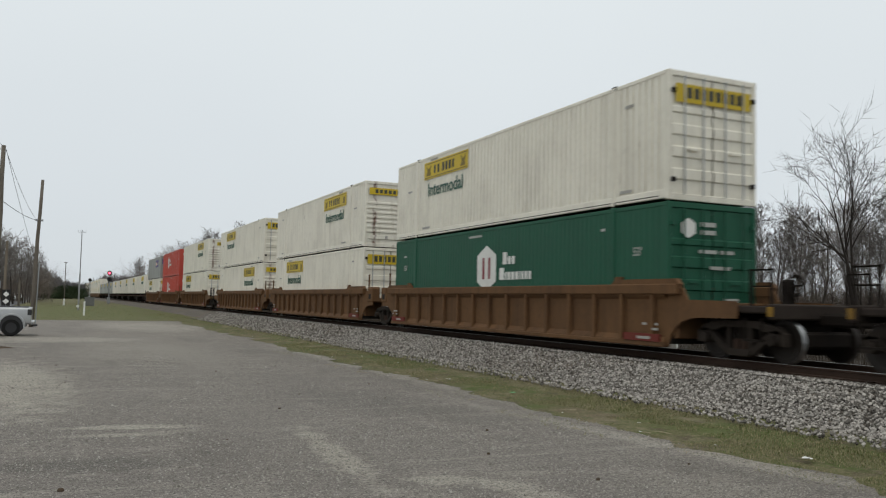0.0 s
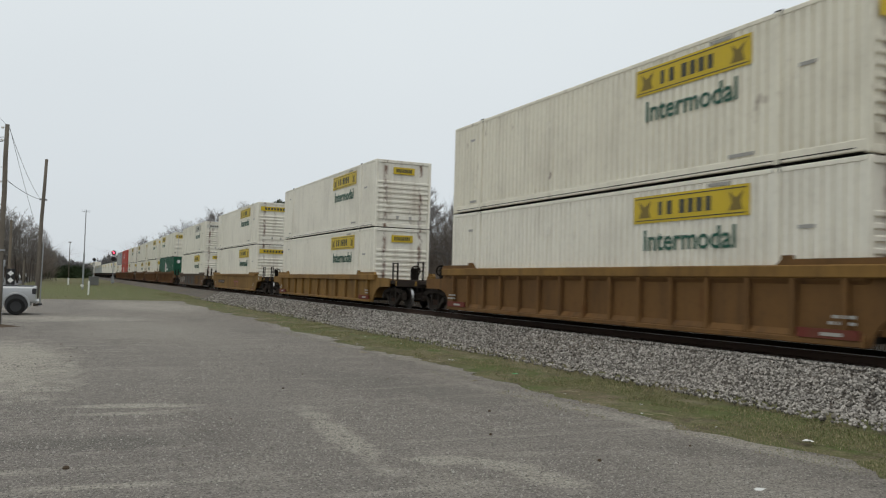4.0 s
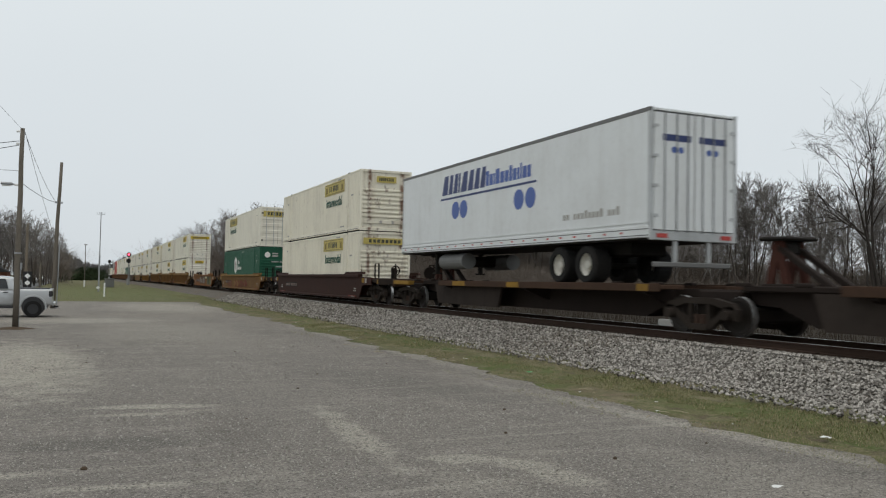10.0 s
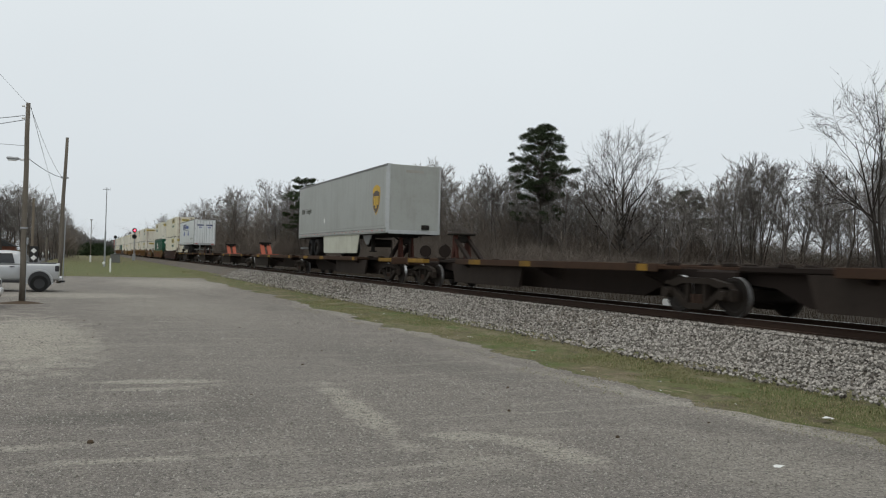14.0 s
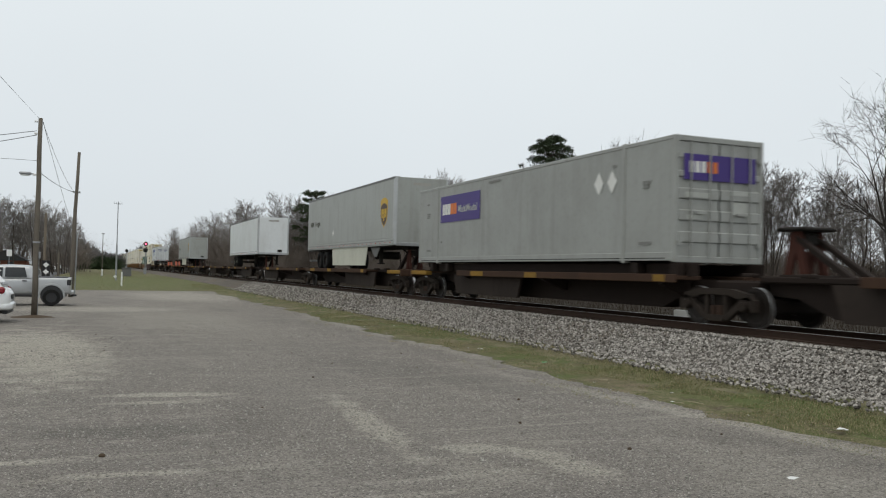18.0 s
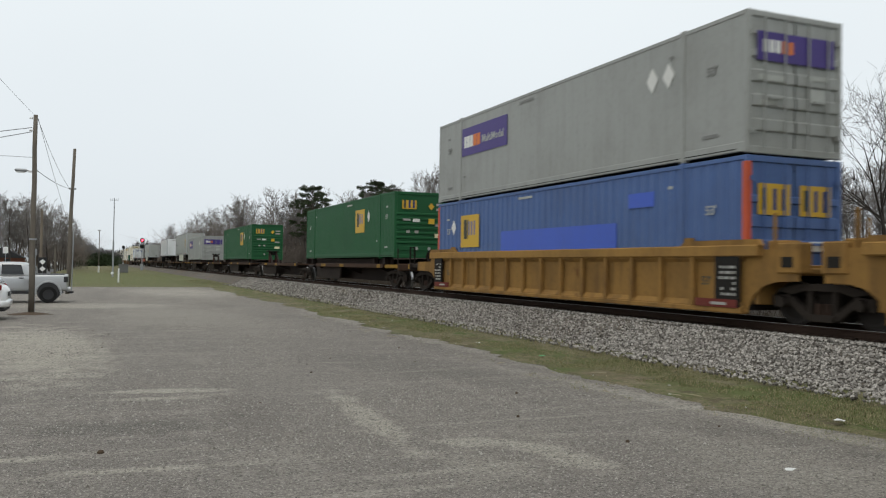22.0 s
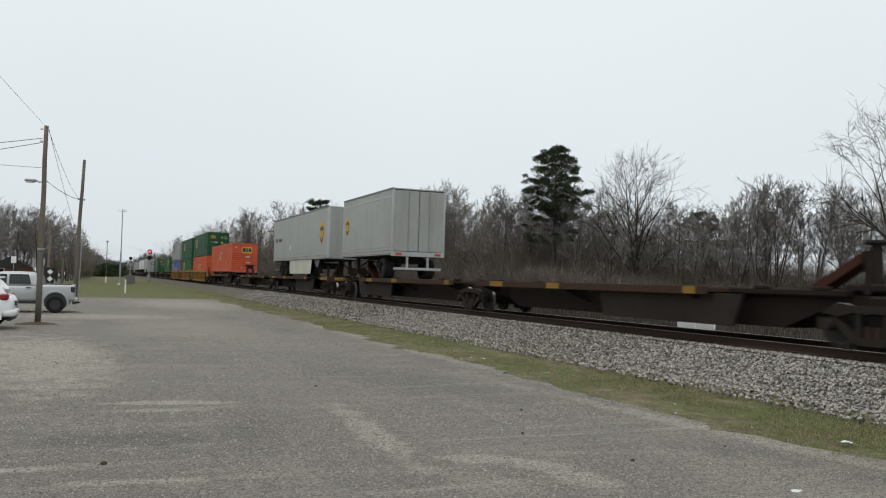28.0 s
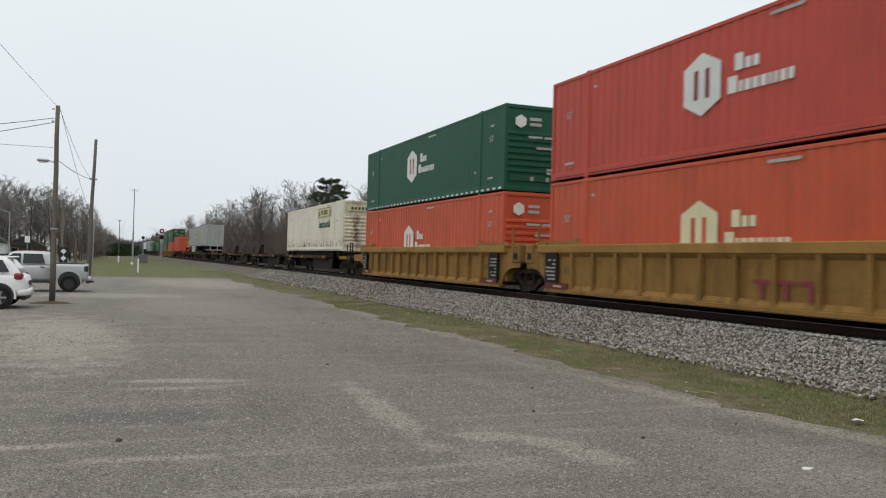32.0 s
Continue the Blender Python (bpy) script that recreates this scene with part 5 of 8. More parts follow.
def spine_wagon(front, rear, flip, half, hitch, label, loaded):
    """One unit of a spine wagon. front (+y) and rear (-y) as for wells; flip: the hitch stands at the +y end, else -y end."""
    root = thing("spine_wagon", label, "railway wagon", "wagons of the train")
    sp, dk = M["spine"], M["spine_deck"]
    e = 1 if flip else -1
    part("spine_beam", Geo().prism([(-half + 0.2, 0.72), (-half + 1.7, 0.64), (-half + 2.6, 0.28), (half - 2.6, 0.28), (half - 1.7, 0.64), (half - 0.2, 0.72),
                                    (half - 0.2, 0.98), (-half + 0.2, 0.98)], -0.46, 0.46), sp, root)
    part("hitch_base", Geo().box(-0.7, 0.7, *sorted((e * (half - 4.2), e * (half - 0.9))), 0.94, 1.08, 0.03), sp, root)
    if hitch == "orange":
        part("base_plate", Geo().box(-0.75, 0.75, *sorted((e * (half - 2.3), e * (half - 3.3))), 1.06, 1.14, 0.02), M["hitch_orange"], root)
    for s in (-1, 1):
        a, b = -half + 0.7, half - 0.7
        x0, x1 = sorted((s * 0.62, s * 1.30))
        if flip:
            a += 0.3; b -= 3.2
        else:
            a += 3.2; b -= 0.3
        part("tyre_runway", Geo().box(x0, x1, a, b, 0.96, 1.06, 0.015), dk, root)
        part("runway_edge", Geo().box(*sorted((s * 1.29, s * 1.345)), a, b, 0.90, 1.09, 0.012), dk, root)
        # painted yellow stretches on the edge
        for f0, f1 in () if s > 0 else ((0.03, 0.065), (0.52, 0.58), (0.82, 0.9)):
            part("edge_marking", Geo().box(*sorted((s * 1.345, s * 1.351)), a + (b - a) * f0, a + (b - a) * f1, 0.915, 1.075), M["edge_yellow"], root)
        for y in (a + 0.6, (a + b) / 2, b - 0.6):
            part("cross_arm", Geo().prism_y([(s * 0.3, 0.5), (s * 0.3, 0.95), (s * 1.28, 0.96), (s * 1.28, 0.86)], y - 0.09, y + 0.09), sp, root)
        ya, yb = sorted((e * (half - 3.1), e * (half - 8.4)))
        part("side_girder", Geo().prism([(ya, 0.94), (yb, 0.94), (yb - 0.25, 0.26), (ya + 0.25, 0.26)], *sorted((s * 1.02, s * 1.10))), M["girder"], root)
        if loaded:
            part("load_sill", Geo().box(*sorted((s * 0.92, s * 0.98)), -7.9, 7.9, 1.05, 1.34, 0.01), sp, root)
        for y in (-7.4, -5.9, 5.9, 7.4):
            if abs(y) < half - 0.6:
                part("pedestal", Geo().box(*sorted((s * 1.02, s * 1.24)), y - 0.14, y + 0.14, 1.05, 1.36 if loaded else 1.13, 0.02), sp, root)
    # trailer hitch: upright, strut and head plate
    y0 = e * (half - (1.45 if flip else 0.8))
    hm = {"orange": M["hitch_orange"], "rust": M["hitch_rust"]}.get(hitch, sp)
    if hitch == "rust":
        h = part("hitch", Geo().prism([(y0 - 0.10, 1.06), (y0 + 0.10, 1.06), (y0 + 0.05, 1.95), (y0 - 0.05, 1.95)], -0.12, 0.12), sp, root)
        part("strut", Geo().prism([(y0 - e * 0.1, 1.82), (y0 - e * 0.2, 1.58), (y0 - e * 1.15, 1.06), (y0 - e * 1.5, 1.06)], -0.2, 0.2), hm, h)
        part("head_plate", Geo().box(-0.18, 0.18, y0 - 0.14, y0 + 0.14, 1.93, 2.02, 0.03), M["dark"], h)
        part("hitch_foot", Geo().box(-0.5, 0.5, y0 - 0.5, y0 + 0.3, 1.04, 1.2, 0.04), sp, h)
        part("hose_stand", Geo().box(-0.95, -0.87, y0 - e * -0.55, y0 - e * -0.63, 1.0, 1.75), sp, root) if e > 0 else part("hose_stand", Geo().box(-0.95, -0.87, y0 - 0.63, y0 - 0.55, 1.0, 1.75), sp, root)
    elif hitch != "none":
        # two leg plates, a head plate on top and a slanting pair of struts
        h = part("hitch", Geo().box(-0.42, 0.42, y0 - 0.34, y0 + 0.34, 1.04, 1.12, 0.02), sp, root)
        for x in (-0.3, 0.22):
            part("leg", Geo().prism([(y0 - 0.30, 1.1), (y0 - 0.12, 1.1), (y0, 1.62), (y0 + 0.12, 1.1), (y0 + 0.30, 1.1), (y0 + 0.13, 2.0), (y0 - 0.13, 2.0)], x, x + 0.08), M["hitch_rust"] if hitch == "dark" else sp, h)
            w = 0.16 if hitch == "orange" else 0.07
            part("strut", Geo().prism([(y0 - e * 0.05, 1.92), (y0 - e * 0.05, 1.66 if hitch == "orange" else 1.80), (y0 - e * (0.62 if hitch == "orange" else 1.2), 1.06), (y0 - e * (0.98 if hitch == "orange" else 1.45), 1.06)], x + 0.04 - w, x + 0.04 + w), hm, h)
        k = 0.26 if hitch == "orange" else 0.36
        part("head_plate", Geo().box(-0.46, 0.46, y0 - k, y0 + k, 1.96 if k < 0.3 else 2.0, 2.08, 0.03), M["dark"], h)
        part("latch_housing", Geo().box(-0.2, 0.2, y0 - 0.16, y0 + 0.16, 1.72, 1.98, 0.04), M["dark"], h)
    for k, kind in ((1, front), (-1, rear)):
        if kind in ("coupler", "shared"):
            bogie_at(root, k * (half if kind == "shared" else half - 0.1))
            part("bearer", Geo().box(-0.75, 0.75, *sorted((k * (half - 0.9), k * (half + 0.35))), 0.72, 0.97, 0.04), sp, root)
        if kind == "coupler":
            part("coupler", Geo().box(-0.14, 0.14, *sorted((k * half, k * (half + 1.75))), 0.7, 0.96, 0.05), M["bogie"], root)
            part("end_sill", Geo().box(-1.3, 1.3, *sorted((k * (half + 0.85), k * (half + 1.05))), 0.80, 1.1, 0.03), dk, root)
            for s in (-1, 1):
                part("sill_step", Geo().box(*sorted((s * 1.22, s * 1.32)), *sorted((k * (half + 0.4), k * (half + 0.9))), 0.4, 0.44), sp, root)
                part("sill_bracket", Geo().box(*sorted((s * 1.05, s * 1.31)), *sorted((k * (half - 0.8), k * (half + 0.9))), 0.9, 1.06, 0.02), M["edge_yellow"], root)
                part("grab_iron", Geo().box(*sorted((s * 1.24, s * 1.28)), *sorted((k * (half + 0.8), k * (half + 0.85))), 1.1, 1.75), sp, root)
            part("brake_wheel", Geo().tube((0.3, k * (half + 0.8), 1.4), (0.3, k * (half + 0.88), 1.4), 0.26, n=14), sp, root)
    return root


def trailer(name, skin, length, label, face, skirt=False, logo=None, rng=None, height=2.88):
    """A road semi-trailer; z = 0 at the underside of its tyres. Its nose is at -y, its doors at +y."""
    root = thing(name, label, "semi-trailer", "trailers on the train")
    ms = M[skin]
    hl, hw, z0 = length / 2, 1.29, 1.08
    z1 = z0 + height + 0.2
    for s in (-1, 1):
        part("side_panel", Geo().box(*sorted((s * (hw - 0.03), s * hw)), -hl + 0.1, hl - 0.04, z0 + 0.28, z1 - 0.09), ms, root)
        part("bottom_rail", Geo().box(*sorted((s * (hw - 0.05), s * (hw + 0.012))), -hl + 0.06, hl - 0.02, z0 + 0.02, z0 + 0.30, 0.012), ms, root)
        part("rub_line", Geo().box(*sorted((s * (hw + 0.002), s * (hw + 0.014))), -hl + 0.3, hl - 0.1, z0 + 0.36, z0 + 0.40), ms, root)
        for zz in (0.06, 0.21) if s == face else ():
            # dark strips on the rail draw the shade of its level grooves
            part("rail_groove", Geo().box(*sorted((s * (hw + 0.011), s * (hw + 0.017))), -hl + 0.1, hl - 0.05, z0 + zz, z0 + zz + 0.022), M["roof_rail"], root)
        part("top_rail", Geo().box(*sorted((s * (hw - 0.05), s * (hw + 0.01))), -hl + 0.06, hl, z1 - 0.11, z1, 0.015), M["roof_rail"], root)
        part("nose_post", Geo().tube((s * (hw - 0.13), -hl + 0.14, z0 + 0.05), (s * (hw - 0.13), -hl + 0.14, z1), 0.14, n=12), M["alu"], root)
        part("rear_post", Geo().box(*sorted((s * (hw - 0.1), s * (hw + 0.006))), hl - 0.1, hl, z0, z1, 0.015), M["alu"], root)
        n = int(length / 0.72)
        for i in range(n) if s == face else ():
            y = -hl + 0.5 + i * (length - 0.9) / n
            part("reflector", shared(f"reflector_{s}", lambda: Geo().box(*sorted((s * (hw + 0.012), s * (hw + 0.018))), -0.055, 0.055, 0, 0.045), M["red_dot"]), M["red_dot"], root, at=pose(0, y, z0 + 0.13))
        if length < 10:
            part("side_rib", Geo().box(*sorted((s * (hw + 0.001), s * (hw + 0.012))), -hl + 0.2, hl - 0.1, z1 - 0.42, z1 - 0.36), M["alu"], root)
        # landing legs
        yl = -hl + (2.9 if length > 10 else 1.9)
        leg = part("landing_leg", Geo().box(*sorted((s * 0.82, s * 0.98)), yl - 0.08, yl + 0.08, 0.32, z0 + 0.05, 0.02), M["dark"], root)
        part("foot", Geo().box(*sorted((s * 0.76, s * 1.04)), yl - 0.15, yl + 0.15, 0.27, 0.33, 0.01), M["dark"], leg)
        part("leg_brace", Geo().tube((s * 0.9, yl, 0.5), (s * 0.5, yl + 1.0, z0), 0.04, n=6), M["dark"], root)
        if skirt and s == face:
            part("side_skirt", Geo().prism([(-hl + 4.0, z0 + 0.03), (-hl + 4.35, 0.2), (hl - 6.0 + 0.2, 0.2), (hl - 5.65, z0 + 0.03)], *sorted((s * 1.22, s * 1.25))), M["skirt"], root)
            part("skirt_brace", Geo().prism([(-hl + 3.9, z0 + 0.02), (-hl + 3.3, 0.62), (-hl + 2.9, 0.62), (-hl + 2.4, z0 + 0.02)], *sorted((s * 1.1, s * 1.13))), M["roof_rail"], root)
        axles = (hl - 4.1, hl - 2.75) if length > 10 else (hl - 1.5,)
        for y in axles:
            w = part("wheel", shared(f"tyre_{s}", lambda: Geo().ring(s * 0.98, 0, 0.5, [(-0.26, 0.3), (-0.26, 0.46), (-0.2, 0.5), (0.2, 0.5), (0.26, 0.46), (0.26, 0.3)], 24), M["tyre"]), M["tyre"], root, "black trailer tyre", at=pose(0, y, 0))
            part("rim", shared(f"rim_{s}", lambda: Geo().ring(s * 0.98, 0, 0.5, [(s * 0.2, 0.31), (s * 0.1, 0.24), (s * 0.08, 0.13), (s * 0.19, 0.11), (s * 0.2, 0.0)], 18), M["rim" if skin != "trailer" else "wheel"]), M["rim"], w)
    part("roof", Geo().box(-hw + 0.02, hw - 0.02, -hl + 0.05, hl - 0.02, z1 - 0.07, z1 - 0.02), ms, root)
    part("nose_wall", Geo().box(-hw + 0.12, hw - 0.12, -hl, -hl + 0.05, z0 + 0.1, z1 - 0.02, 0.015), ms, root)
    part("nose_rail", Geo().box(-hw + 0.1, hw - 0.1, -hl - 0.015, -hl + 0.05, z0, z0 + 0.16, 0.012), M["alu"], root)
    part("service_box", Geo().box(0.35, 0.72, -hl - 0.07, -hl - 0.002, z0 + 0.22, z0 + 0.42, 0.02), M["dark"], root)
    part("nose_marking", Geo().box(-0.42, 0.42, -hl - 0.006, -hl - 0.002, z1 - 0.36, z1 - 0.24), M["grey_ink"], root)
    part("floor", Geo().box(-hw + 0.05, hw - 0.05, -hl + 0.1, hl - 0.05, z0 - 0.02, z0 + 0.12), M["dark"], root)
    part("subframe", Geo().box(-0.55, 0.55, hl - 5.4 if length > 10 else hl - 3.2, hl - 1.7 if length > 10 else hl - 0.7, 0.74, z0, 0.02), M["dark"], root)
    part("axle_beam", Geo().tube((-0.9, hl - (3.4 if length > 10 else 1.5), 0.5), (0.9, hl - (3.4 if length > 10 else 1.5), 0.5), 0.09, n=8), M["dark"], root)
    part("air_tank", Geo().tube((-0.6, -hl + 4.6 if length > 10 else 0, 0.72), (0.6, -hl + 4.6 if length > 10 else 0, 0.72), 0.2, n=12), M["dark"], root)
    if skin == "trailer_white" and logo:
        for s in (-1, 1):
            part("fuel_tank", Geo().tube((s * 0.88, -hl + 2.7 + 0.9, 0.72), (s * 0.88, -hl + 5.6, 0.72), 0.28, n=18), M["roof_rail"], root)
    part("kingpin_plate", Geo().box(-0.6, 0.6, -hl + 0.4, -hl + 1.6, z0 - 0.06, z0 - 0.02), M["dark"], root)
    for k in (-1, 1):
        d = part("door", Geo().box(*sorted((k * 0.015, k * 1.19)), hl - 0.04, hl + 0.012, z0 + 0.2, z1 - 0.12, 0.012), M["trailer_white"] if skin == "trailer_white" else ms, root)
        for a in (0.22, 0.55, 0.9) if skin == "trailer_white" else (0.5,):
            part("lock_rod", Geo().tube((k * a, hl + 0.035, z0 + 0.15), (k * a, hl + 0.035, z1 - 0.1), 0.018, n=6), M["steel"], d)
        for zz in (0.5, 1.2, 1.9, 2.6) if skin == "trailer_white" else ():
            part("hinge", Geo().box(*sorted((k * 1.08, k * 1.26)), hl + 0.001, hl + 0.03, z0 + zz, z0 + zz + 0.07), M["alu"], d)
        if skin == "trailer_white" and logo:
            part("emblem_bar", Geo().box(*sorted((k * 0.12, k * 0.95)), hl + 0.013, hl + 0.018, z1 - 0.78, z1 - 0.62), M["navy"], d)
            for a in (0.42, 0.62):
                part("dot", Geo().tube((k * a, hl + 0.012, z1 - 0.98), (k * a, hl + 0.018, z1 - 0.98), 0.08, n=12), M["logo_blue"], d)
        part("tail_lamp", Geo().box(*sorted((k * 0.8, k * 1.1)), hl - 0.02, hl + 0.02, z0 + 0.02, z0 + 0.12), M["red_dot"], root)
        part("bumper_leg", Geo().box(*sorted((k * 0.45, k * 0.55)), hl - 0.12, hl - 0.05, 0.42, z0 + 0.02), M["alu"], root)
    part("rear_sill", Geo().box(-hw, hw, hl - 0.06, hl + 0.004, z0 - 0.04, z0 + 0.19, 0.012), M["alu"], root)
    part("under_bumper", Geo().box(-1.15, 1.15, hl - 0.12, hl - 0.03, 0.42, 0.54, 0.02), M["roof_rail"] if skin == "trailer_white" else M["alu"], root)
    for s in (face,):
        if logo:
            logo(root, s * (hw + 0.004), s, hl, z0, z1)
    return root


M["edge_yellow"] = mat("scuffed_yellow_edge_paint", (0.27, 0.155, 0.03), (0.06, 0.04, 0.028), 0.8, 0.75, rust=0.5)


def shield_logo(big):
    """A brown and gold shield near the nose, and bars for a name near the doors."""
    def put(root, x, s, hl, z0, z1):
        k = 1.0 if big else 0.72
        y = -hl + (1.45 if big else 0.95)
        zb = z0 + (0.85 if big else 1.1)
        out = [(0.0, 0.0), (0.36, 0.28), (0.5, 0.6), (0.5, 1.22), (0.25, 1.34), (0.0, 1.38), (-0.25, 1.34), (-0.5, 1.22), (-0.5, 0.6), (-0.36, 0.28)]
        p = on_side(root, "emblem", Geo().prism([(a * k, b * k) for a, b in out], -0.003, 0.003), M["logo_gold"], x, s, y, zb)
        part("shield", Geo().prism([(a * k * 0.86, (b * 0.76 + 0.07) * k) for a, b in out], -0.002, 0.002), M["logo_brown"], p, at=pose(-0.006, 0, 0))
        for a, b, c, d in ((0.34, 0.14, 0.45, 0.86), (0.08, -0.10, 0.30, 0.86), (-0.16, -0.36, 0.45, 0.86)):
            part("stroke", Geo().box(-0.002, 0.002, b * k, a * k, c * k, d * k), M["logo_gold"], p, at=pose(-0.011, 0, 0))
        if big:
            yl = hl - 0.8
            q = yl
            for w in (0.2, 0.2, 0.2):
                if w:
                    on_side(root, "bar", Geo().box(-0.002, 0.002, -w / 2, w / 2, 0, 0.27), M["ink"], x, s, q if s < 0 else -q, z0 + 1.42)
                q -= (w or 0.1) + 0.055
            on_side(root, "lettering", text_mesh("Freight", 0.42, M["ink"]), M["ink"], x, s, q - 0.82 if s < 0 else -q + 0.82, z0 + 1.42)
            on_side(root, "marking", Geo().prism([(-0.15, 0.18), (0, 0.36), (0.15, 0.18), (0, 0)], -0.002, 0.002), M["white_ink"], x, s, 2.2 if s < 0 else -2.2, z0 + 0.72)
    return put


def shipper_logo(root, x, s, hl, z0, z1):
    """Big navy bars in a slanting row over a line, with two pairs of blue dots."""
    y = 3.9 if s < 0 else -3.9
    p = on_side(root, "emblem", Geo().box(-0.002, 0.002, -6.6, 0.35, 0, 0.07), M["navy"], x, s, y + (0.15 if s > 0 else -0.15), 2.92)
    q = 0.25
    for w in (0.5, 0.34, 0.34, 0.14, 0.5, 0.42, 0.40, 0.36):
        part("stroke", Geo().prism([(q, 0.18), (q - w, 0.18), (q - w - 0.08, 0.86), (q - w * 0.5, 0.86)], -0.002, 0.002), M["navy"], p)
        q -= w + 0.07
    for i, w in enumerate((0.22, 0.24, 0.1, 0.26, 0.26, 0.24, 0.18, 0.22, 0.14, 0.1, 0.24, 0.2)):
        part("bar", Geo().box(-0.002, 0.002, q - w, q, 0.2, 0.56 if i % 3 else 0.68), M["logo_blue"], p)
        q -= w + 0.05
    for a in (-0.95, -1.62, -5.55, -6.25):
        g = Geo().ring(0, a, -0.42, [(-0.003, 0.0), (-0.003, 0.31), (0.003, 0.31)], 22)
        part("dot", g, M["logo_blue"], p)
    g = Geo()
    for i in range(15):
        if i not in (3, 12):
            g.box(-0.002, 0.002, -1.3 + 0.175 * i, -1.18 + 0.175 * i, 0, 0.15 if i % 4 else 0.21)
    on_side(root, "marking", g, M["grey_ink"], x, s, 5.6 if s > 0 else -5.6, z0 + 0.62)

# ---- the place: ground, lot, track ----
rng = random.Random(7)


def strip(name, xz, y0, y1, step, material, label, kind="structure", wobble=None, category=""):
    """A sheet with the cross-section xz, drawn out along y."""
    n = max(1, int((y1 - y0) / step))
    vs, fs, k = [], [], len(xz)
    for i in range(n + 1):
        y = y0 + (y1 - y0) * i / n
        for j, (x, z) in enumerate(xz):
            dx = wobble(j, y) if wobble else 0.0
            vs.append((x + dx, y, z))
    for i in range(n):
        for j in range(k - 1):
            fs.append((i * k + j, i * k + j + 1, (i + 1) * k + j + 1, (i + 1) * k + j))
    return solo(name, Geo().add(vs, fs), material, label, category, kind=kind)


ground = strip("ground", [(-1500, -0.03), (-200, -0.03), (-40, -0.03), (7.6, -0.03), (8.4, 0.0), (9.2, 0.05), (10.6, 0.14), (16.2, 0.14), (21.5, 0.0), (26, -0.06), (200, -0.05), (1500, -0.05)],
               -900, 1500, 50, M["ground"], "patchy early-spring grass and bare soil", category="ground")
forest = strip("forest_floor", [(16.0, 0.17), (18.0, 0.14), (22.0, 0.06), (26, 0.0), (60, 0.0), (260, 0.02)], -40, 420, 20, M["forest_floor"], "brown leaf litter under bare woods", category="ground")


def lot_edge(j, y):
    if j < 3:
        return 0.0
    return 0.55 * noise.noise((y * 0.23, 1.7, 0)) + 0.42 * noise.noise((y * 0.8, 4.2, 0)) + 0.24 * noise.noise((y * 2.6, 7.2, 0)) + max(0.0, y - 45) * 0.004


lot = strip("parking_lot", [(-60, 0.0), (-20, 0.0), (0, 0.0), (7.0, 0.0), (8.05, 0.012)], -60, 66, 0.25, M["lot"],
            "worn grey gravelly asphalt lot with pale patches", wobble=lot_edge, category="pavement")
road = strip("road", [(-15.0, 0.03), (-6.0, 0.03)], 66, 900, 20, M["road"], "old grey asphalt road beside the railway", category="road")

RAIL_Z, TRACK_X = 0.87, 13.33
ballast = strip("ballast", [(10.5, 0.10), (10.75, 0.16), (11.75, 0.66), (12.0, 0.70), (14.66, 0.70), (15.5, 0.6), (16.4, 0.16), (17.0, -0.1)], -900, 1400, 4, M["ballast"],
                "bank of grey crushed-stone ballast", wobble=lambda j, y: (0.14 * noise.noise((y * 0.35, j, 0)) if j in (0, 1) else 0.0), category="ballast")


strip("track_bed", [(11.98, 0.69), (12.1, 0.706), (14.56, 0.706), (14.7, 0.69)], -900, 1400, 50, M["track_bed"], "dark oil- and rust-stained ballast between the rails", category="ballast")


def rails():
    for k, s in ((0, -1), (1, 1)):
        x = TRACK_X + s * 0.7525
        prof = [(-0.07, 0.70), (0.07, 0.70), (0.07, 0.715), (0.012, 0.735), (0.012, 0.825), (0.036, 0.835), (0.036, 0.866), (-0.036, 0.866), (-0.036, 0.835), (-0.012, 0.825), (-0.012, 0.735), (-0.07, 0.715)]
        r = solo("rail", Geo().prism_y([(x + a, b) for a, b in prof], -900, 1400), M["rail_side"], "rusty steel rail with a polished head", "rail", "rails of the track", "structure")
        part("rail_head", Geo().box(x - 0.03, x + 0.03, -900, 1400, 0.866, 0.87), M["rail_top"], r)


rails()


def ties():
    """Wooden ties under the rails: the near ones one by one, the rest joined."""
    me = shared("tie", lambda: Geo().box(-1.3, 1.3, -0.115, 0.115, 0.56, 0.712, 0.012), M["tie"])
    root = tagged(new("track_ties"), "dark creosoted wooden ties bedded in ballast", "railway ties", "", "structure")
    for i in range(130):
        part("tie", me, M["tie"], root, at=pose(TRACK_X + rng.uniform(-0.04, 0.04), 2 + i * 0.52, rng.uniform(-0.012, 0.006), 0, 0, rng.uniform(-0.7, 0.7)))
    g = Geo()
    for y in np.arange(69.6, 420, 0.52):
        g.box(TRACK_X - 1.3, TRACK_X + 1.3, y - 0.115, y + 0.115, 0.58, 0.712)
    tagged(part("far_ties", g, M["tie"], root), kind="stuff")
    g = Geo()
    for i in range(110):
        y = 2 + i * 0.52
        for s in (-1, 1):
            x = TRACK_X + s * 0.7525
            g.box(x - 0.17, x + 0.17, y - 0.09, y + 0.09, 0.712, 0.726)
    tagged(part("tie_plates", g, M["rail_side"], root), kind="stuff")


ties()


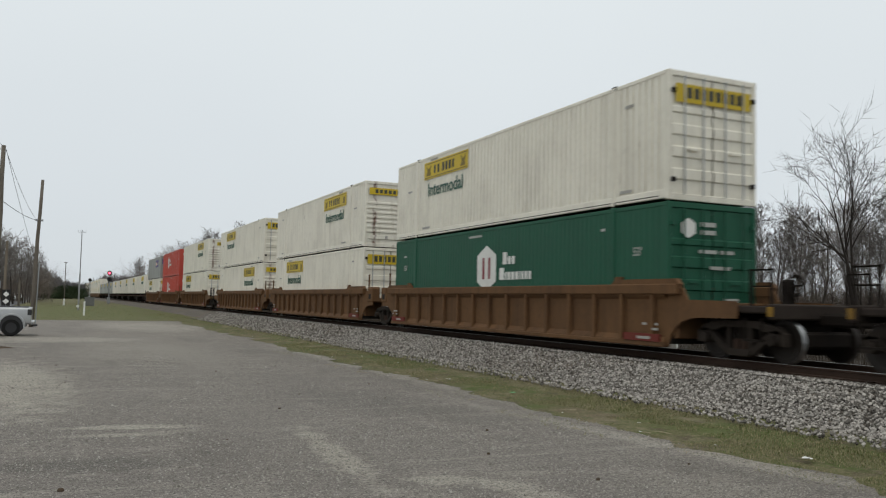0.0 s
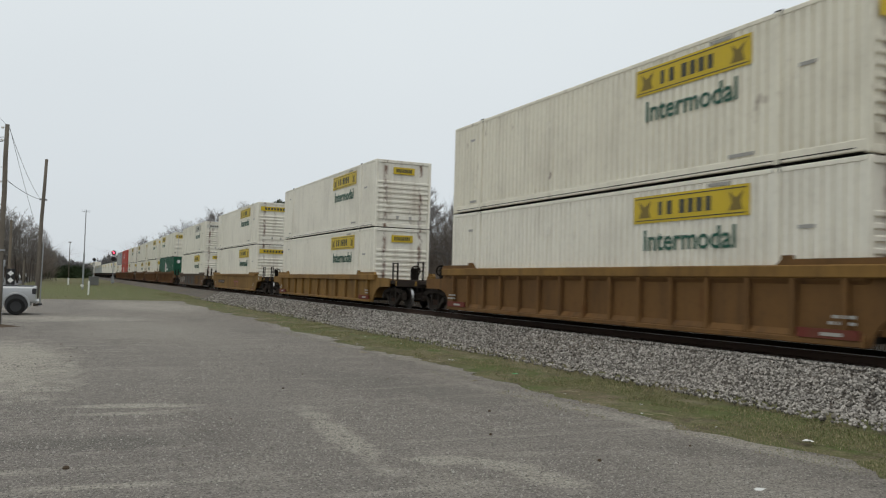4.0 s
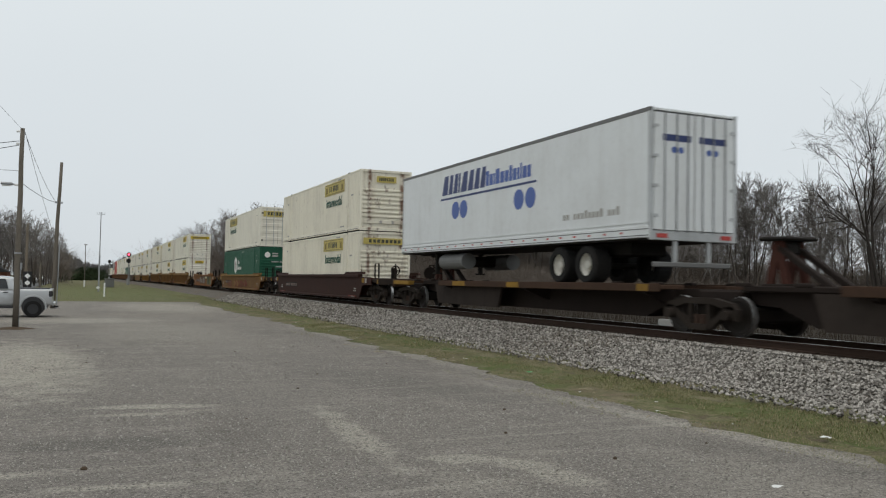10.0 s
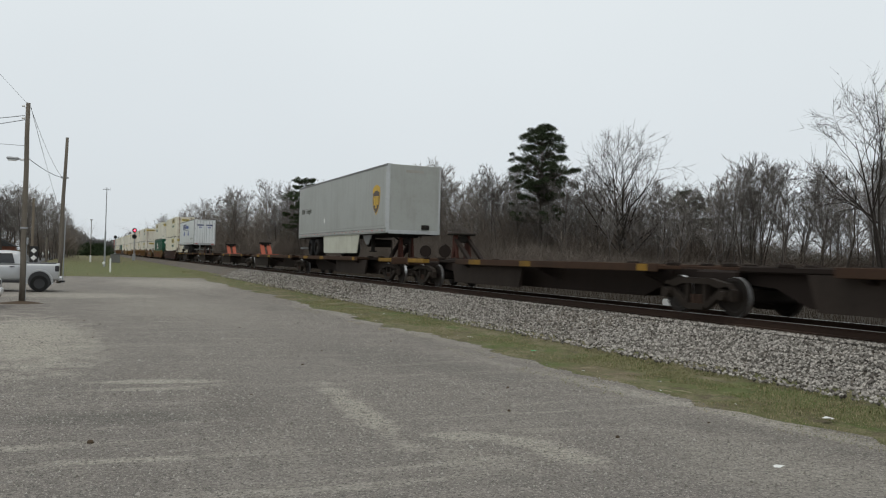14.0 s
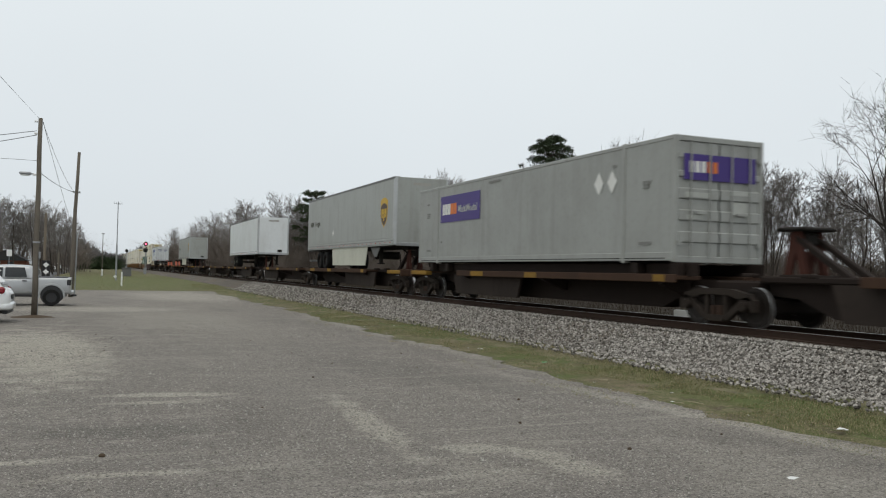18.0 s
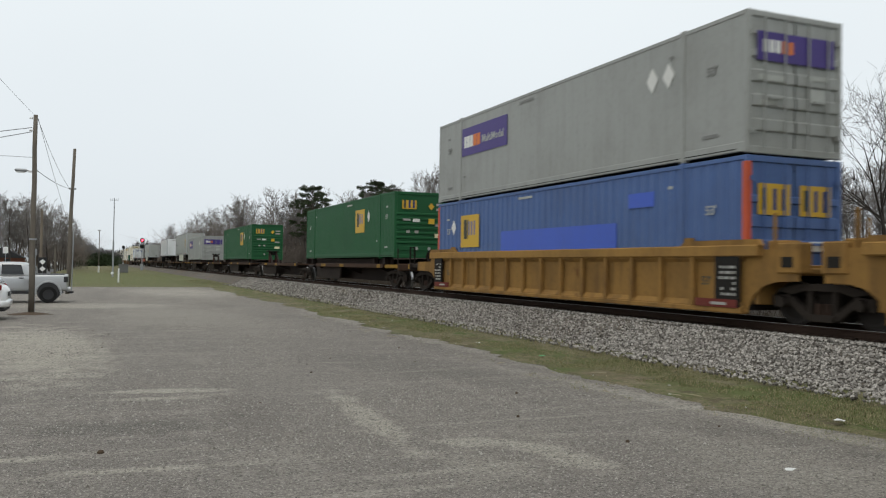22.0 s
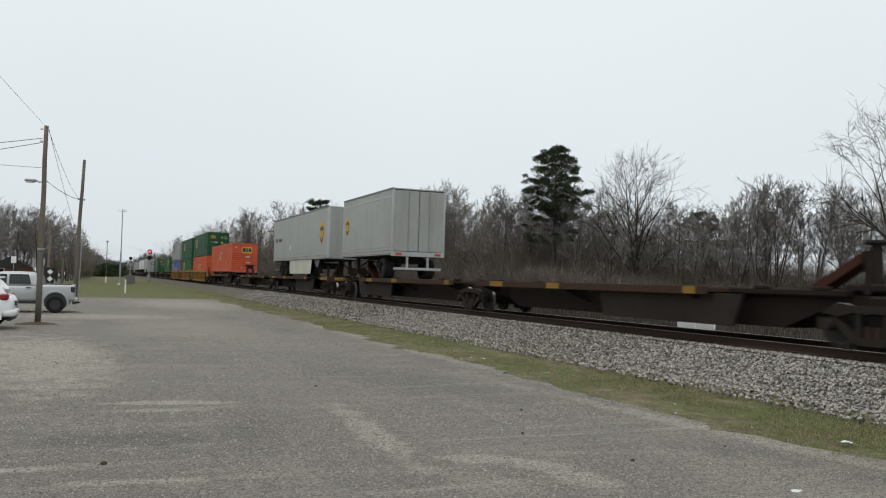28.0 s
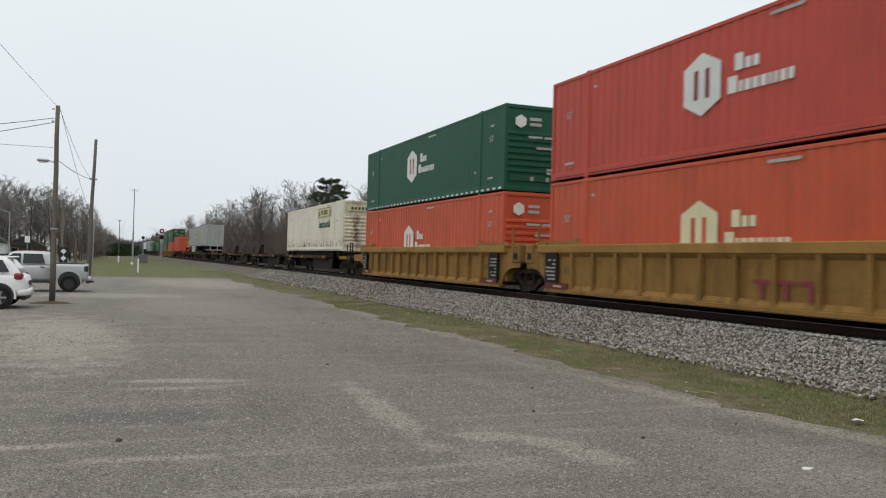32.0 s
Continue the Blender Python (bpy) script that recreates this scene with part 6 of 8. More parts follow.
def stones():
    """Loose ballast stones on the near shoulder."""
    g = Geo()
    r = random.Random(11)
    shapes = []
    for k in range(14):
        vs = []
        for sx, sy, sz in ((1, 0, 0), (-1, 0, 0), (0, 1, 0), (0, -1, 0), (0, 0, 1), (0, 0, -1), (0.6, 0.6, 0.6), (-0.6, -0.6, 0.55)):
            q = r.uniform(0.75, 1.25)
            vs.append((sx * q + r.uniform(-.2, .2), sy * q + r.uniform(-.2, .2), sz * q * 1.0))
        shapes.append(vs)
    fs = [(0, 2, 6), (2, 4, 6), (4, 0, 6), (2, 1, 4), (1, 7, 4), (7, 3, 4), (3, 0, 4), (1, 2, 5), (3, 7, 5), (7, 1, 5), (0, 3, 5), (2, 0, 5)]

    def height(x):
        if x < 10.75:
            return 0.14
        if x < 11.75:
            return 0.16 + (x - 10.75) * 0.5
        return 0.69
    for y0, y1, n in ((3.5, 16, 18000), (16, 34, 15000), (34, 70, 8000)):
        for _ in range(n):
            x = r.uniform(10.45, 12.12) if r.random() < 0.93 else r.uniform(9.7, 10.5)
            y = r.uniform(y0, y1)
            size = r.uniform(0.016, 0.036) * (1.0 if y < 34 else 1.4)
            a = r.uniform(0, 6.28)
            ca, sa = math.cos(a) * size, math.sin(a) * size
            z = height(x) + size * 0.3
            g.add([(x + u * ca - v * sa, y + u * sa + v * ca, z + w * size) for u, v, w in shapes[r.randrange(14)]], fs)
    tagged(solo("ballast_stones", g, M["stone"], "loose grey crushed stones on the ballast shoulder", "ballast", kind="stuff"))


stones()


def pebbles():
    """Loose gravel strewn over the worn asphalt."""
    g = Geo()
    r = random.Random(13)
    for y0, y1, n in ((5.5, 12, 26000), (12, 32, 30000)):
        for _ in range(n):
            y = r.uniform(y0, y1)
            x = r.uniform(-0.16 * y - 1, min(8.0, 1.25 * y))
            if noise.noise((x * 0.5, y * 0.5, 2.0)) + r.uniform(-0.5, 0.5) < -0.1 or r.random() > (32 - y) / 18:
                continue
            q = r.uniform(0.005, 0.013) * (1 + min(y - 5, 20) * 0.04) * (1.8 if r.random() < 0.04 else 1.0)
            a = r.uniform(0, 6.28)
            ring = [(x + q * math.cos(a + k * 2.09) * r.uniform(0.7, 1.3), y + q * math.sin(a + k * 2.09) * r.uniform(0.7, 1.3), -0.001) for k in range(3)]
            g.add(ring + [(x + r.uniform(-0.3, 0.3) * q, y, q * r.uniform(0.7, 1.2))], [(0, 1, 3), (1, 2, 3), (2, 0, 3)])
    solo("loose_gravel", g, M["gravel"], "loose grey and pale gravel on the worn lot", "gravel", kind="stuff")


pebbles()


def grass():
    """Blades and tufts on the verge between the lot and the ballast, and thinner beyond."""
    g = Geo()
    r = random.Random(5)
    for y0, y1, n in ((3, 14, 95000), (14, 34, 60000), (34, 90, 14000)):
        for _ in range(n):
            y = r.uniform(y0, y1)
            x = r.uniform(7.0, 10.75)
            d = noise.noise((x * 0.9, y * 0.55, 3.0)) + 0.6 * noise.noise((x * 3, y * 2.4, 8.0))
            edge = min(1.0, (x - 7.75 - 0.45 * noise.noise((y * 0.5, 2.0, 6.0)) - 0.3 * noise.noise((y * 1.7, 2.0, 9.0))) / 0.9)
            if d < -0.2 or r.random() > max(edge, 0.10 if d > 0.25 else 0.0):
                continue
            z = max(0.0, (x - 8.2) * 0.055)
            h = r.uniform(0.012, 0.036) * (1.3 if d > 0.3 else 0.9) * (1 + max(0, y - 30) * 0.01)
            w = h * 0.07 + 0.0026 * (1 + max(0, y - 14) * 0.05)
            a = r.uniform(0, 6.28)
            k = r.uniform(0.2, 0.8)
            lx, ly = math.cos(a) * h * k, math.sin(a) * h * k
            g.add([(x - w * math.sin(a), y + w * math.cos(a), z), (x + w * math.sin(a), y - w * math.cos(a), z), (x + lx, y + ly, z + h)], [(0, 1, 2)])
    solo("verge_grass", g, M["blade"], "short patchy green and straw-coloured grass on the verge", "grass", kind="stuff")
    g = Geo()
    for _ in range(5000):
        y = r.uniform(66, 190)
        x = r.uniform(-5.5, 11)
        h = r.uniform(0.02, 0.05)
        a = r.uniform(0, 6.28)
        w = 0.022
        g.add([(x - w * math.sin(a), y + w * math.cos(a), -0.03), (x + w * math.sin(a), y - w * math.cos(a), -0.03), (x + math.cos(a) * h * .5, y + math.sin(a) * h * .5, h)], [(0, 1, 2)])
    solo("field_grass", g, M["blade"], "green and straw-coloured grass field beyond the lot", "grass", kind="stuff")


grass()


def weeds():
    """Dead brown weeds between the track and the wood."""
    g = Geo()
    r = random.Random(15)
    for _ in range(13000):
        y = r.uniform(4, 110)
        x = r.uniform(18.6, 40)
        h = r.uniform(0.25, 0.9)
        a = r.uniform(0, 6.28)
        q = 0.012
        tip = (x + r.gauss(0, 0.15), y + r.gauss(0, 0.15), 0.05 + h)
        g.add([(x + q * math.cos(a + k * 2.09), y + q * math.sin(a + k * 2.09), 0.0) for k in range(3)] + [tip], [(0, 1, 3), (1, 2, 3), (2, 0, 3)])
    solo("dry_weeds", g, M["dead_weed"], "dead brown weeds between the track and the wood", "weeds", kind="stuff")


weeds()

# ---- trees ----


def limb(g, p, d, length, r0, r, depth, fan, bend, rise):
    """A tapering branch of a few bent pieces, with side branches of its own."""
    pieces = (1, 2, 4)[min(depth, 2)]
    pts = [Vector(p)]
    way = Vector(d).normalized()
    for i in range(pieces):
        way = (way + Vector((r.gauss(0, bend), r.gauss(0, bend), r.gauss(0, bend) + rise))).normalized()
        pts.append(pts[-1] + way * (length / pieces))
    if depth >= 2:
        g.loft(pts, [max(0.014, r0 * (1 - i / pieces * 0.85)) for i in range(pieces + 1)], 5)
    else:
        a = max(r0, 0.021)
        side = way.orthogonal().normalized() * a
        turn = Matrix.Rotation(2.0944, 3, way)
        ring = [side, turn @ side, turn @ (turn @ side)]
        n = len(g.v)
        g.v += [tuple(pts[0] + q) for q in ring]
        if pieces == 2:
            g.v += [tuple(pts[1] + q * 0.7) for q in ring]
            g.f += [(n + i, n + (i + 1) % 3, n + 3 + (i + 1) % 3, n + 3 + i) for i in range(3)]
            n += 3
        g.v.append(tuple(pts[-1]))
        g.f += [(n + i, n + (i + 1) % 3, n + 3) for i in range(3)]
    if depth <= 0:
        return
    for j in range(fan[depth - 1]):
        t = r.uniform(0.25, 1.0)
        i = min(pieces - 1, int(t * pieces))
        q = pts[i].lerp(pts[i + 1], t * pieces - i)
        side = (pts[i + 1] - pts[i]).normalized()
        out = side.orthogonal().normalized()
        out.rotate(Matrix.Rotation(r.uniform(0, 6.283), 3, side))
        ang = r.uniform(0.4, 0.9)
        limb(g, q, side * math.cos(ang) + out * math.sin(ang), length * r.uniform(0.36, 0.6), r0 * (1 - 0.8 * t) * 0.6, r, depth - 1, fan, bend * 1.15, rise)


def bare_tree_meshes(seed, height, reach, stems=1, low=0.28, bark="bark", twig="twig", fan=(6, 7), girth=1.0, limbs=15, up=0.8, bend=0.13, shift=0.0):
    """A leafless tree: stems, then limbs that climb more steeply towards the top."""
    r = random.Random(seed)
    trunk, crown = Geo(), Geo()
    trunk.smooth = True
    for s in range(stems):
        lean = Vector((r.gauss(0, 0.07) + shift, r.gauss(0, 0.07), 1)).normalized()
        p = Vector((r.gauss(0, 0.3) if stems > 1 else 0, r.gauss(0, 0.3) if stems > 1 else 0, -0.1))
        r0 = height * 0.012 * girth / math.sqrt(stems)
        n = 8
        pts = [p]
        for i in range(n):
            lean = (lean + Vector((r.gauss(0, 0.07), r.gauss(0, 0.07), 0.06))).normalized()
            pts.append(pts[-1] + lean * (height * 0.84 / n))
        trunk.loft(pts, [r0 * (1.25 if i == 0 else 1 - i / n * 0.88) for i in range(n + 1)], 7)
        count = max(5, int(limbs / math.sqrt(stems)))
        for j in range(count):
            t = low + (1 - low) * (j + r.random()) / count
            i = min(n - 1, int(t * n))
            q = pts[i].lerp(pts[i + 1], t * n - i)
            a = j * 2.4 + r.uniform(-0.6, 0.6)
            limb(crown, q, (math.cos(a), math.sin(a), up * r.uniform(0.7, 1.3) + 0.6 * t), reach * height * r.uniform(0.26, 0.42) * (1.2 - 0.6 * t), r0 * (1 - 0.8 * t) * 0.6, r, 2, fan, bend, 0.06)
    k = height / max(v[2] for v in crown.v)
    for g in (trunk, crown):
        g.v = [(x * k, y * k, z * k) for x, y, z in g.v]
    return trunk.mesh("trunk", M[bark]), crown.mesh("crown", M[twig])


def pine_meshes(seed, height, base, width, clumps=120, lone=0):
    """A pine: bare trunk, then rounded clumps of needles inside an egg-shaped crown."""
    r = random.Random(seed)
    trunk, crown = Geo(), Geo()
    trunk.smooth = True
    r0 = height * 0.012
    trunk.loft([(0, 0, -0.1), (0.1, 0.1, height * 0.3), (0.15, 0, height * 0.6), (0.05, 0.1, height * 0.95)], [r0 * 1.2, r0, r0 * 0.75, r0 * 0.15], 8)
    z0, z1 = height * base, height * 0.985
    for j in range(clumps + lone):
        if j < clumps:
            # boughs of some nine clumps each, widest in the lower half, with gaps between
            b, k = divmod(j, 9)
            br = random.Random(seed * 101 + b)
            t = min(1.0, (b + br.random()) * 9 / clumps)
            wide = width * math.sqrt(max(0.06, 1 - (2 * t - 0.8) ** 2 / 1.5)) * br.uniform(0.72, 1.08)
            a = b * 2.4 + br.uniform(-0.5, 0.5) + r.gauss(0, 0.42)
            q = wide * math.sqrt((0.3 + k + r.random() * 0.7) / 9)
            z = z0 + (z1 - z0) * t + q * br.uniform(-0.08, 0.22) + r.gauss(0, 0.18)
        else:
            t, z = 0.0, z0 * r.uniform(0.72, 0.98)
            a, q = r.uniform(0, 6.283), width * r.uniform(0.4, 0.95)
        c = Vector((q * math.cos(a), q * math.sin(a), min(z, height)))
        foot = Vector((0.1, 0.05, max(z0 * 0.7, z - q * r.uniform(0.25, 0.7))))
        trunk.tube(foot, c, 0.05, 0.02, 4, caps=False)
        size = r.uniform(0.32, 0.68) * height / 18
        for m in range(120):
            d = Vector((r.gauss(0, 1), r.gauss(0, 1), r.gauss(0.15, 0.75))).normalized()
            b = c + Vector((d.x, d.y, d.z * 0.6)) * size * r.uniform(0.2, 0.95)
            d = (d + Vector((r.gauss(0, 0.4), r.gauss(0, 0.4), 0.4 + r.gauss(0, 0.3)))).normalized()
            o = d.orthogonal().normalized()
            o.rotate(Matrix.Rotation(r.uniform(0, 6.28), 3, d))
            o *= 0.042
            e = b + d * r.uniform(0.18, 0.34)
            crown.add([tuple(b - o), tuple(b + o), tuple(e)], [(0, 1, 2)])
    return trunk.mesh("trunk", M["bark"]), crown.mesh("crown", M["needle"])


def thicket_mesh(seed, height, width, count, fan):
    """Leafless saplings and brush: many thin upright stems that fork."""
    r = random.Random(seed)
    g = Geo()
    for _ in range(count):
        a, q = r.uniform(0, 6.28), width * math.sqrt(r.random())
        limb(g, (q * math.cos(a), q * math.sin(a), -0.05), (r.gauss(0, 0.2), r.gauss(0, 0.2), 1), height * r.uniform(0.35, 1.0), 0.03, r, 1, (fan,), 0.16, 0.05)
    return g.mesh("stems", M["brush"])


def plant(name, meshes, x, y, label, category, scale=1.0, turn=0.0, z=0.0, group=""):
    ob = thing(name, label, category, group, at=Matrix.LocRotScale((x, y, z), Euler((0, 0, turn)), (scale,) * 3))
    for n, me in zip(("trunk", "crown"), meshes):
        part(n, me, None, ob)
    return ob


WOOD = [bare_tree_meshes(20 + i, 14.0, 0.82, 1 + i % 3, 0.30, "bark", "twig", (7, 8), 1.1, 17, 0.9) for i in range(6)]
SLIM = [bare_tree_meshes(40 + i, 14.0, 0.75, 1 + i % 2, 0.35, "pale_bark", "twig", (7, 7), 0.95, 16, 1.2) for i in range(4)]
SAPLING = [thicket_mesh(80 + i, 9.0, 3.6, 70, 12) for i in range(4)]
BUSH = [thicket_mesh(90 + i, 3.6, 2.6, 90, 9) for i in range(3)]


def polar(az, dist):
    a = radians(az)
    return dist * math.sin(a), dist * math.cos(a)


def profile(rows, az):
    """Straight-line reading of rows (azimuth, value, ...)."""
    for a, b in zip(rows, rows[1:]):
        if a[0] <= az <= b[0]:
            t = (az - a[0]) / (b[0] - a[0])
            return tuple(p + (q - p) * t for p, q in zip(a[1:], b[1:]))
    return rows[-1][1:] if az > rows[-1][0] else rows[0][1:]


def landmark_trees():
    def pine(az, d, meshes, label, name="pine_tree"):
        x, y = polar(az, d)
        plant(name, meshes, x, y, label, "tree")
    pine(29.9, 110, pine_meshes(3, 20.0, 0.50, 4.5, 290, 22), "tall dark green pine standing out of bare woods")
    pine(13.8, 165, pine_meshes(4, 17.2, 0.40, 4.9, 270), "dark green pine with a full rounded crown")
    pine(18.2, 150, pine_meshes(5, 16.7, 0.66, 5.2, 200, 8), "flat-topped dark pine among bare trees")
    pine(39.6, 128, pine_meshes(6, 13.2, 0.40, 4.6, 190), "low dark evergreen among bare trees", "evergreen_tree")
    x, y = polar(35.6, 104)
    plant("bare_tree", bare_tree_meshes(101, 20.2, 1.2, 2, 0.16, "dark_bark", "dark_bark", (7, 7), 1.9, 22, 1.1, 0.10, 0.0), x, y, "wide leafless tree with fine upright twigs", "tree", turn=-0.6)
    x, y = polar(51.3, 80)
    plant("bare_tree", bare_tree_meshes(107, 21.3, 1.55, 3, 0.42, "dark_bark", "dark_bark", (7, 8), 1.8, 12, 0.95, 0.17), x, y, "big leafless tree with spreading crooked limbs", "tree", turn=2.0)
    x, y = polar(8.5, 236)
    plant("bare_tree", bare_tree_meshes(106, 20.5, 1.2, 1, 0.3, "bark", "twig", (6, 7)), x, y, "leafless tree rising over the far woods", "tree")


landmark_trees()
# azimuth, distance of the wood's edge, elevation of its tree tops
WOOD_EDGE = [(4.4, 340, 2.3), (6.5, 270, 3.3), (9, 225, 4.3), (12, 185, 4.9), (15.5, 155, 5.0), (18, 142, 5.4), (20, 135, 6.3), (23, 125, 6.8), (26, 117, 6.2), (30, 108, 6.5), (33, 104, 6.3), (37, 99, 5.6), (42, 95, 6.6), (45.5, 93, 7.2), (48, 91, 6.4), (54, 88, 7.4), (62, 86, 8.2), (75, 85, 8.6)]
ROAD_WOODS = [(-16, 4.5), (-5.9, 4.3), (-4.9, 3.8), (-2.2, 3.7), (-1.35, 2.7), (-0.55, 1.7), (0.34, 1.1), (1.1, 0.85), (1.7, 0.95), (2.5, 1.6), (5.0, 1.75)]


def woods():
    """The leafless wood beyond the track, nearer trees one by one."""
    r = random.Random(31)
    for back, n in ((0, 54), (8, 48), (20, 30)):
        for i in range(n):
            az = 4.6 + (64 - 4.6) * (i + r.random()) / n
            d, el = profile(WOOD_EDGE, az)
            d += back + r.uniform(-4, 4)
            h = (1.9 + d * math.tan(radians(el))) * r.choice((0.8, 0.92, 1.0, 1.08))
            x, y = polar(az, d)
            pool = SLIM if r.random() < 0.45 else WOOD
            plant("bare_tree", pool[r.randrange(len(pool))], x, y, "leafless grey-brown tree of the wood beyond the track", "tree", h / 14.0, r.uniform(0, 6.28), group="trees of the wood")

    def thickets(name, meshes, n, near, far, tall, label):
        for i in range(n):
            az = 4.4 + 60 * (i + r.random()) / n
            d, el = profile(WOOD_EDGE, az)
            d += r.uniform(near, far)
            x, y = polar(az, d)
            h = tall * d * math.tan(radians(el)) / 11 * r.uniform(0.8, 1.2) * (1.0 if az < 38 else 0.72 if az < 43 else 0.5)
            ob = new(name, meshes[r.randrange(len(meshes))])
            wide = r.uniform(1.0, 1.4) * (1 + max(0, d - 150) * 0.006)
            ob.matrix_basis = Matrix.LocRotScale((x, y, 0), Euler((0, 0, r.uniform(0, 6.28))), (wide, wide, h))
            tagged(ob, label, "bush", name + "s of the wood")
    thickets("sapling_clump", SAPLING, 112, 2, 30, 0.86, "dense leafless brown saplings between the trees")
    thickets("thicket", BUSH, 96, -9, 4, 1.0, "low leafless brown thicket at the wood's edge")
    # woods on the other side of the road
    for i in range(62):
        az = -13 + 12.6 * (i + r.random()) / 62
        d = 150 + r.uniform(-18, 46) + max(0.0, az + 3) * 40
        h = (1.9 + d * math.tan(radians(profile(ROAD_WOODS, az)[0]))) * r.uniform(0.82, 1.14)
        x, y = polar(az, d)
        plant("bare_tree", WOOD[r.randrange(6)], x, y, "leafless tree beside the road", "tree", h / 14.0, r.uniform(0, 6.28), group="trees along the road")
    for i in range(6):
        az = -13 + 12.8 * (i + r.random()) / 6
        d = 165 + r.uniform(-10, 30) + max(0.0, az + 3) * 40
        x, y = polar(az, d)
        h = (1.9 + d * math.tan(radians(profile(ROAD_WOODS, az)[0]))) * 0.62 / 9.0
        ob = new("sapling_clump", SAPLING[r.randrange(4)])
        ob.matrix_basis = Matrix.LocRotScale((x, y, 0), Euler((0, 0, r.uniform(0, 6.28))), (1.7, 1.7, h * r.uniform(0.8, 1.1)))
        tagged(ob, "dense leafless brown saplings beside the road", "bush", "saplings along the road")
    # the far end of the valley, closed by hazy woods
    g = Geo()
    for i in range(15000):
        az = -3.5 + 9.5 * r.random()
        d = r.uniform(400, 560)
        el = profile(ROAD_WOODS, az)[0] if az > -0.9 else 1.7
        top = (1.9 + d * math.tan(radians(el))) * (0.80 + 0.25 * noise.noise((az * 2.2, d * 0.02, 1.0)) + 0.14 * noise.noise((az * 9, 0, 5.0)))
        x, y = polar(az, d)
        z = top * math.sqrt(r.random()) * 0.86
        lean = Vector((r.gauss(0, 0.4), r.gauss(0, 0.4), 1.0)).normalized()
        limb(g, (x, y, z), lean, r.uniform(0.9, 2.2), 0.10, r, 0, (), 0.15, 0.05)
        if i % 12 == 0:
            limb(g, (x, y, 0), (0, 0, 1), top * 0.8, 0.16, r, 0, (), 0.05, 0.05)
    solo("far_woods", g, M["far_twig"], "hazy leafless woods closing the far end of the line", "woods", kind="stuff")
    g = Geo()
    for i in range(46):
        az = -0.9 + 1.9 * r.random() if i < 26 else r.uniform(1.9, 3.7)
        x, y = polar(az, r.uniform(330, 380) if i < 26 else r.uniform(400, 460))
        w = r.uniform(2.5, 4.5) if i < 26 else r.uniform(4.5, 7.5)
        for m in range(260):
            d = Vector((r.gauss(0, 1), r.gauss(0, 1), abs(r.gauss(0, 0.9)))).normalized()
            c = Vector((x, y, 0.2)) + Vector((d.x * w, d.y * w, d.z * w * 1.15)) * r.uniform(0.5, 1.0)
            o = Vector((r.gauss(0, 1), r.gauss(0, 1), r.gauss(0, 1))).normalized() * 0.4
            g.add([tuple(c - o), tuple(c + d.orthogonal() * 0.35), tuple(c + o + d * 0.5)], [(0, 1, 2)])
    solo("far_evergreens", g, M["evergreen"], "dark evergreen bushes beside the far road", "bush", kind="stuff")


woods()

# ---- poles, wires, signals ----


def wire(name, a, b, sag, r, label, category="cable"):
    a, b = Vector(a), Vector(b)
    g = Geo()
    pts = [a.lerp(b, i / 14) - Vector((0, 0, sag * 4 * (i / 14) * (1 - i / 14))) for i in range(15)]
    g.loft(pts, [r] * 15, 5)
    return solo(name, g, M["wire"], label, category)


def pole_one():
    x, y = -2.0, 32.4
    top = 1.9 + math.hypot(x, y) * math.tan(radians(8.93))
    p = thing("utility_pole", "weathered wooden utility pole standing in the lot", "utility pole", "utility poles", at=pose(x, y, 0))
    g = Geo()
    g.smooth = True
    g.loft([(0.012 * math.sin(i * 2.1), 0, top * i / 6 - 0.05 * (i == 0)) for i in range(7)], [0.10 - 0.005 * i for i in range(7)], 12)
    part("shaft", g, M["pole"], p)
    lamp = part("street_light", Geo().tube((-0.05, 0, top - 2.0), (-0.25, 0, top - 1.97), 0.022, n=6), M["steel"], p, "grey cobra-head street light on a short arm")
    part("lamp_head", Geo().box(-0.62, -0.22, -0.1, 0.1, top - 2.02, top - 1.92, 0.04), M["steel"], lamp)
    part("lamp_lens", Geo().box(-0.58, -0.3, -0.07, 0.07, top - 2.05, top - 2.02, 0.01), M["white_post"], lamp)
    for z in (top - 0.12, top - 0.55, top - 2.0):
        part("insulator", Geo().tube((-0.19, 0, z), (-0.09, 0, z), 0.035, n=8), M["white_post"], p)
    part("meter_box", Geo().box(0.08, 0.15, -0.06, 0.06, 2.05, 2.3, 0.02), M["steel"], p)
    part("conduit", Geo().tube((0.108, 0.0, 0.0), (0.10, 0.0, 2.1), 0.012, n=6), M["steel"], p)
    part("band", Geo().tube((0, 0, 2.6), (0, 0, 2.66), 0.125, n=12), M["steel"], p)
    # raised soil round its foot
    g = Geo()
    r = random.Random(3)
    ring = [(0.75 * r.uniform(0.6, 1.2) * math.cos(a * 0.45), 0.8 * r.uniform(0.6, 1.2) * math.sin(a * 0.45), 0.004) for a in range(14)]
    g.add([(0, 0, 0.09)] + ring, [(0, i + 1, (i + 1) % 14 + 1) for i in range(14)])
    solo("soil_patch", g, M["brown_stone"], "small mound of dark soil at a pole's foot", "soil", kind="structure", at=pose(x, y, 0))
    return Vector((x, y, top))


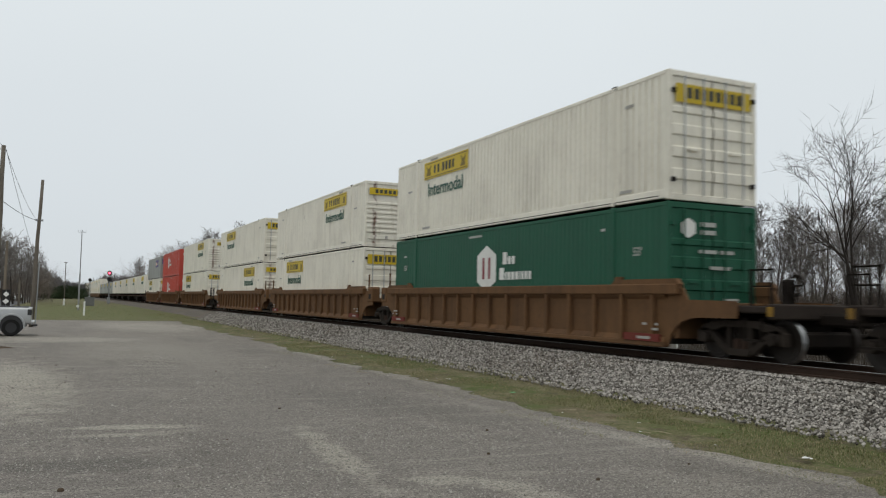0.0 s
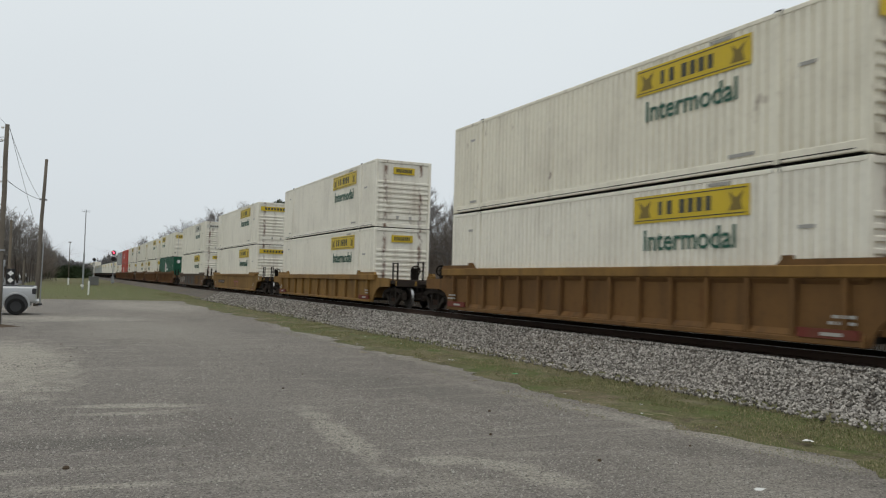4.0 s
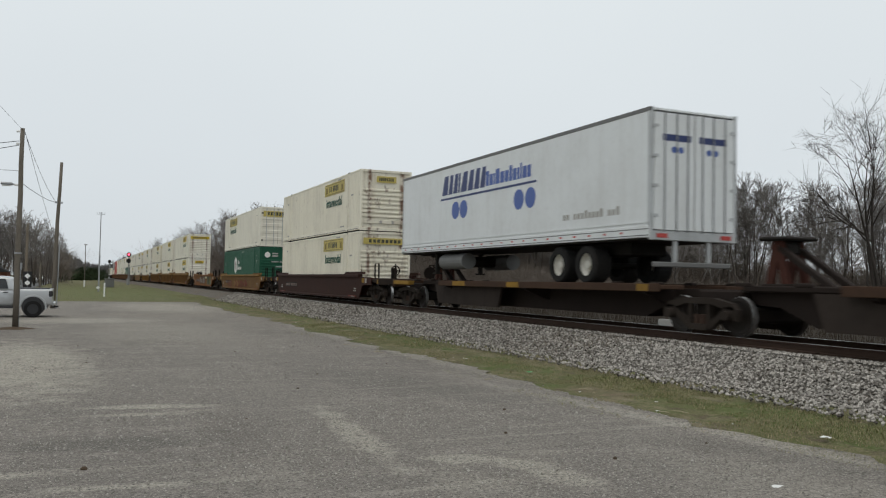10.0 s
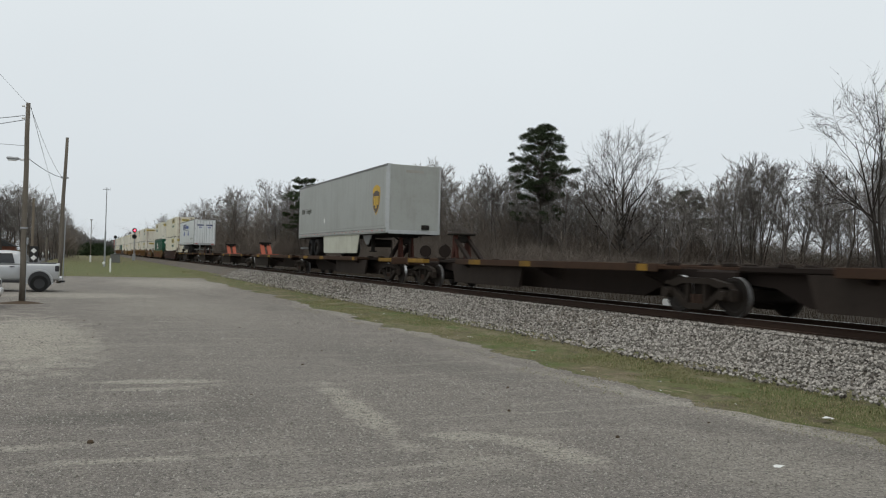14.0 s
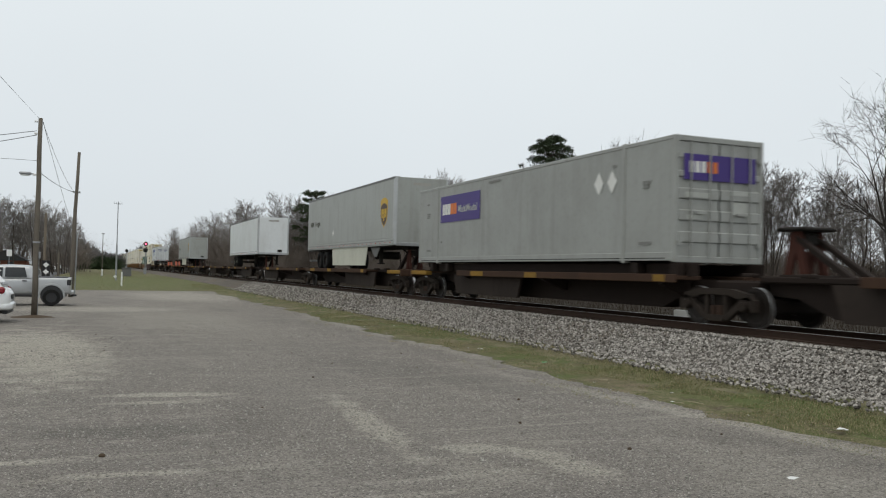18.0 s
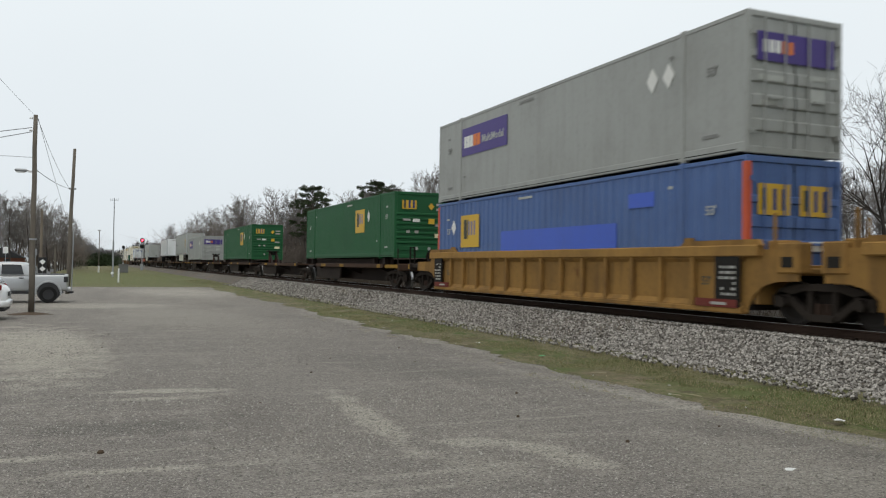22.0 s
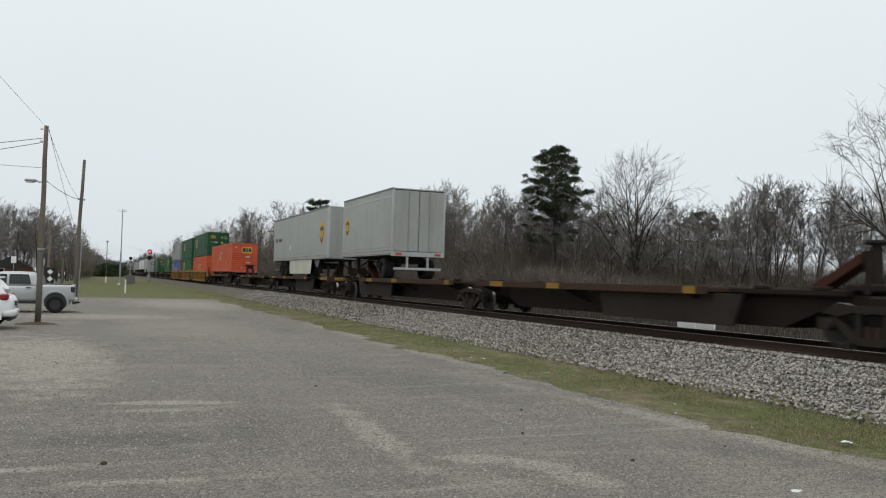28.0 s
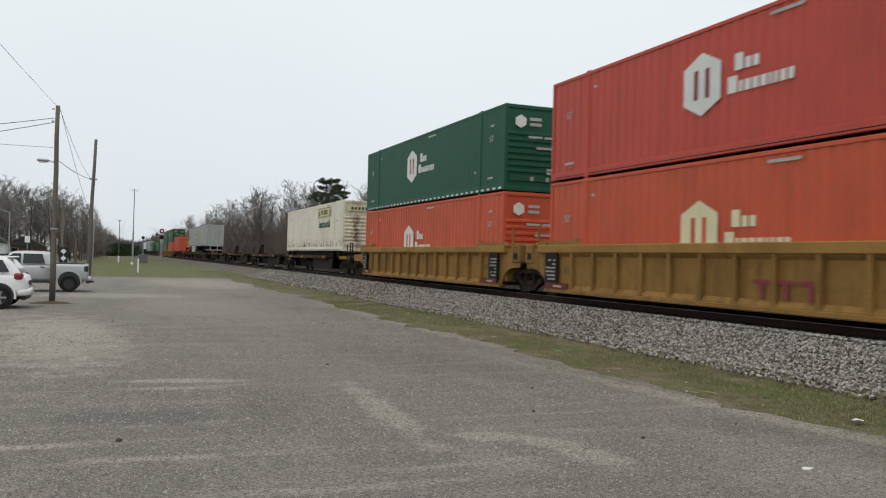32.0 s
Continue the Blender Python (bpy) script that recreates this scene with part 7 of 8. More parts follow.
def pole_two():
    x, y = polar(-1.5, 52)
    top = 1.9 + 52 * math.tan(radians(7.03))
    p = thing("utility_pole", "bare dark wooden pole behind the parked pickup", "utility pole", "utility poles", at=pose(x, y, 0, 0, 1.3, 0))
    g = Geo()
    g.smooth = True
    g.loft([(0.02 * math.sin(i * 1.7), 0, top * i / 5 - 0.05 * (i == 0)) for i in range(6)], [0.125 - 0.009 * i for i in range(6)], 10)
    part("shaft", g, M["pole"], p)
    part("clamp", Geo().box(-0.2, 0.2, -0.06, 0.06, top - 2.35, top - 2.25), M["steel"], p)
    part("conduit", Geo().tube((0.2, 0, 0), (0.17, 0, 3.6), 0.035, n=6), M["steel"], p)
    return Vector((x, y, top))


T1, T2 = pole_one(), pole_two()
CABLE = "thin dark overhead cable from the pole"
wire("power_cable", T1 + Vector((0, 0, -0.05)), (-2.5, -14, 3.6), 0.1, 0.0045, CABLE)
wire("power_cable", T1 + Vector((-0.1, 0, -0.45)), (-16, 34, T1.z - 2.2), 0.25, 0.012, CABLE)
wire("power_cable", T1 + Vector((-0.1, 0, -0.6)), (-16, 35, T1.z - 2.9), 0.3, 0.012, CABLE)
wire("power_cable", T1 + Vector((-0.08, 0, -1.5)), (-14, 32, T1.z - 1.55), 0.0, 0.007, CABLE)
wire("power_cable", T1 + Vector((0.08, 0, -0.12)), T2 + Vector((0, 0, -4.4)), 0.12, 0.008, "slack cable between the two poles")
wire("power_cable", T1 + Vector((0.08, 0, -0.16)), T2 + Vector((0, 0, -2.3)), 0.25, 0.008, "slack cable between the two poles")
wire("power_cable", T1 + Vector((0.08, 0, -1.95)), T2 + Vector((0, 0, -2.3)), 0.1, 0.012, "level cable between the two poles")


def small_pole(az, dist, el, r, material, label, name="utility_pole", category="utility pole", lean=0.0):
    x, y = polar(az, dist)
    top = 1.9 + dist * math.tan(radians(el))
    g = Geo().tube((0, 0, -0.05), (0, 0, top), r, r * 0.7, 8)
    p = thing(name, label, category, at=pose(x, y, 0, 0, lean, 0))
    part("shaft", g, M[material], p)
    return p, top


small_pole(-3.05, 88, 3.15, 0.15, "pale_pole", "pale weathered wooden pole beside the road")
small_pole(-2.25, 80, 0.75, 0.11, "pole", "short dark wooden post beside the road")
p, top = small_pole(1.12, 110, 4.05, 0.07, "steel", "slim grey steel radio mast with a small aerial", "radio_mast", "mast")
part("aerial", Geo().box(-0.45, 0.45, -0.02, 0.02, top - 0.28, top - 0.24), M["steel"], p)
for s in (-0.44, -0.2, 0.2, 0.44):
    part("aerial_rod", Geo().tube((s, 0, top - 0.35), (s, 0, top - 0.02), 0.014, n=5), M["steel"], p)
part("mast_sleeve", Geo().tube((0, 0, 0), (0, 0, top * 0.45), 0.10, n=8), M["steel"], p)
p, top = small_pole(0.28, 150, 1.95, 0.075, "pole", "tall dark lamp pole beside the field", "lamp_pole", "lamp post")
part("lamp_head", Geo().box(-0.26, 0.26, -0.12, 0.12, top - 0.06, top + 0.08, 0.04), M["pole"], p)
part("white_base", Geo().tube((0, 0, 0), (0, 0, 1.1), 0.13, n=8), M["white_post"], p)
p, top = small_pole(6.0, 330, 2.0, 0.25, "steel", "far slim communications tower over the trees", "radio_mast", "mast")
part("crossbar", Geo().box(-0.7, 0.7, -0.1, 0.1, top - 1.2, top - 0.8), M["steel"], p)


def marker_post():
    x, y = polar(1.47, 82)
    p = thing("marker_post", "white wooden marker post in the grass", "post", at=pose(x, y, 0))
    part("shaft", Geo().box(-0.07, 0.07, -0.07, 0.07, -0.05, 1.25, 0.015), M["white_post"], p)
    x, y = polar(1.08, 105)
    p = thing("trackside_sign", "small white diamond sign at the mast's foot", "sign", at=pose(x, y, 0))
    part("plate", Geo().prism_y([(-0.22, 0.50), (0, 0.70), (0.22, 0.50), (0, 0.30)], -0.02, 0.02), M["white_post"], p)
    part("shaft", Geo().tube((0, 0.05, 0), (0, 0.05, 0.55), 0.03, n=6), M["steel"], p)


marker_post()


def rail_signal(az, dist, el, k, lit, label):
    x, y = polar(az, dist)
    top = 1.9 + dist * math.tan(radians(el)) + 0.5
    p = thing("railway_signal", label, "railway signal", "railway signals", at=pose(x, y, 0))
    part("mast", Geo().tube((0, 0, 0), (0, 0, top), 0.09, n=8), M["steel"], p)
    part("relay_box", Geo().box(-0.3, 0.3, -0.25, 0.25, 0.1, 1.4, 0.03), M["steel"], p)
    part("ladder", Geo().box(0.2, 0.26, 0.2, 0.26, 0.2, top - 0.8), M["steel"], p)
    for i, z in enumerate((top - 0.55, top - 1.85)[:k]):
        h = part("signal_head", Geo().tube((0, -0.16, z), (0, -0.1, z), 0.47, n=20), M["black"], p)
        part("hood", Geo().box(-0.22, 0.22, -0.6, -0.16, z + 0.2, z + 0.26, 0.02), M["black"], h)
        for dz in (0.27, 0.0, -0.27):
            on = lit and i == 0 and dz == 0.0
            part("lens", Geo().tube((0, -0.2, z + dz), (0, -0.17, z + dz), 0.17 if on else 0.1, n=12), M["lamp_red"] if on else M["dark"], h)


rail_signal(2.86, 185, 1.40, 2, True, "trackside colour-light signal showing red")
rail_signal(1.72, 260, 0.92, 1, False, "farther dark trackside signal")


def trackside_clutter():
    x, y = polar(1.75, 150)
    h = thing("equipment_hut", "small grey steel trackside equipment hut", "hut", at=pose(x, y, 0))
    part("walls", Geo().box(-0.75, 0.75, -0.6, 0.6, 0, 1.35, 0.03), M["dull_steel"], h)
    part("roof", Geo().box(-0.82, 0.82, -0.68, 0.68, 1.35, 1.45, 0.03), M["dull_steel"], h)
    part("door", Geo().box(-0.3, 0.3, -0.63, -0.6, 0.1, 1.2), M["dull_steel"], h)
    # white boards lying beyond the track
    for i, (y0, y1) in enumerate(((21.05, 21.92), (21.98, 22.85))):
        b = solo("white_board", Geo().prism([(y0 + (0.16 if i == 0 else 0), 0.50), (y1 - (0.16 if i else 0), 0.50), (y1, 0.62), (y1, 0.75), (y1 - (0.05 if i else 0), 0.80), (y0 + (0.05 if i == 0 else 0), 0.80), (y0, 0.75), (y0, 0.62)], 17.95, 18.02), M["white_post"], "white painted board on a low frame beyond the track", "board", "white boards")
        for yy in (y0 + 0.15, y1 - 0.15):
            part("leg", Geo().box(18.02, 18.07, yy - 0.03, yy + 0.03, -0.05, 0.7), M["pole"], b)


trackside_clutter()

# ---- parked vehicles ----


def car_wheel(parent, x, y, r, rim):
    s = 1 if x > 0 else -1
    w = part("wheel", Geo().ring(x, y, r, [(-0.12, r * 0.6), (-0.12, r * 0.93), (-0.08, r), (0.08, r), (0.12, r * 0.93), (0.12, r * 0.6)], 26), M["tyre"], parent, "black tyre")
    part("rim", Geo().ring(x, y, r, [(s * 0.09, r * 0.64), (s * 0.06, r * 0.55), (s * 0.02, r * 0.5), (s * 0.02, r * 0.2), (s * 0.08, r * 0.14), (s * 0.08, 0)], 22), M[rim], w)
    if rim == "steel":
        for i in range(5):
            a = i * 2 * math.pi / 5
            g = Geo().tube((x + s * 0.085, y + r * 0.12 * math.cos(a), r + r * 0.12 * math.sin(a)), (x + s * 0.085, y + r * 0.6 * math.cos(a), r + r * 0.6 * math.sin(a)), 0.035, n=5)
            part("spoke", g, M["steel"], w)


def arch(x, y, z, s, r, wide=0.05):
    """The lip of a wheel arch: the upper part of a thin ring."""
    g = Geo()
    n = 16
    for i in range(n + 1):
        t = math.pi * (i / n * 1.1 - 0.05)
        for d, q in ((0.0, r), (s * 0.022, r + 0.012), (s * 0.022, r + wide), (0.0, r + wide + 0.015)):
            g.v.append((x + d, y + q * math.cos(t), z + q * math.sin(t)))
    for i in range(n):
        for k in range(3):
            g.f.append((i * 4 + k, i * 4 + k + 1, i * 4 + k + 5, i * 4 + k + 4))
    return g


def body_shell(sections, n=28, power=0.32, steps=4):
    """A rounded car body skinned over cross-sections: rows of (y, half width low, half width high, z low, z high)."""
    g = Geo()
    g.smooth = True
    rows = []
    for i in range(len(sections) - 1):
        p0, p1, p2, p3 = sections[max(0, i - 1)], sections[i], sections[i + 1], sections[min(len(sections) - 1, i + 2)]
        for k in range(steps):
            t = k / steps
            row = []
            for a, b, c, d in zip(p0, p1, p2, p3):
                m1, m2 = (c - a) * 0.35, (d - b) * 0.35
                row.append((2 * t ** 3 - 3 * t * t + 1) * b + (t ** 3 - 2 * t * t + t) * m1 + (3 * t * t - 2 * t ** 3) * c + (t ** 3 - t * t) * m2)
            rows.append(row)
    rows.append(list(sections[-1]))
    for y, wl, wh, z0, z1 in rows:
        for j in range(n):
            a = 2 * math.pi * (j + 0.5) / n
            ca, sa = math.cos(a), math.sin(a)
            u = math.copysign(abs(ca) ** power, ca)
            v = math.copysign(abs(sa) ** power, sa)
            w = wl + (wh - wl) * (v + 1) / 2
            g.v.append((u * w, y, (z0 + z1) / 2 + v * (z1 - z0) / 2))
    for i in range(len(rows) - 1):
        for j in range(n):
            k = (j + 1) % n
            g.f.append((i * n + j, i * n + k, (i + 1) * n + k, (i + 1) * n + j))
    g.f.append(tuple(range(n - 1, -1, -1)))
    m = (len(rows) - 1) * n
    g.f.append(tuple(range(m, m + n)))
    return g


def pane(s, low, high, x0, x1, out=0.006):
    """A side window: lower and upper edges along y, following the cabin's slope."""
    (a, b, z0), (c, d, z1) = low, high
    g = Geo()
    n = 6
    for i in range(n + 1):
        t = i / n
        x = x0 + (x1 - x0) * t ** 1.35 + out
        g.v += [(s * x, a + (c - a) * t, z0 + (z1 - z0) * t), (s * x, b + (d - b) * t, z0 + (z1 - z0) * t)]
    g.f = [(2 * i, 2 * i + 1, 2 * i + 3, 2 * i + 2) for i in range(n)]
    return g


def pickup():
    """A crew-cab pickup; its tail is at +y, its middle at y = 0."""
    p = thing("pickup_truck", "silver-grey crew-cab pickup parked on the lot", "pickup truck", at=pose(-3.70, 41.86, 0, 0, 0, -90))
    m = M["car_silver"]
    part("lower_body", body_shell([(-2.95, 0.74, 0.70, 0.66, 0.98), (-2.85, 0.92, 0.86, 0.55, 1.08), (-2.4, 0.98, 0.92, 0.50, 1.14), (-1.2, 0.99, 0.96, 0.46, 1.22), (1.12, 0.99, 0.97, 0.46, 1.24)]), m, p)
    part("truck_bed", body_shell([(1.14, 0.99, 0.97, 0.47, 1.27), (1.8, 0.995, 0.98, 0.48, 1.275), (2.55, 0.985, 0.97, 0.52, 1.275), (2.62, 0.95, 0.94, 0.55, 1.25)], power=0.22), m, p)
    cab = part("cab", body_shell([(-1.45, 0.92, 0.86, 1.1, 1.20), (-1.15, 0.93, 0.80, 1.1, 1.36), (-0.55, 0.95, 0.74, 1.1, 1.74), (-0.2, 0.95, 0.74, 1.1, 1.80), (0.5, 0.95, 0.74, 1.1, 1.81), (0.95, 0.95, 0.76, 1.1, 1.76), (1.14, 0.95, 0.88, 1.1, 1.40), (1.17, 0.94, 0.9, 1.1, 1.22)]), m, p)
    for s in (-1, 1):
        part("window", pane(s, (-0.92, -0.12, 1.26), (-0.45, -0.12, 1.69), 0.935, 0.80), M["glass"], cab)
        part("window", pane(s, (-0.02, 0.86, 1.26), (-0.02, 0.74, 1.69), 0.945, 0.80), M["glass"], cab)
        part("door_line", Geo().box(*sorted((s * 0.985, s * 0.998)), -0.08, -0.06, 0.55, 1.18), M["trim"], p)
        part("door_line", Geo().box(*sorted((s * 0.985, s * 0.999)), 1.12, 1.145, 0.5, 1.24), M["trim"], p)
        part("door_handle", Geo().box(*sorted((s * 0.98, s * 1.02)), 0.66, 0.86, 1.08, 1.125, 0.01), M["trim"], p)
        part("mirror", Geo().box(*sorted((s * 0.98, s * 1.22)), -1.0, -0.85, 1.18, 1.42, 0.05), M["trim"], p)
        part("sill", Geo().box(*sorted((s * 0.9, s * 0.97)), -1.2, 1.2, 0.40, 0.50, 0.02), M["trim"], p)
        for yy in (-1.85, 1.85):
            part("wheel_arch", arch(s * 0.985, yy, 0.44, s, 0.47, 0.075), m, p)
            part("wheel_well", Geo().ring(s * 0.988, yy, 0.47, [(0.0, 0.0), (s * 0.012, 0.45)], 24), M["trim"], p)
            car_wheel(p, s * 0.90, yy, 0.375, "trim")
        part("tail_lamp", Geo().box(*sorted((s * 0.80, s * 1.0)), 2.46, 2.635, 0.92, 1.18, 0.03), M["trim"], p, "smoked black tail lamp")
        part("head_lamp", Geo().box(*sorted((s * 0.6, s * 0.92)), -2.93, -2.8, 0.85, 1.02, 0.03), M["glass"], p)
    part("bed_liner", Geo().box(-0.86, 0.86, 1.2, 2.5, 1.26, 1.292), M["trim"], p)
    part("windshield", Geo().add([(-0.80, -1.27, 1.30), (0.80, -1.27, 1.30), (0.66, -0.63, 1.72), (-0.66, -0.63, 1.72)], [(0, 1, 2, 3)]), M["glass"], cab)
    part("rear_window", Geo().add([(-0.72, 1.165, 1.38), (0.72, 1.165, 1.38), (0.66, 1.03, 1.70), (-0.66, 1.03, 1.70)], [(0, 1, 2, 3)]), M["glass"], cab)
    part("rear_bumper", Geo().box(-0.94, 0.94, 2.58, 2.72, 0.50, 0.68, 0.05), m, p)
    part("front_bumper", Geo().box(-0.92, 0.92, -3.05, -2.86, 0.45, 0.68, 0.06), M["steel"], p)
    part("tow_hitch", Geo().box(-0.06, 0.06, 2.6, 2.86, 0.42, 0.49), M["trim"], p)


pickup()


def crossover():
    """A white crossover; its tail is at +y."""
    p = thing("crossover_car", "white crossover car with red tail lamps parked on the lot", "car", at=pose(-4.72, 30.0, 0, 0, 0, -91))
    m = M["car_white"]
    part("lower_body", body_shell([(-2.5, 0.62, 0.60, 0.50, 0.76), (-2.4, 0.80, 0.76, 0.40, 0.88), (-2.0, 0.90, 0.84, 0.34, 0.98), (-1.2, 0.92, 0.88, 0.32, 1.06), (0.0, 0.92, 0.89, 0.32, 1.10), (1.4, 0.92, 0.88, 0.34, 1.13), (1.9, 0.90, 0.84, 0.37, 1.13), (2.12, 0.84, 0.78, 0.42, 1.06), (2.22, 0.70, 0.68, 0.50, 0.88)], power=0.36), m, p)
    cab = part("cabin", body_shell([(-1.35, 0.86, 0.80, 0.95, 1.06), (-0.9, 0.87, 0.74, 0.95, 1.32), (-0.35, 0.88, 0.69, 0.95, 1.60), (0.3, 0.88, 0.69, 0.95, 1.69), (1.2, 0.88, 0.68, 0.95, 1.67), (1.65, 0.87, 0.66, 0.95, 1.60), (1.9, 0.85, 0.70, 0.95, 1.36), (2.02, 0.83, 0.76, 0.95, 1.14)], power=0.34), m, p)
    for s in (-1, 1):
        part("window", pane(s, (-0.85, -0.02, 1.14), (-0.32, -0.02, 1.54), 0.875, 0.74), M["glass"], cab)
        part("window", pane(s, (0.06, 0.90, 1.14), (0.06, 0.82, 1.54), 0.88, 0.745), M["glass"], cab)
        part("window", pane(s, (0.98, 1.72, 1.16), (0.92, 1.50, 1.53), 0.875, 0.735), M["glass"], cab)
        for yy in (-1.45, 1.45):
            part("wheel_well", Geo().ring(s * 0.905, yy, 0.42, [(0.0, 0.0), (s * 0.018, 0.42)], 24), M["trim"], p)
            part("wheel_arch", arch(s * 0.912, yy, 0.39, s, 0.415, 0.06), m, p)
            car_wheel(p, s * 0.83, yy, 0.36, "steel")
        lamp = Geo().box(*sorted((s * 0.60, s * 0.90)), 1.84, 2.10, 0.92, 1.13, 0.05)
        part("tail_lamp", lamp, M["tail"], p)
        part("mirror", Geo().box(*sorted((s * 0.9, s * 1.08)), -0.85, -0.72, 1.1, 1.28, 0.05), m, p)
        part("roof_rail", Geo().box(*sorted((s * 0.55, s * 0.59)), -0.2, 1.5, 1.66, 1.72, 0.012), M["trim"], p)
        part("sill", Geo().box(*sorted((s * 0.84, s * 0.925)), -1.0, 1.0, 0.28, 0.38, 0.02), M["trim"], p)
        part("door_line", Geo().box(*sorted((s * 0.912, s * 0.924)), 0.0, 0.018, 0.45, 1.05), M["trim"], p)
        part("door_line", Geo().box(*sorted((s * 0.912, s * 0.924)), 0.96, 0.978, 0.6, 1.05), M["trim"], p)
        part("door_handle", Geo().box(*sorted((s * 0.91, s * 0.945)), 0.72, 0.90, 0.96, 1.0, 0.012), m, p)
    part("rear_window", Geo().add([(-0.70, 2.035, 1.17), (0.70, 2.035, 1.17), (0.60, 1.73, 1.54), (-0.60, 1.73, 1.54)], [(0, 1, 2, 3)]), M["glass"], cab)
    part("windshield", Geo().add([(-0.76, -1.22, 1.16), (0.76, -1.22, 1.16), (0.62, -0.45, 1.58), (-0.62, -0.45, 1.58)], [(0, 1, 2, 3)]), M["glass"], cab)
    part("rear_spoiler", Geo().box(-0.60, 0.60, 1.60, 1.82, 1.60, 1.65, 0.02), m, cab)
    part("rear_bumper", body_shell([(1.95, 0.88, 0.88, 0.38, 0.66), (2.15, 0.84, 0.84, 0.38, 0.66), (2.28, 0.66, 0.66, 0.42, 0.62)], power=0.5), m, p)
    part("lower_valance", Geo().box(-0.74, 0.74, 2.0, 2.2, 0.28, 0.40, 0.04), M["trim"], p)
    part("plate_recess", Geo().box(-0.28, 0.28, 2.16, 2.24, 0.74, 0.88), M["trim"], p)


crossover()


def far_car():
    p = thing("white_van", "small white vehicle far down the road", "van", at=pose(-9.5, 235, 0))
    part("body", body_shell([(-2.3, 0.85, 0.8, 0.4, 1.1), (-1.4, 0.95, 0.9, 0.35, 1.2), (-0.9, 0.95, 0.8, 0.35, 1.85), (2.2, 0.95, 0.85, 0.35, 1.9)], 16), M["car_white"], p)
    part("windshield", Geo().box(-0.7, 0.7, -1.42, -1.2, 1.25, 1.7), M["glass"], p)
    for s in (-1, 1):
        for yy in (-1.5, 1.4):
            car_wheel(p, s * 0.85, yy, 0.35, "trim")


far_car()


def roadside():
    """Signs, fence, houses and lamps on the left of the lot."""
    x, y = polar(-2.95, 66)
    p = thing("road_sign", "small black and white road sign on a post", "sign", "road signs", at=pose(x, y, 0))
    part("post", Geo().tube((0, 0, 0), (0, 0, 2.1), 0.035, n=6), M["steel"], p)
    part("plate", Geo().box(-0.27, 0.27, -0.03, -0.01, 0.9, 2.1, 0.01), M["black"], p)
    for z in (1.78, 1.28):
        part("mark", Geo().prism_y([(-0.2, z), (0, z + 0.19), (0.2, z), (0, z - 0.19)], -0.04, -0.031), M["white_post"], p)
    x, y = polar(-5.0, 75)
    p = thing("road_sign", "white road sign on a post beyond the lot", "sign", "road signs", at=pose(x, y, 0))
    part("post", Geo().tube((0, 0, 0), (0, 0, 2.95), 0.03, n=6), M["steel"], p)
    part("plate", Geo().box(-0.19, 0.19, -0.03, -0.01, 2.4, 2.92, 0.01), M["white_post"], p)
    # low chain-link fence beside the lot's far corner
    f = thing("fence", "low weathered steel fence along the road", "fence", at=pose(-5.3, 62, 0))
    for i in range(12):
        part("post", Geo().tube((0.05 * i, i * 1.9, 0), (0.05 * i, i * 1.9, 1.35), 0.035, n=6), M["steel"], f)
    for z in (0.45, 0.9, 1.32):
        part("rail", Geo().tube((0, 0, z), (0.55, 20.9, z), 0.022, n=5), M["steel"], f)
    x, y = polar(-6.0, 95)
    p = thing("street_lamp", "grey street lamp with a curved arm", "street lamp", at=pose(x, y, 0))
    part("shaft", Geo().tube((0, 0, 0), (0, 0, 5.6), 0.08, 0.05, 8), M["steel"], p)
    part("arm", Geo().tube((0, 0, 5.5), (-1.0, 0, 5.9), 0.04, n=6), M["steel"], p)
    part("lamp_head", Geo().box(-1.5, -0.9, -0.12, 0.12, 5.82, 5.95, 0.04), M["steel"], p)
    for az, d, w, h, m, lab in ((-7.3, 128, 5.0, 2.6, "siding", "small white wooden house among bare trees"), (-5.2, 150, 6.0, 2.2, "brick", "low reddish brick house among bare trees")):
        x, y = polar(az, d)
        b = thing("house", lab, "house", "houses along the road", at=pose(x, y, 0))
        part("wall", Geo().box(-w / 2, w / 2, 0, 6, 0, h), M[m], b)
        part("roof", Geo().prism_y([(-w / 2 - 0.3, h), (w / 2 + 0.3, h), (0, h + 1.7)], -0.3, 6.3), M["shingle"], b)
        win = part("window", Geo().box(-w * 0.3, -w * 0.12, -0.04, -0.001, 1.0, 2.0), M["siding"], b)
        part("pane", Geo().box(-w * 0.28, -w * 0.14, -0.06, -0.041, 1.06, 1.94), M["glass"], win)
        part("door", Geo().box(w * 0.05, w * 0.05 + 0.9, -0.05, -0.001, 0, 2.05), M["shingle"], b)


roadside()


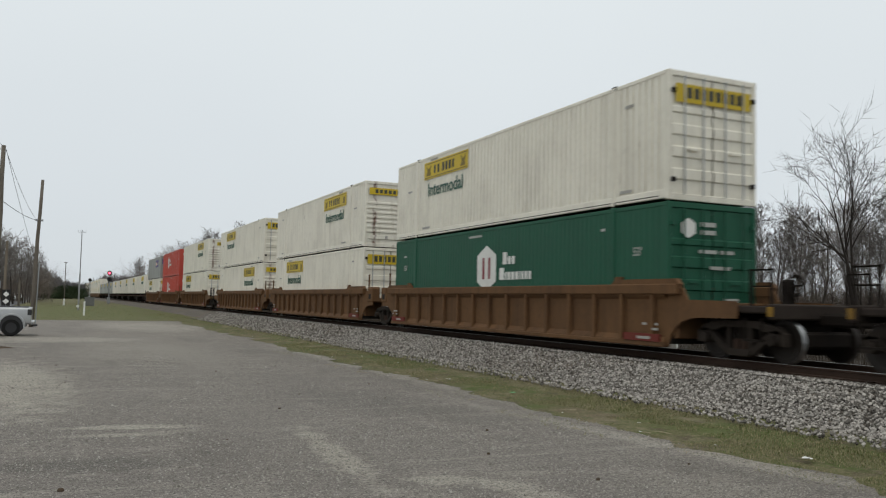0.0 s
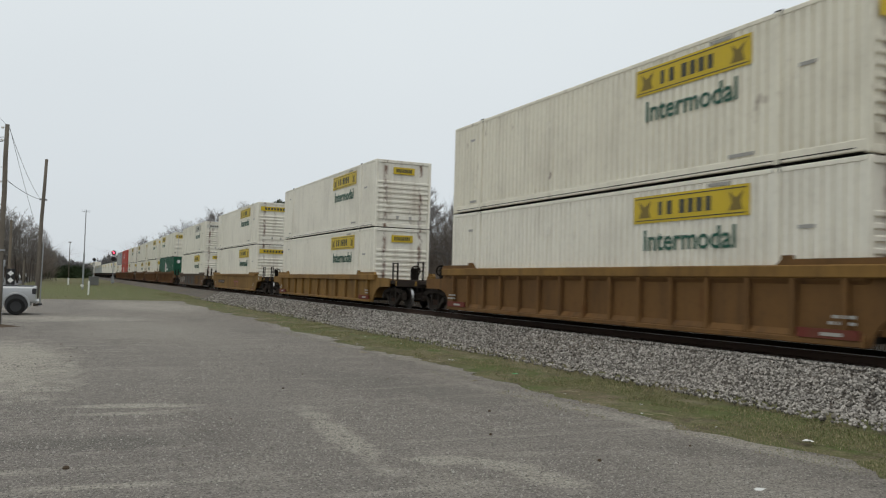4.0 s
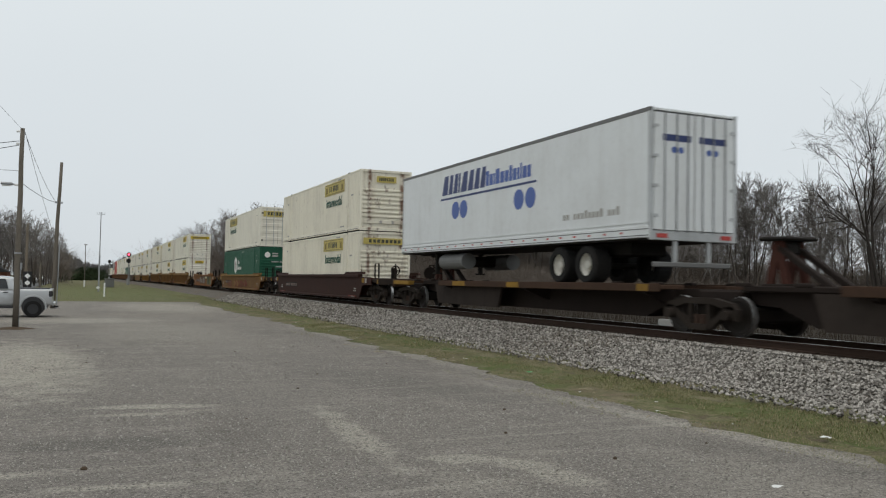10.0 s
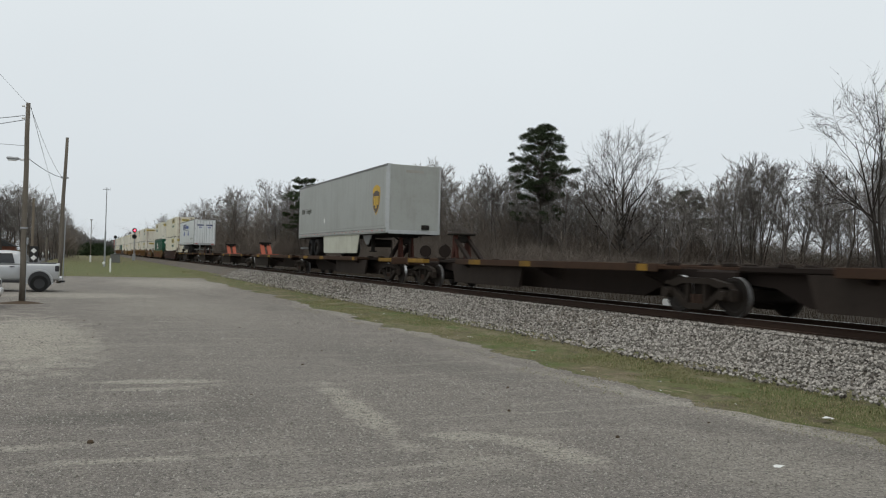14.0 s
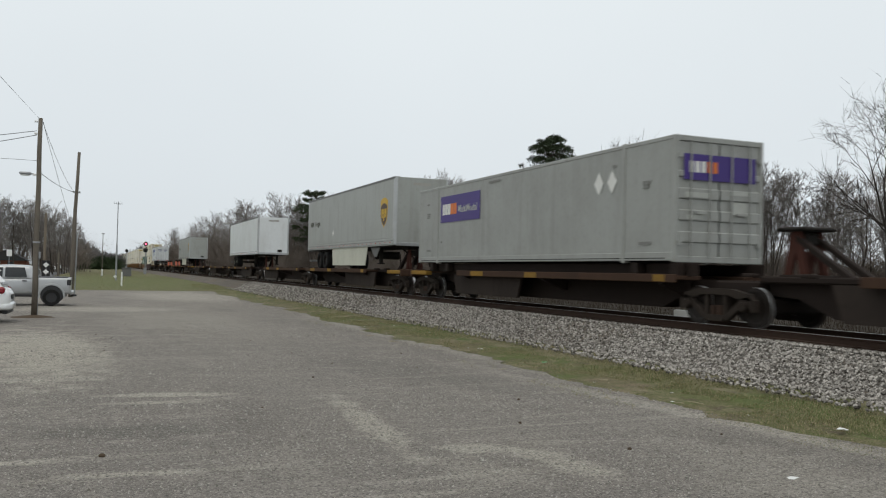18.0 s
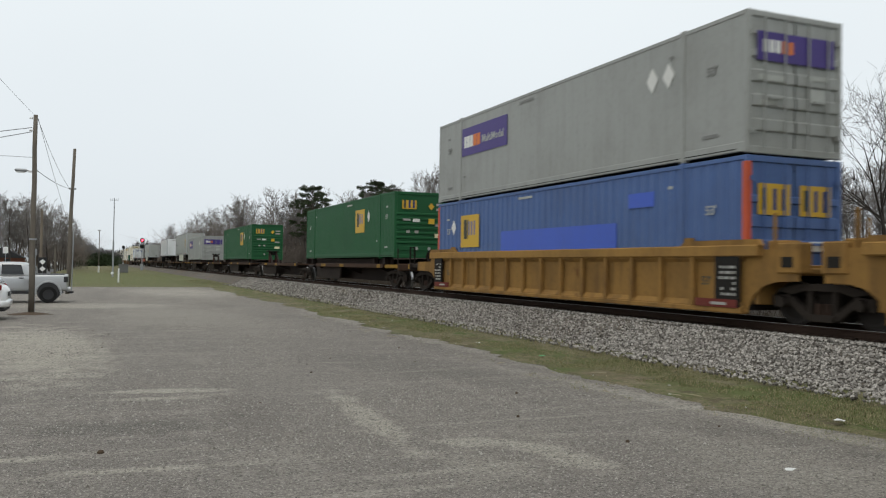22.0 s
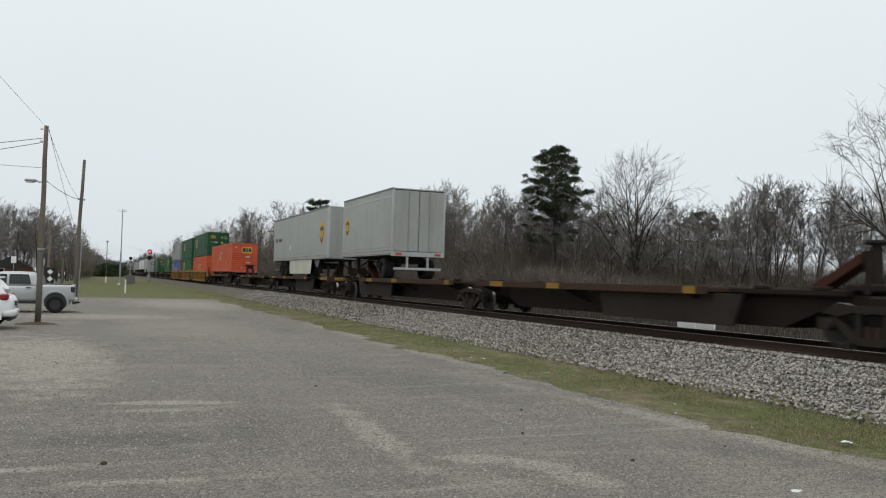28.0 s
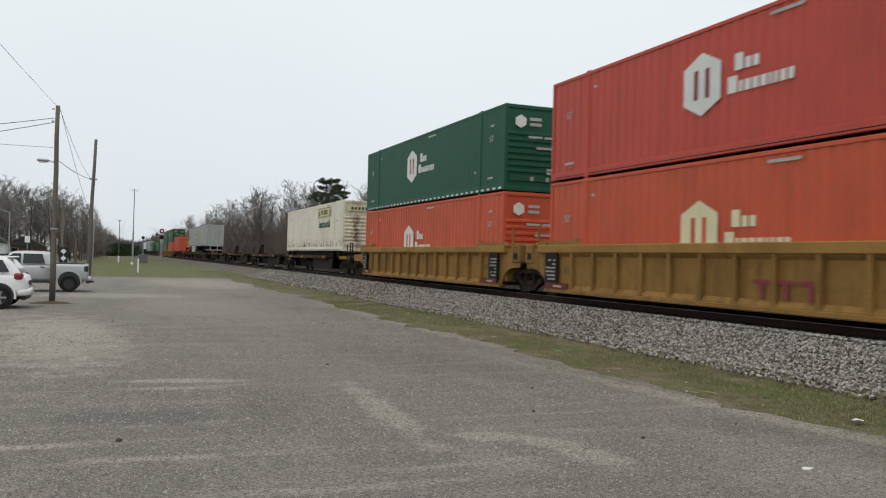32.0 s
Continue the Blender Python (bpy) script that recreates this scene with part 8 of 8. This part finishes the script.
def litter():
    r = random.Random(9)

    def crumple(name, material, x, y, z, size, label):
        g = Geo()
        n = 9
        ring = [(size * r.uniform(0.6, 1.1) * math.cos(i * 0.7), size * 0.8 * r.uniform(0.6, 1.1) * math.sin(i * 0.7), r.uniform(0, 0.25) * size) for i in range(n)]
        g.add([(size * 0.2, 0, size * 0.22), *ring, (0, 0, 0)], [(0, i + 1, (i + 1) % n + 1) for i in range(n)] + [(n + 1, (i + 1) % n + 1, i + 1) for i in range(n)])
        solo(name, g, M[material], label, "litter", "litter on the verge", at=pose(x, y, z))
    for n, (az, el, m, size, lab) in enumerate(((29.69, -6.02, "litter_green", 0.09, "crumpled green plastic on the grass verge"),
                                               (48.36, -9.16, "litter_white", 0.10, "crumpled white paper on the grass verge"),
                                               (45.57, -12.35, "litter_white", 0.07, "flat white paper scrap on the asphalt"),
                                               (35.03, -5.93, "litter_white", 0.10, "crumpled white wrapper on the grass verge"))):
        z = 0.0 if n == 2 else 0.06
        d = (1.9 - z) / math.tan(radians(-el))
        x, y = polar(az, d)
        crumple("litter", m, x, y, z, size, lab)
    for i in range(26):
        y = r.uniform(8, 42)
        x = r.uniform(7.7, 10.0)
        crumple("litter", "litter_white", x, y, max(0.0, (x - 8.2) * 0.05), r.uniform(0.02, 0.045), "small white scrap of litter on the verge")


litter()


def strewn():
    """A few larger stones and dry sticks on the lot and along its edge."""
    r = random.Random(41)
    spots = [(0.1, 8.9, 0.034)] + [(r.uniform(-1, 7.2), r.uniform(7, 26), r.uniform(0.014, 0.03)) for _ in range(16)]
    for x, y, q in spots:
        g = Geo()
        ring = [[(x + q * w * math.cos(k * 1.05 + r.uniform(-.2, .2)), y + q * w * 0.8 * math.sin(k * 1.05 + r.uniform(-.2, .2)), z * q) for k in range(6)] for w, z in ((0.9, 0.0), (1.0, 0.45), (0.55, 0.95))]
        g.add(ring[0] + ring[1] + ring[2], [(a * 6 + k, a * 6 + (k + 1) % 6, a * 6 + 6 + (k + 1) % 6, a * 6 + 6 + k) for a in (0, 1) for k in range(6)] + [(12, 13, 14, 15, 16, 17)])
        solo("stone", g, M["brown_stone"], "small brown stone lying on the lot", "stone", "stones on the lot")
    for _ in range(16):
        y = r.uniform(8, 24)
        x = 7.55 + r.uniform(-0.5, 0.9)
        a, n = r.uniform(0, 3.14), r.uniform(0.12, 0.32)
        d = Vector((math.cos(a) * n, math.sin(a) * n, 0))
        p = Vector((x, y, 0.02 + max(0.0, x - 8.0) * 0.05))
        g = Geo().loft([p - d * 0.5, p + Vector((0, 0.01, 0.006)), p + d * 0.5], [0.005, 0.007, 0.003], 5)
        solo("stick", g, M["straw"], "short dry pale stick at the lot's edge", "stick", "sticks at the lot's edge")


strewn()

# ---- the train, put together ----
MOVING = []


def on_train(ob, u, z=0.0, turn=0.0):
    MOVING.append((ob, u, RAIL_Z + z, turn))


crng = random.Random(17)
LOW, HIGH, DECK = 0.45, 3.41, 1.36


def box_white(sign="yellow", paint="white", face=-1):
    return container("freight_container", paint, face, f"{'white corrugated' if paint == 'white' else 'rust-stained cream' if paint == 'stained' else 'cream-coloured corrugated'} freight container with {'a yellow panel' if sign == 'yellow' else 'a bleached white panel' if sign == 'bleached' else 'a faded yellow panel'} and green lettering", "ribbed", crng, sign)


def box_plain(paint, word, extra, ends, face=-1):
    wave = {"orange": "broad", "blue": "broad", "red": "broad", "grey": "flat"}.get(paint, "fine")
    c = container("freight_container", paint, face, f"{word} freight container with {'corrugated' if wave == 'broad' else 'plain'} sides and markings", "smooth", crng, extra=extra, wave=wave)
    if paint == "blue":
        x, s = face * (HW + 0.002), face
        for y in (-HL + 0.05, HL - 0.05):
            part("painted_post", Geo().box(*sorted((x - s * 0.14, x + s * 0.008)), y - 0.07, y + 0.07, 0.12, CH - 0.12, 0.02), M["orange"], c)
        on_side(c, "repainted_patch", Geo().box(-0.004, 0.01, -3.2, 3.2, 0, 1.3), M["bright_blue"], x, s, 0.4, 0.42)
        on_side(c, "repainted_patch", Geo().box(-0.004, 0.01, -0.5, 0.5, 0, 0.35), M["bright_blue"], x, s, 4.6 if s > 0 else -4.6, 2.05)
    end_panels(c, ends, face)
    return c


def well(u, paint, style, front, rear, label, loads, marks=None, cut=0.0):
    wagon = well_wagon(paint, style, front, rear, label, None if cut else marks, cut)
    if cut:
        marks(wagon, -1)
    on_train(wagon, u)
    for ob, z, turn in loads:
        on_train(ob, u, z, turn)


def graffiti(seed, inks, y0, y1):
    """Faded sprayed shapes: rounded overlapping blobs with thin strokes over them."""
    def put(root, s):
        if s > 0:
            return
        r = random.Random(seed)
        y, k = y1, 0
        while y > y0:
            w, h = r.uniform(0.55, 1.0), r.uniform(0.26, 0.36)
            zc = 0.58 + r.uniform(-0.05, 0.05)
            out = [(y - w / 2 + 0.62 * w * math.cos(a * 0.45) * r.uniform(0.75, 1.15), zc + h * math.sin(a * 0.45) * r.uniform(0.75, 1.1)) for a in range(14)]
            lift = 0.003 * (k % 3)
            blob = part("graffiti", Geo().prism(out, -1.379 - lift, -1.373), M[inks[k % len(inks)]], root)
            a0 = r.uniform(0, 6)
            inner = [(y - w / 2 + r.uniform(0.15, 0.42) * w * math.cos(a0 + i * 0.7), zc + r.uniform(0.3, 0.75) * h * math.sin(a0 + i * 0.7)) for i in range(9)]
            part("inner_shape", Geo().prism(inner, -1.391, -1.386), M[inks[(k + 1) % len(inks)]], blob)
            y -= w * r.uniform(0.7, 1.15)
            k += 1
    return put


def sprayed(seed, fields, inks, y1, y0, z0, z1, letters):
    """A sprayed piece: ragged fields of colour with thick letter-like strokes over them, from y1 down to y0."""
    def put(root, s):
        if s > 0:
            return
        r = random.Random(seed)
        w = (y1 - y0) / letters
        for k in range(letters):
            c = y1 - (k + 0.5) * w
            zm, zh = (z0 + z1) / 2, (z1 - z0) / 2
            out = [(c + 0.66 * w * math.copysign(abs(math.cos(q)) ** 0.6, math.cos(q)) * r.uniform(0.85, 1.1), min(z1, max(z0, zm + zh * math.copysign(abs(math.sin(q)) ** 0.5, math.sin(q)) * r.uniform(0.8, 1.1)))) for q in [i * 2 * math.pi / 12 for i in range(12)]]
            field = part("graffiti", Geo().prism(out, -1.376 - 0.002 * (k % 2), -1.372), M[fields[k % len(fields)]], root)
            g = Geo()
            t = min(0.11, w * 0.17)
            for _ in range(r.choice((3, 4))):
                a, b = c + r.uniform(-0.42, 0.30) * w, c + r.uniform(-0.42, 0.30) * w
                if r.random() < 0.65:
                    b = a + r.uniform(-0.12, 0.12)
                    p, q = z0 + 0.06, z1 - 0.06
                    g.prism([(a, p), (a + t, p), (b + t, q), (b, q)], -1.386, -1.381)
                else:
                    z = r.uniform(z0 + 0.08, z1 - 0.18)
                    g.prism([(c - 0.4 * w, z), (c + 0.4 * w, z + r.uniform(-0.05, 0.05)), (c + 0.4 * w, z + t), (c - 0.4 * w, z + t)], -1.390, -1.387)
            part("stroke", g, M[inks[k % len(inks)]], field)
    return put


def bar_row(ink, y, widths, z):
    """Plain bars for an owner's mark, in one row."""
    def put(root, s):
        q = y
        for w in widths:
            part("bar", Geo().prism([(q, z + 0.20), (q - w, z + 0.20), (q - w, z + 0.12), (q - w * 0.7, z), (q - w * 0.4, z), (q, z + 0.12)], -1.38, -1.374), M[ink], root)
            q -= w + 0.04
    return put


def both(one, two):
    def put(root, s):
        one(root, s)
        two(root, s)
    return put


def stencil(ink, y):
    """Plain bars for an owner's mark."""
    def put(root, s):
        q = 1.1
        for w in (0.5, 0.5, 0.55):
            part("bar", Geo().box(*sorted((s * 1.374, s * 1.38)), y + q - 1.1, y + q - 1.1 + w, 0.72, 0.80), M[ink], root)
            part("bar", Geo().box(*sorted((s * 1.374, s * 1.38)), y + q - 1.1 + w * 0.4, y + q - 1.1 + w * 0.6, 0.42, 0.72), M[ink], root)
            q -= w + 0.14
    return put


D = 180.0
W3 = "ribbed well wagon with double-stacked containers"
# wagons that have already passed
well(124.4, "brown_well", "ribbed", "coupler", "open", "brown " + W3, [(box_white(face=1), LOW, D), (box_plain("grey", "grey steel", purple_emblem(-4.0), "purple"), HIGH, 0)])
well(104.8, "brown_well", "ribbed", "shared", "open", "brown " + W3, [(box_plain("red", "red steel", hex_emblem(2.0), "hex"), LOW, 0), (box_plain("red", "red steel", hex_emblem(2.0), "hex"), HIGH, 0)])
well(85.2, "brown_well", "ribbed", "shared", "coupler", "brown " + W3, [(box_white(face=1), LOW, D), (box_white(), HIGH, 0)])
well(62.4, "brown_well", "ribbed", "coupler", "open", "rusty brown " + W3, [(box_white(), LOW, 0), (box_white(face=1), HIGH, D)])
well(42.6, "brown_well", "ribbed", "shared", "open", "rusty brown " + W3, [(box_white(face=1), LOW, D), (box_white(), HIGH, 0)])
well(22.5, "brown_well", "ribbed", "shared", "coupler", "rusty brown " + W3, [(box_plain("dark_green", "dark green", hex_emblem(0.4), "hex", 1), LOW, D), (box_white(face=1), HIGH, D)])
well(-1.3, "grey_well", "smooth", "coupler", "coupler", "grey-brown well wagon with graffiti on its side", [(box_white(), LOW, 0), (box_white("bleached"), HIGH, 0)], both(sprayed(2, ("umber_ink",), ("pale_ink",), 7.9, 4.3, 0.36, 1.10, 6), both(sprayed(12, ("slate_ink", "slate_ink", "grey_well"), ("slate_ink", "grey_well", "umber_ink"), 4.2, -3.2, 0.26, 1.16, 9), sprayed(21, ("dull_orange", "ochre_well", "ochre_well", "grey_well"), ("ochre_well", "ochre_well", "umber_ink"), -3.3, -8.1, 0.26, 1.16, 5))))
well(-25.05, "yellow_well", "smooth", "coupler", "coupler", "weathered yellow smooth-sided well wagon", [(box_white(), LOW, 0), (box_white(), HIGH, 0)], stencil("red_ink", -1.0))
well(-48.9, "yellow_well", "low_ribbed", "coupler", "coupler", "weathered yellow " + W3, [(box_white(), LOW, 0), (box_white(), HIGH, 0)])
well(-73.0, "ochre_well", "ribbed", "coupler", "open", "weathered yellow-brown " + W3, [(box_white(), LOW, 0), (box_white("yellow", "cream"), HIGH, 0)])
well(-92.9, "ochre_well", "ribbed", "shared", "open", "weathered yellow-brown " + W3, [(box_white(), LOW, 0), (box_white(), HIGH, 0)])
well(-112.65, "ochre_well", "ribbed", "shared", "coupler", "weathered yellow-brown " + W3, [(box_white(), LOW, 0), (box_white(), HIGH, 0)])
well(-134.5, "russet_well", "smooth", "coupler", "coupler", "empty short rusty brown well wagon with graffiti", [],
     both(sprayed(4, ("umber_ink",), ("pale_ink", "lilac_ink"), 2.0, -1.85, 0.40, 1.18, 6), both(sprayed(8, ("faded_teal", "slate_ink", "faded_teal", "olive_ink"), ("olive_ink", "faded_teal", "slate_ink"), -3.35, -6.0, 0.32, 1.16, 5), bar_row("cream_ink", -1.95, (0.40, 0.4, 0.45), 0.92))), 1.95)
well(-156.4, "ochre_well", "smooth", "coupler", "coupler", "patched ochre and brown well wagon", [(box_plain("dark_green", "dark green", hex_emblem(2.0), "hex"), LOW, 0), (box_white("faded_yellow", "white", 1), HIGH, D)], both(graffiti(5, ("faded_red", "brown_well"), 3.7, 5.4), both(graffiti(6, ("faded_red", "brown_well"), -3.2, -0.8), graffiti(7, ("yellow_well", "faded_red"), 0.2, 2.4))))
well(-180.1, "maroon_well", "smooth", "coupler", "coupler", "maroon smooth-sided well wagon", [(box_white("faded_yellow", "cream"), LOW, 0), (box_white("faded_yellow", "cream"), HIGH, 0)])
# spine wagons, some with trailers or containers
SP = "dark brown spine wagon unit with a folding trailer hitch"


def spines(bogies, flip, hitches):
    n = len(bogies) - 1
    for i in range(n):
        a, b = bogies[i], bogies[i + 1]
        on_train(spine_wagon("coupler" if i == 0 else "shared", "coupler" if i == n - 1 else "open", flip[i] if isinstance(flip, tuple) else flip, (a - b) / 2, hitches[i], SP, any(abs((a + b) / 2 - u) < 3 for u in (-380.8, -415.1, -450.6, -531.6, -658.5))), (a + b) / 2)


spines((-193.9, -211.4, -229.0, -246.2, -264.0, -280.7), (True, True, True, True, False), ("dark", "dark", "orange", "orange", "dark"))
spines((-284.5, -300.65, -317.7, -335.0, -352.2, -369.6), (True, True, False, True, False), ("dark", "none", "dark", "none", "dark"))
spines((-372.8, -390.0, -407.0, -424.1, -441.2, -458.3), True, ("none", "dark", "none", "dark", "none"))
spines((-524.2, -541.7, -559.5, -577.3), (False, True, False), ("none", "dark", "rust"))
spines((-580.9, -597.8, -614.6, -632.3, -649.4, -666.8), (True, False, False, False, False), ("rust", "rust", "rust", "rust", "none"))
on_train(trailer("semi_trailer", "trailer_white", 16.2, "white semi-trailer with navy lettering bars and blue dots", 1, False, shipper_logo), -201.9, 1.06, D)
on_train(trailer("semi_trailer", "trailer", 16.2, "pale grey semi-trailer with a brown and gold shield", -1, True, shield_logo(True)), -272.7, 1.06, 0)
on_train(trailer("semi_trailer", "trailer_white", 15.2, "plain white semi-trailer with reflectors along its floor", -1, False, None), -328.1, 1.06, 0)
on_train(trailer("semi_trailer", "trailer", 16.2, "pale grey semi-trailer with a brown and gold shield", -1, True, shield_logo(True)), -361.5, 1.06, 0)
on_train(box_plain("grey", "grey steel", purple_emblem(4.05), "purple", 1), -380.8, DECK, D)
on_train(box_plain("bright_green", "bright green", square_emblem(-3.0), "square"), -415.1, DECK, 0)
on_train(box_plain("bright_green", "bright green", square_emblem(-3.0), "square"), -450.6, DECK, 0)
TW = "tan ribbed well wagon with double-stacked containers"
well(-471.8, "tan_well", "ribbed", "coupler", "open", TW, [(box_plain("blue", "faded blue", square_emblem(5.2), "twin", 1), LOW, D), (box_plain("grey", "grey steel", purple_emblem(4.2), "purple", 1), HIGH, D)])
well(-491.3, "tan_well", "ribbed", "shared", "open", TW, [(box_plain("bright_green", "bright green", square_emblem(2.9), "square", 1), LOW, D), (box_plain("deep_green", "dark green", square_emblem(2.9), "square", 1), HIGH, D)], stencil("red_ink", 0.5))
well(-510.6, "tan_well", "ribbed", "shared", "coupler", TW, [(box_plain("orange", "orange-red", square_emblem(-0.5, 0.82), "square", 1), LOW, D), (box_plain("deep_green", "dark green", square_emblem(4.4), "square", 1), HIGH, D)])
on_train(box_plain("orange", "orange-red", square_emblem(0.3, 1.3, 0.58), "big"), -531.6, DECK, 0)
on_train(trailer("semi_trailer", "trailer", 16.2, "pale grey semi-trailer with a brown and gold shield", -1, True, shield_logo(True)), -570.0, 1.06, 0)
on_train(trailer("short_trailer", "trailer", 8.3, "short pale grey pup trailer with a small gold shield", 1, False, shield_logo(False)), -585.4, 1.06, D)
on_train(box_white("pale_yellow", "stained"), -658.5, DECK, 0)
well(-679.45, "tan_well", "ribbed", "coupler", "open", TW, [(box_plain("orange", "orange-red", hex_emblem(1.4, "white_ink", "orange", 0.62), "hex"), LOW, 0), (box_plain("dark_green", "dark green", hex_emblem(1.2, dashes=True), "hex"), HIGH, 0)])
well(-698.85, "tan_well", "ribbed", "shared", "open", TW, [(box_plain("orange", "orange-red", hex_emblem(1.3, "cream_ink", "orange", 0.62), "hex"), LOW, 0), (box_plain("red", "red steel", hex_emblem(1.3, "white_ink", "red_ink"), "hex"), HIGH, 0)], stencil("red_ink", -1.0))
well(-718.35, "tan_well", "ribbed", "shared", "coupler", TW, [])


def far_front():
    """The part of the train that is already far away: single containers and trailers, then stacks."""
    box_label, deck_label = "white freight container far down the line", "dark wagon far down the line"
    for i in range(5):
        u = 145.5 + 17.6 * i
        on_train(simple_wagon(deck_label, False), u)
        on_train(simple_container("white", box_label), u, DECK)
    for i in range(4):
        u = 236 + 17.6 * i
        on_train(simple_wagon(deck_label, False), u)
        on_train(simple_container("grey" if i % 2 else "trailer", "grey freight container far down the line"), u, DECK)
    for i in range(9):
        u = 309 + 20.5 * i
        on_train(simple_wagon(deck_label, True), u)
        on_train(simple_container("white", box_label), u, LOW)
        on_train(simple_container("white", box_label), u, HIGH)


far_front()


def travelled(t):
    """Metres that the train has gone since the start; it slows a little."""
    return 22.7 * t - 0.0135 * t * t


def motions():
    for ob, u, z, turn in MOVING:
        walk(ob, [(t, pose(TRACK_X, u + travelled(t), z, 0, 0, turn)) for t in range(0, 33, 4)])


motions()
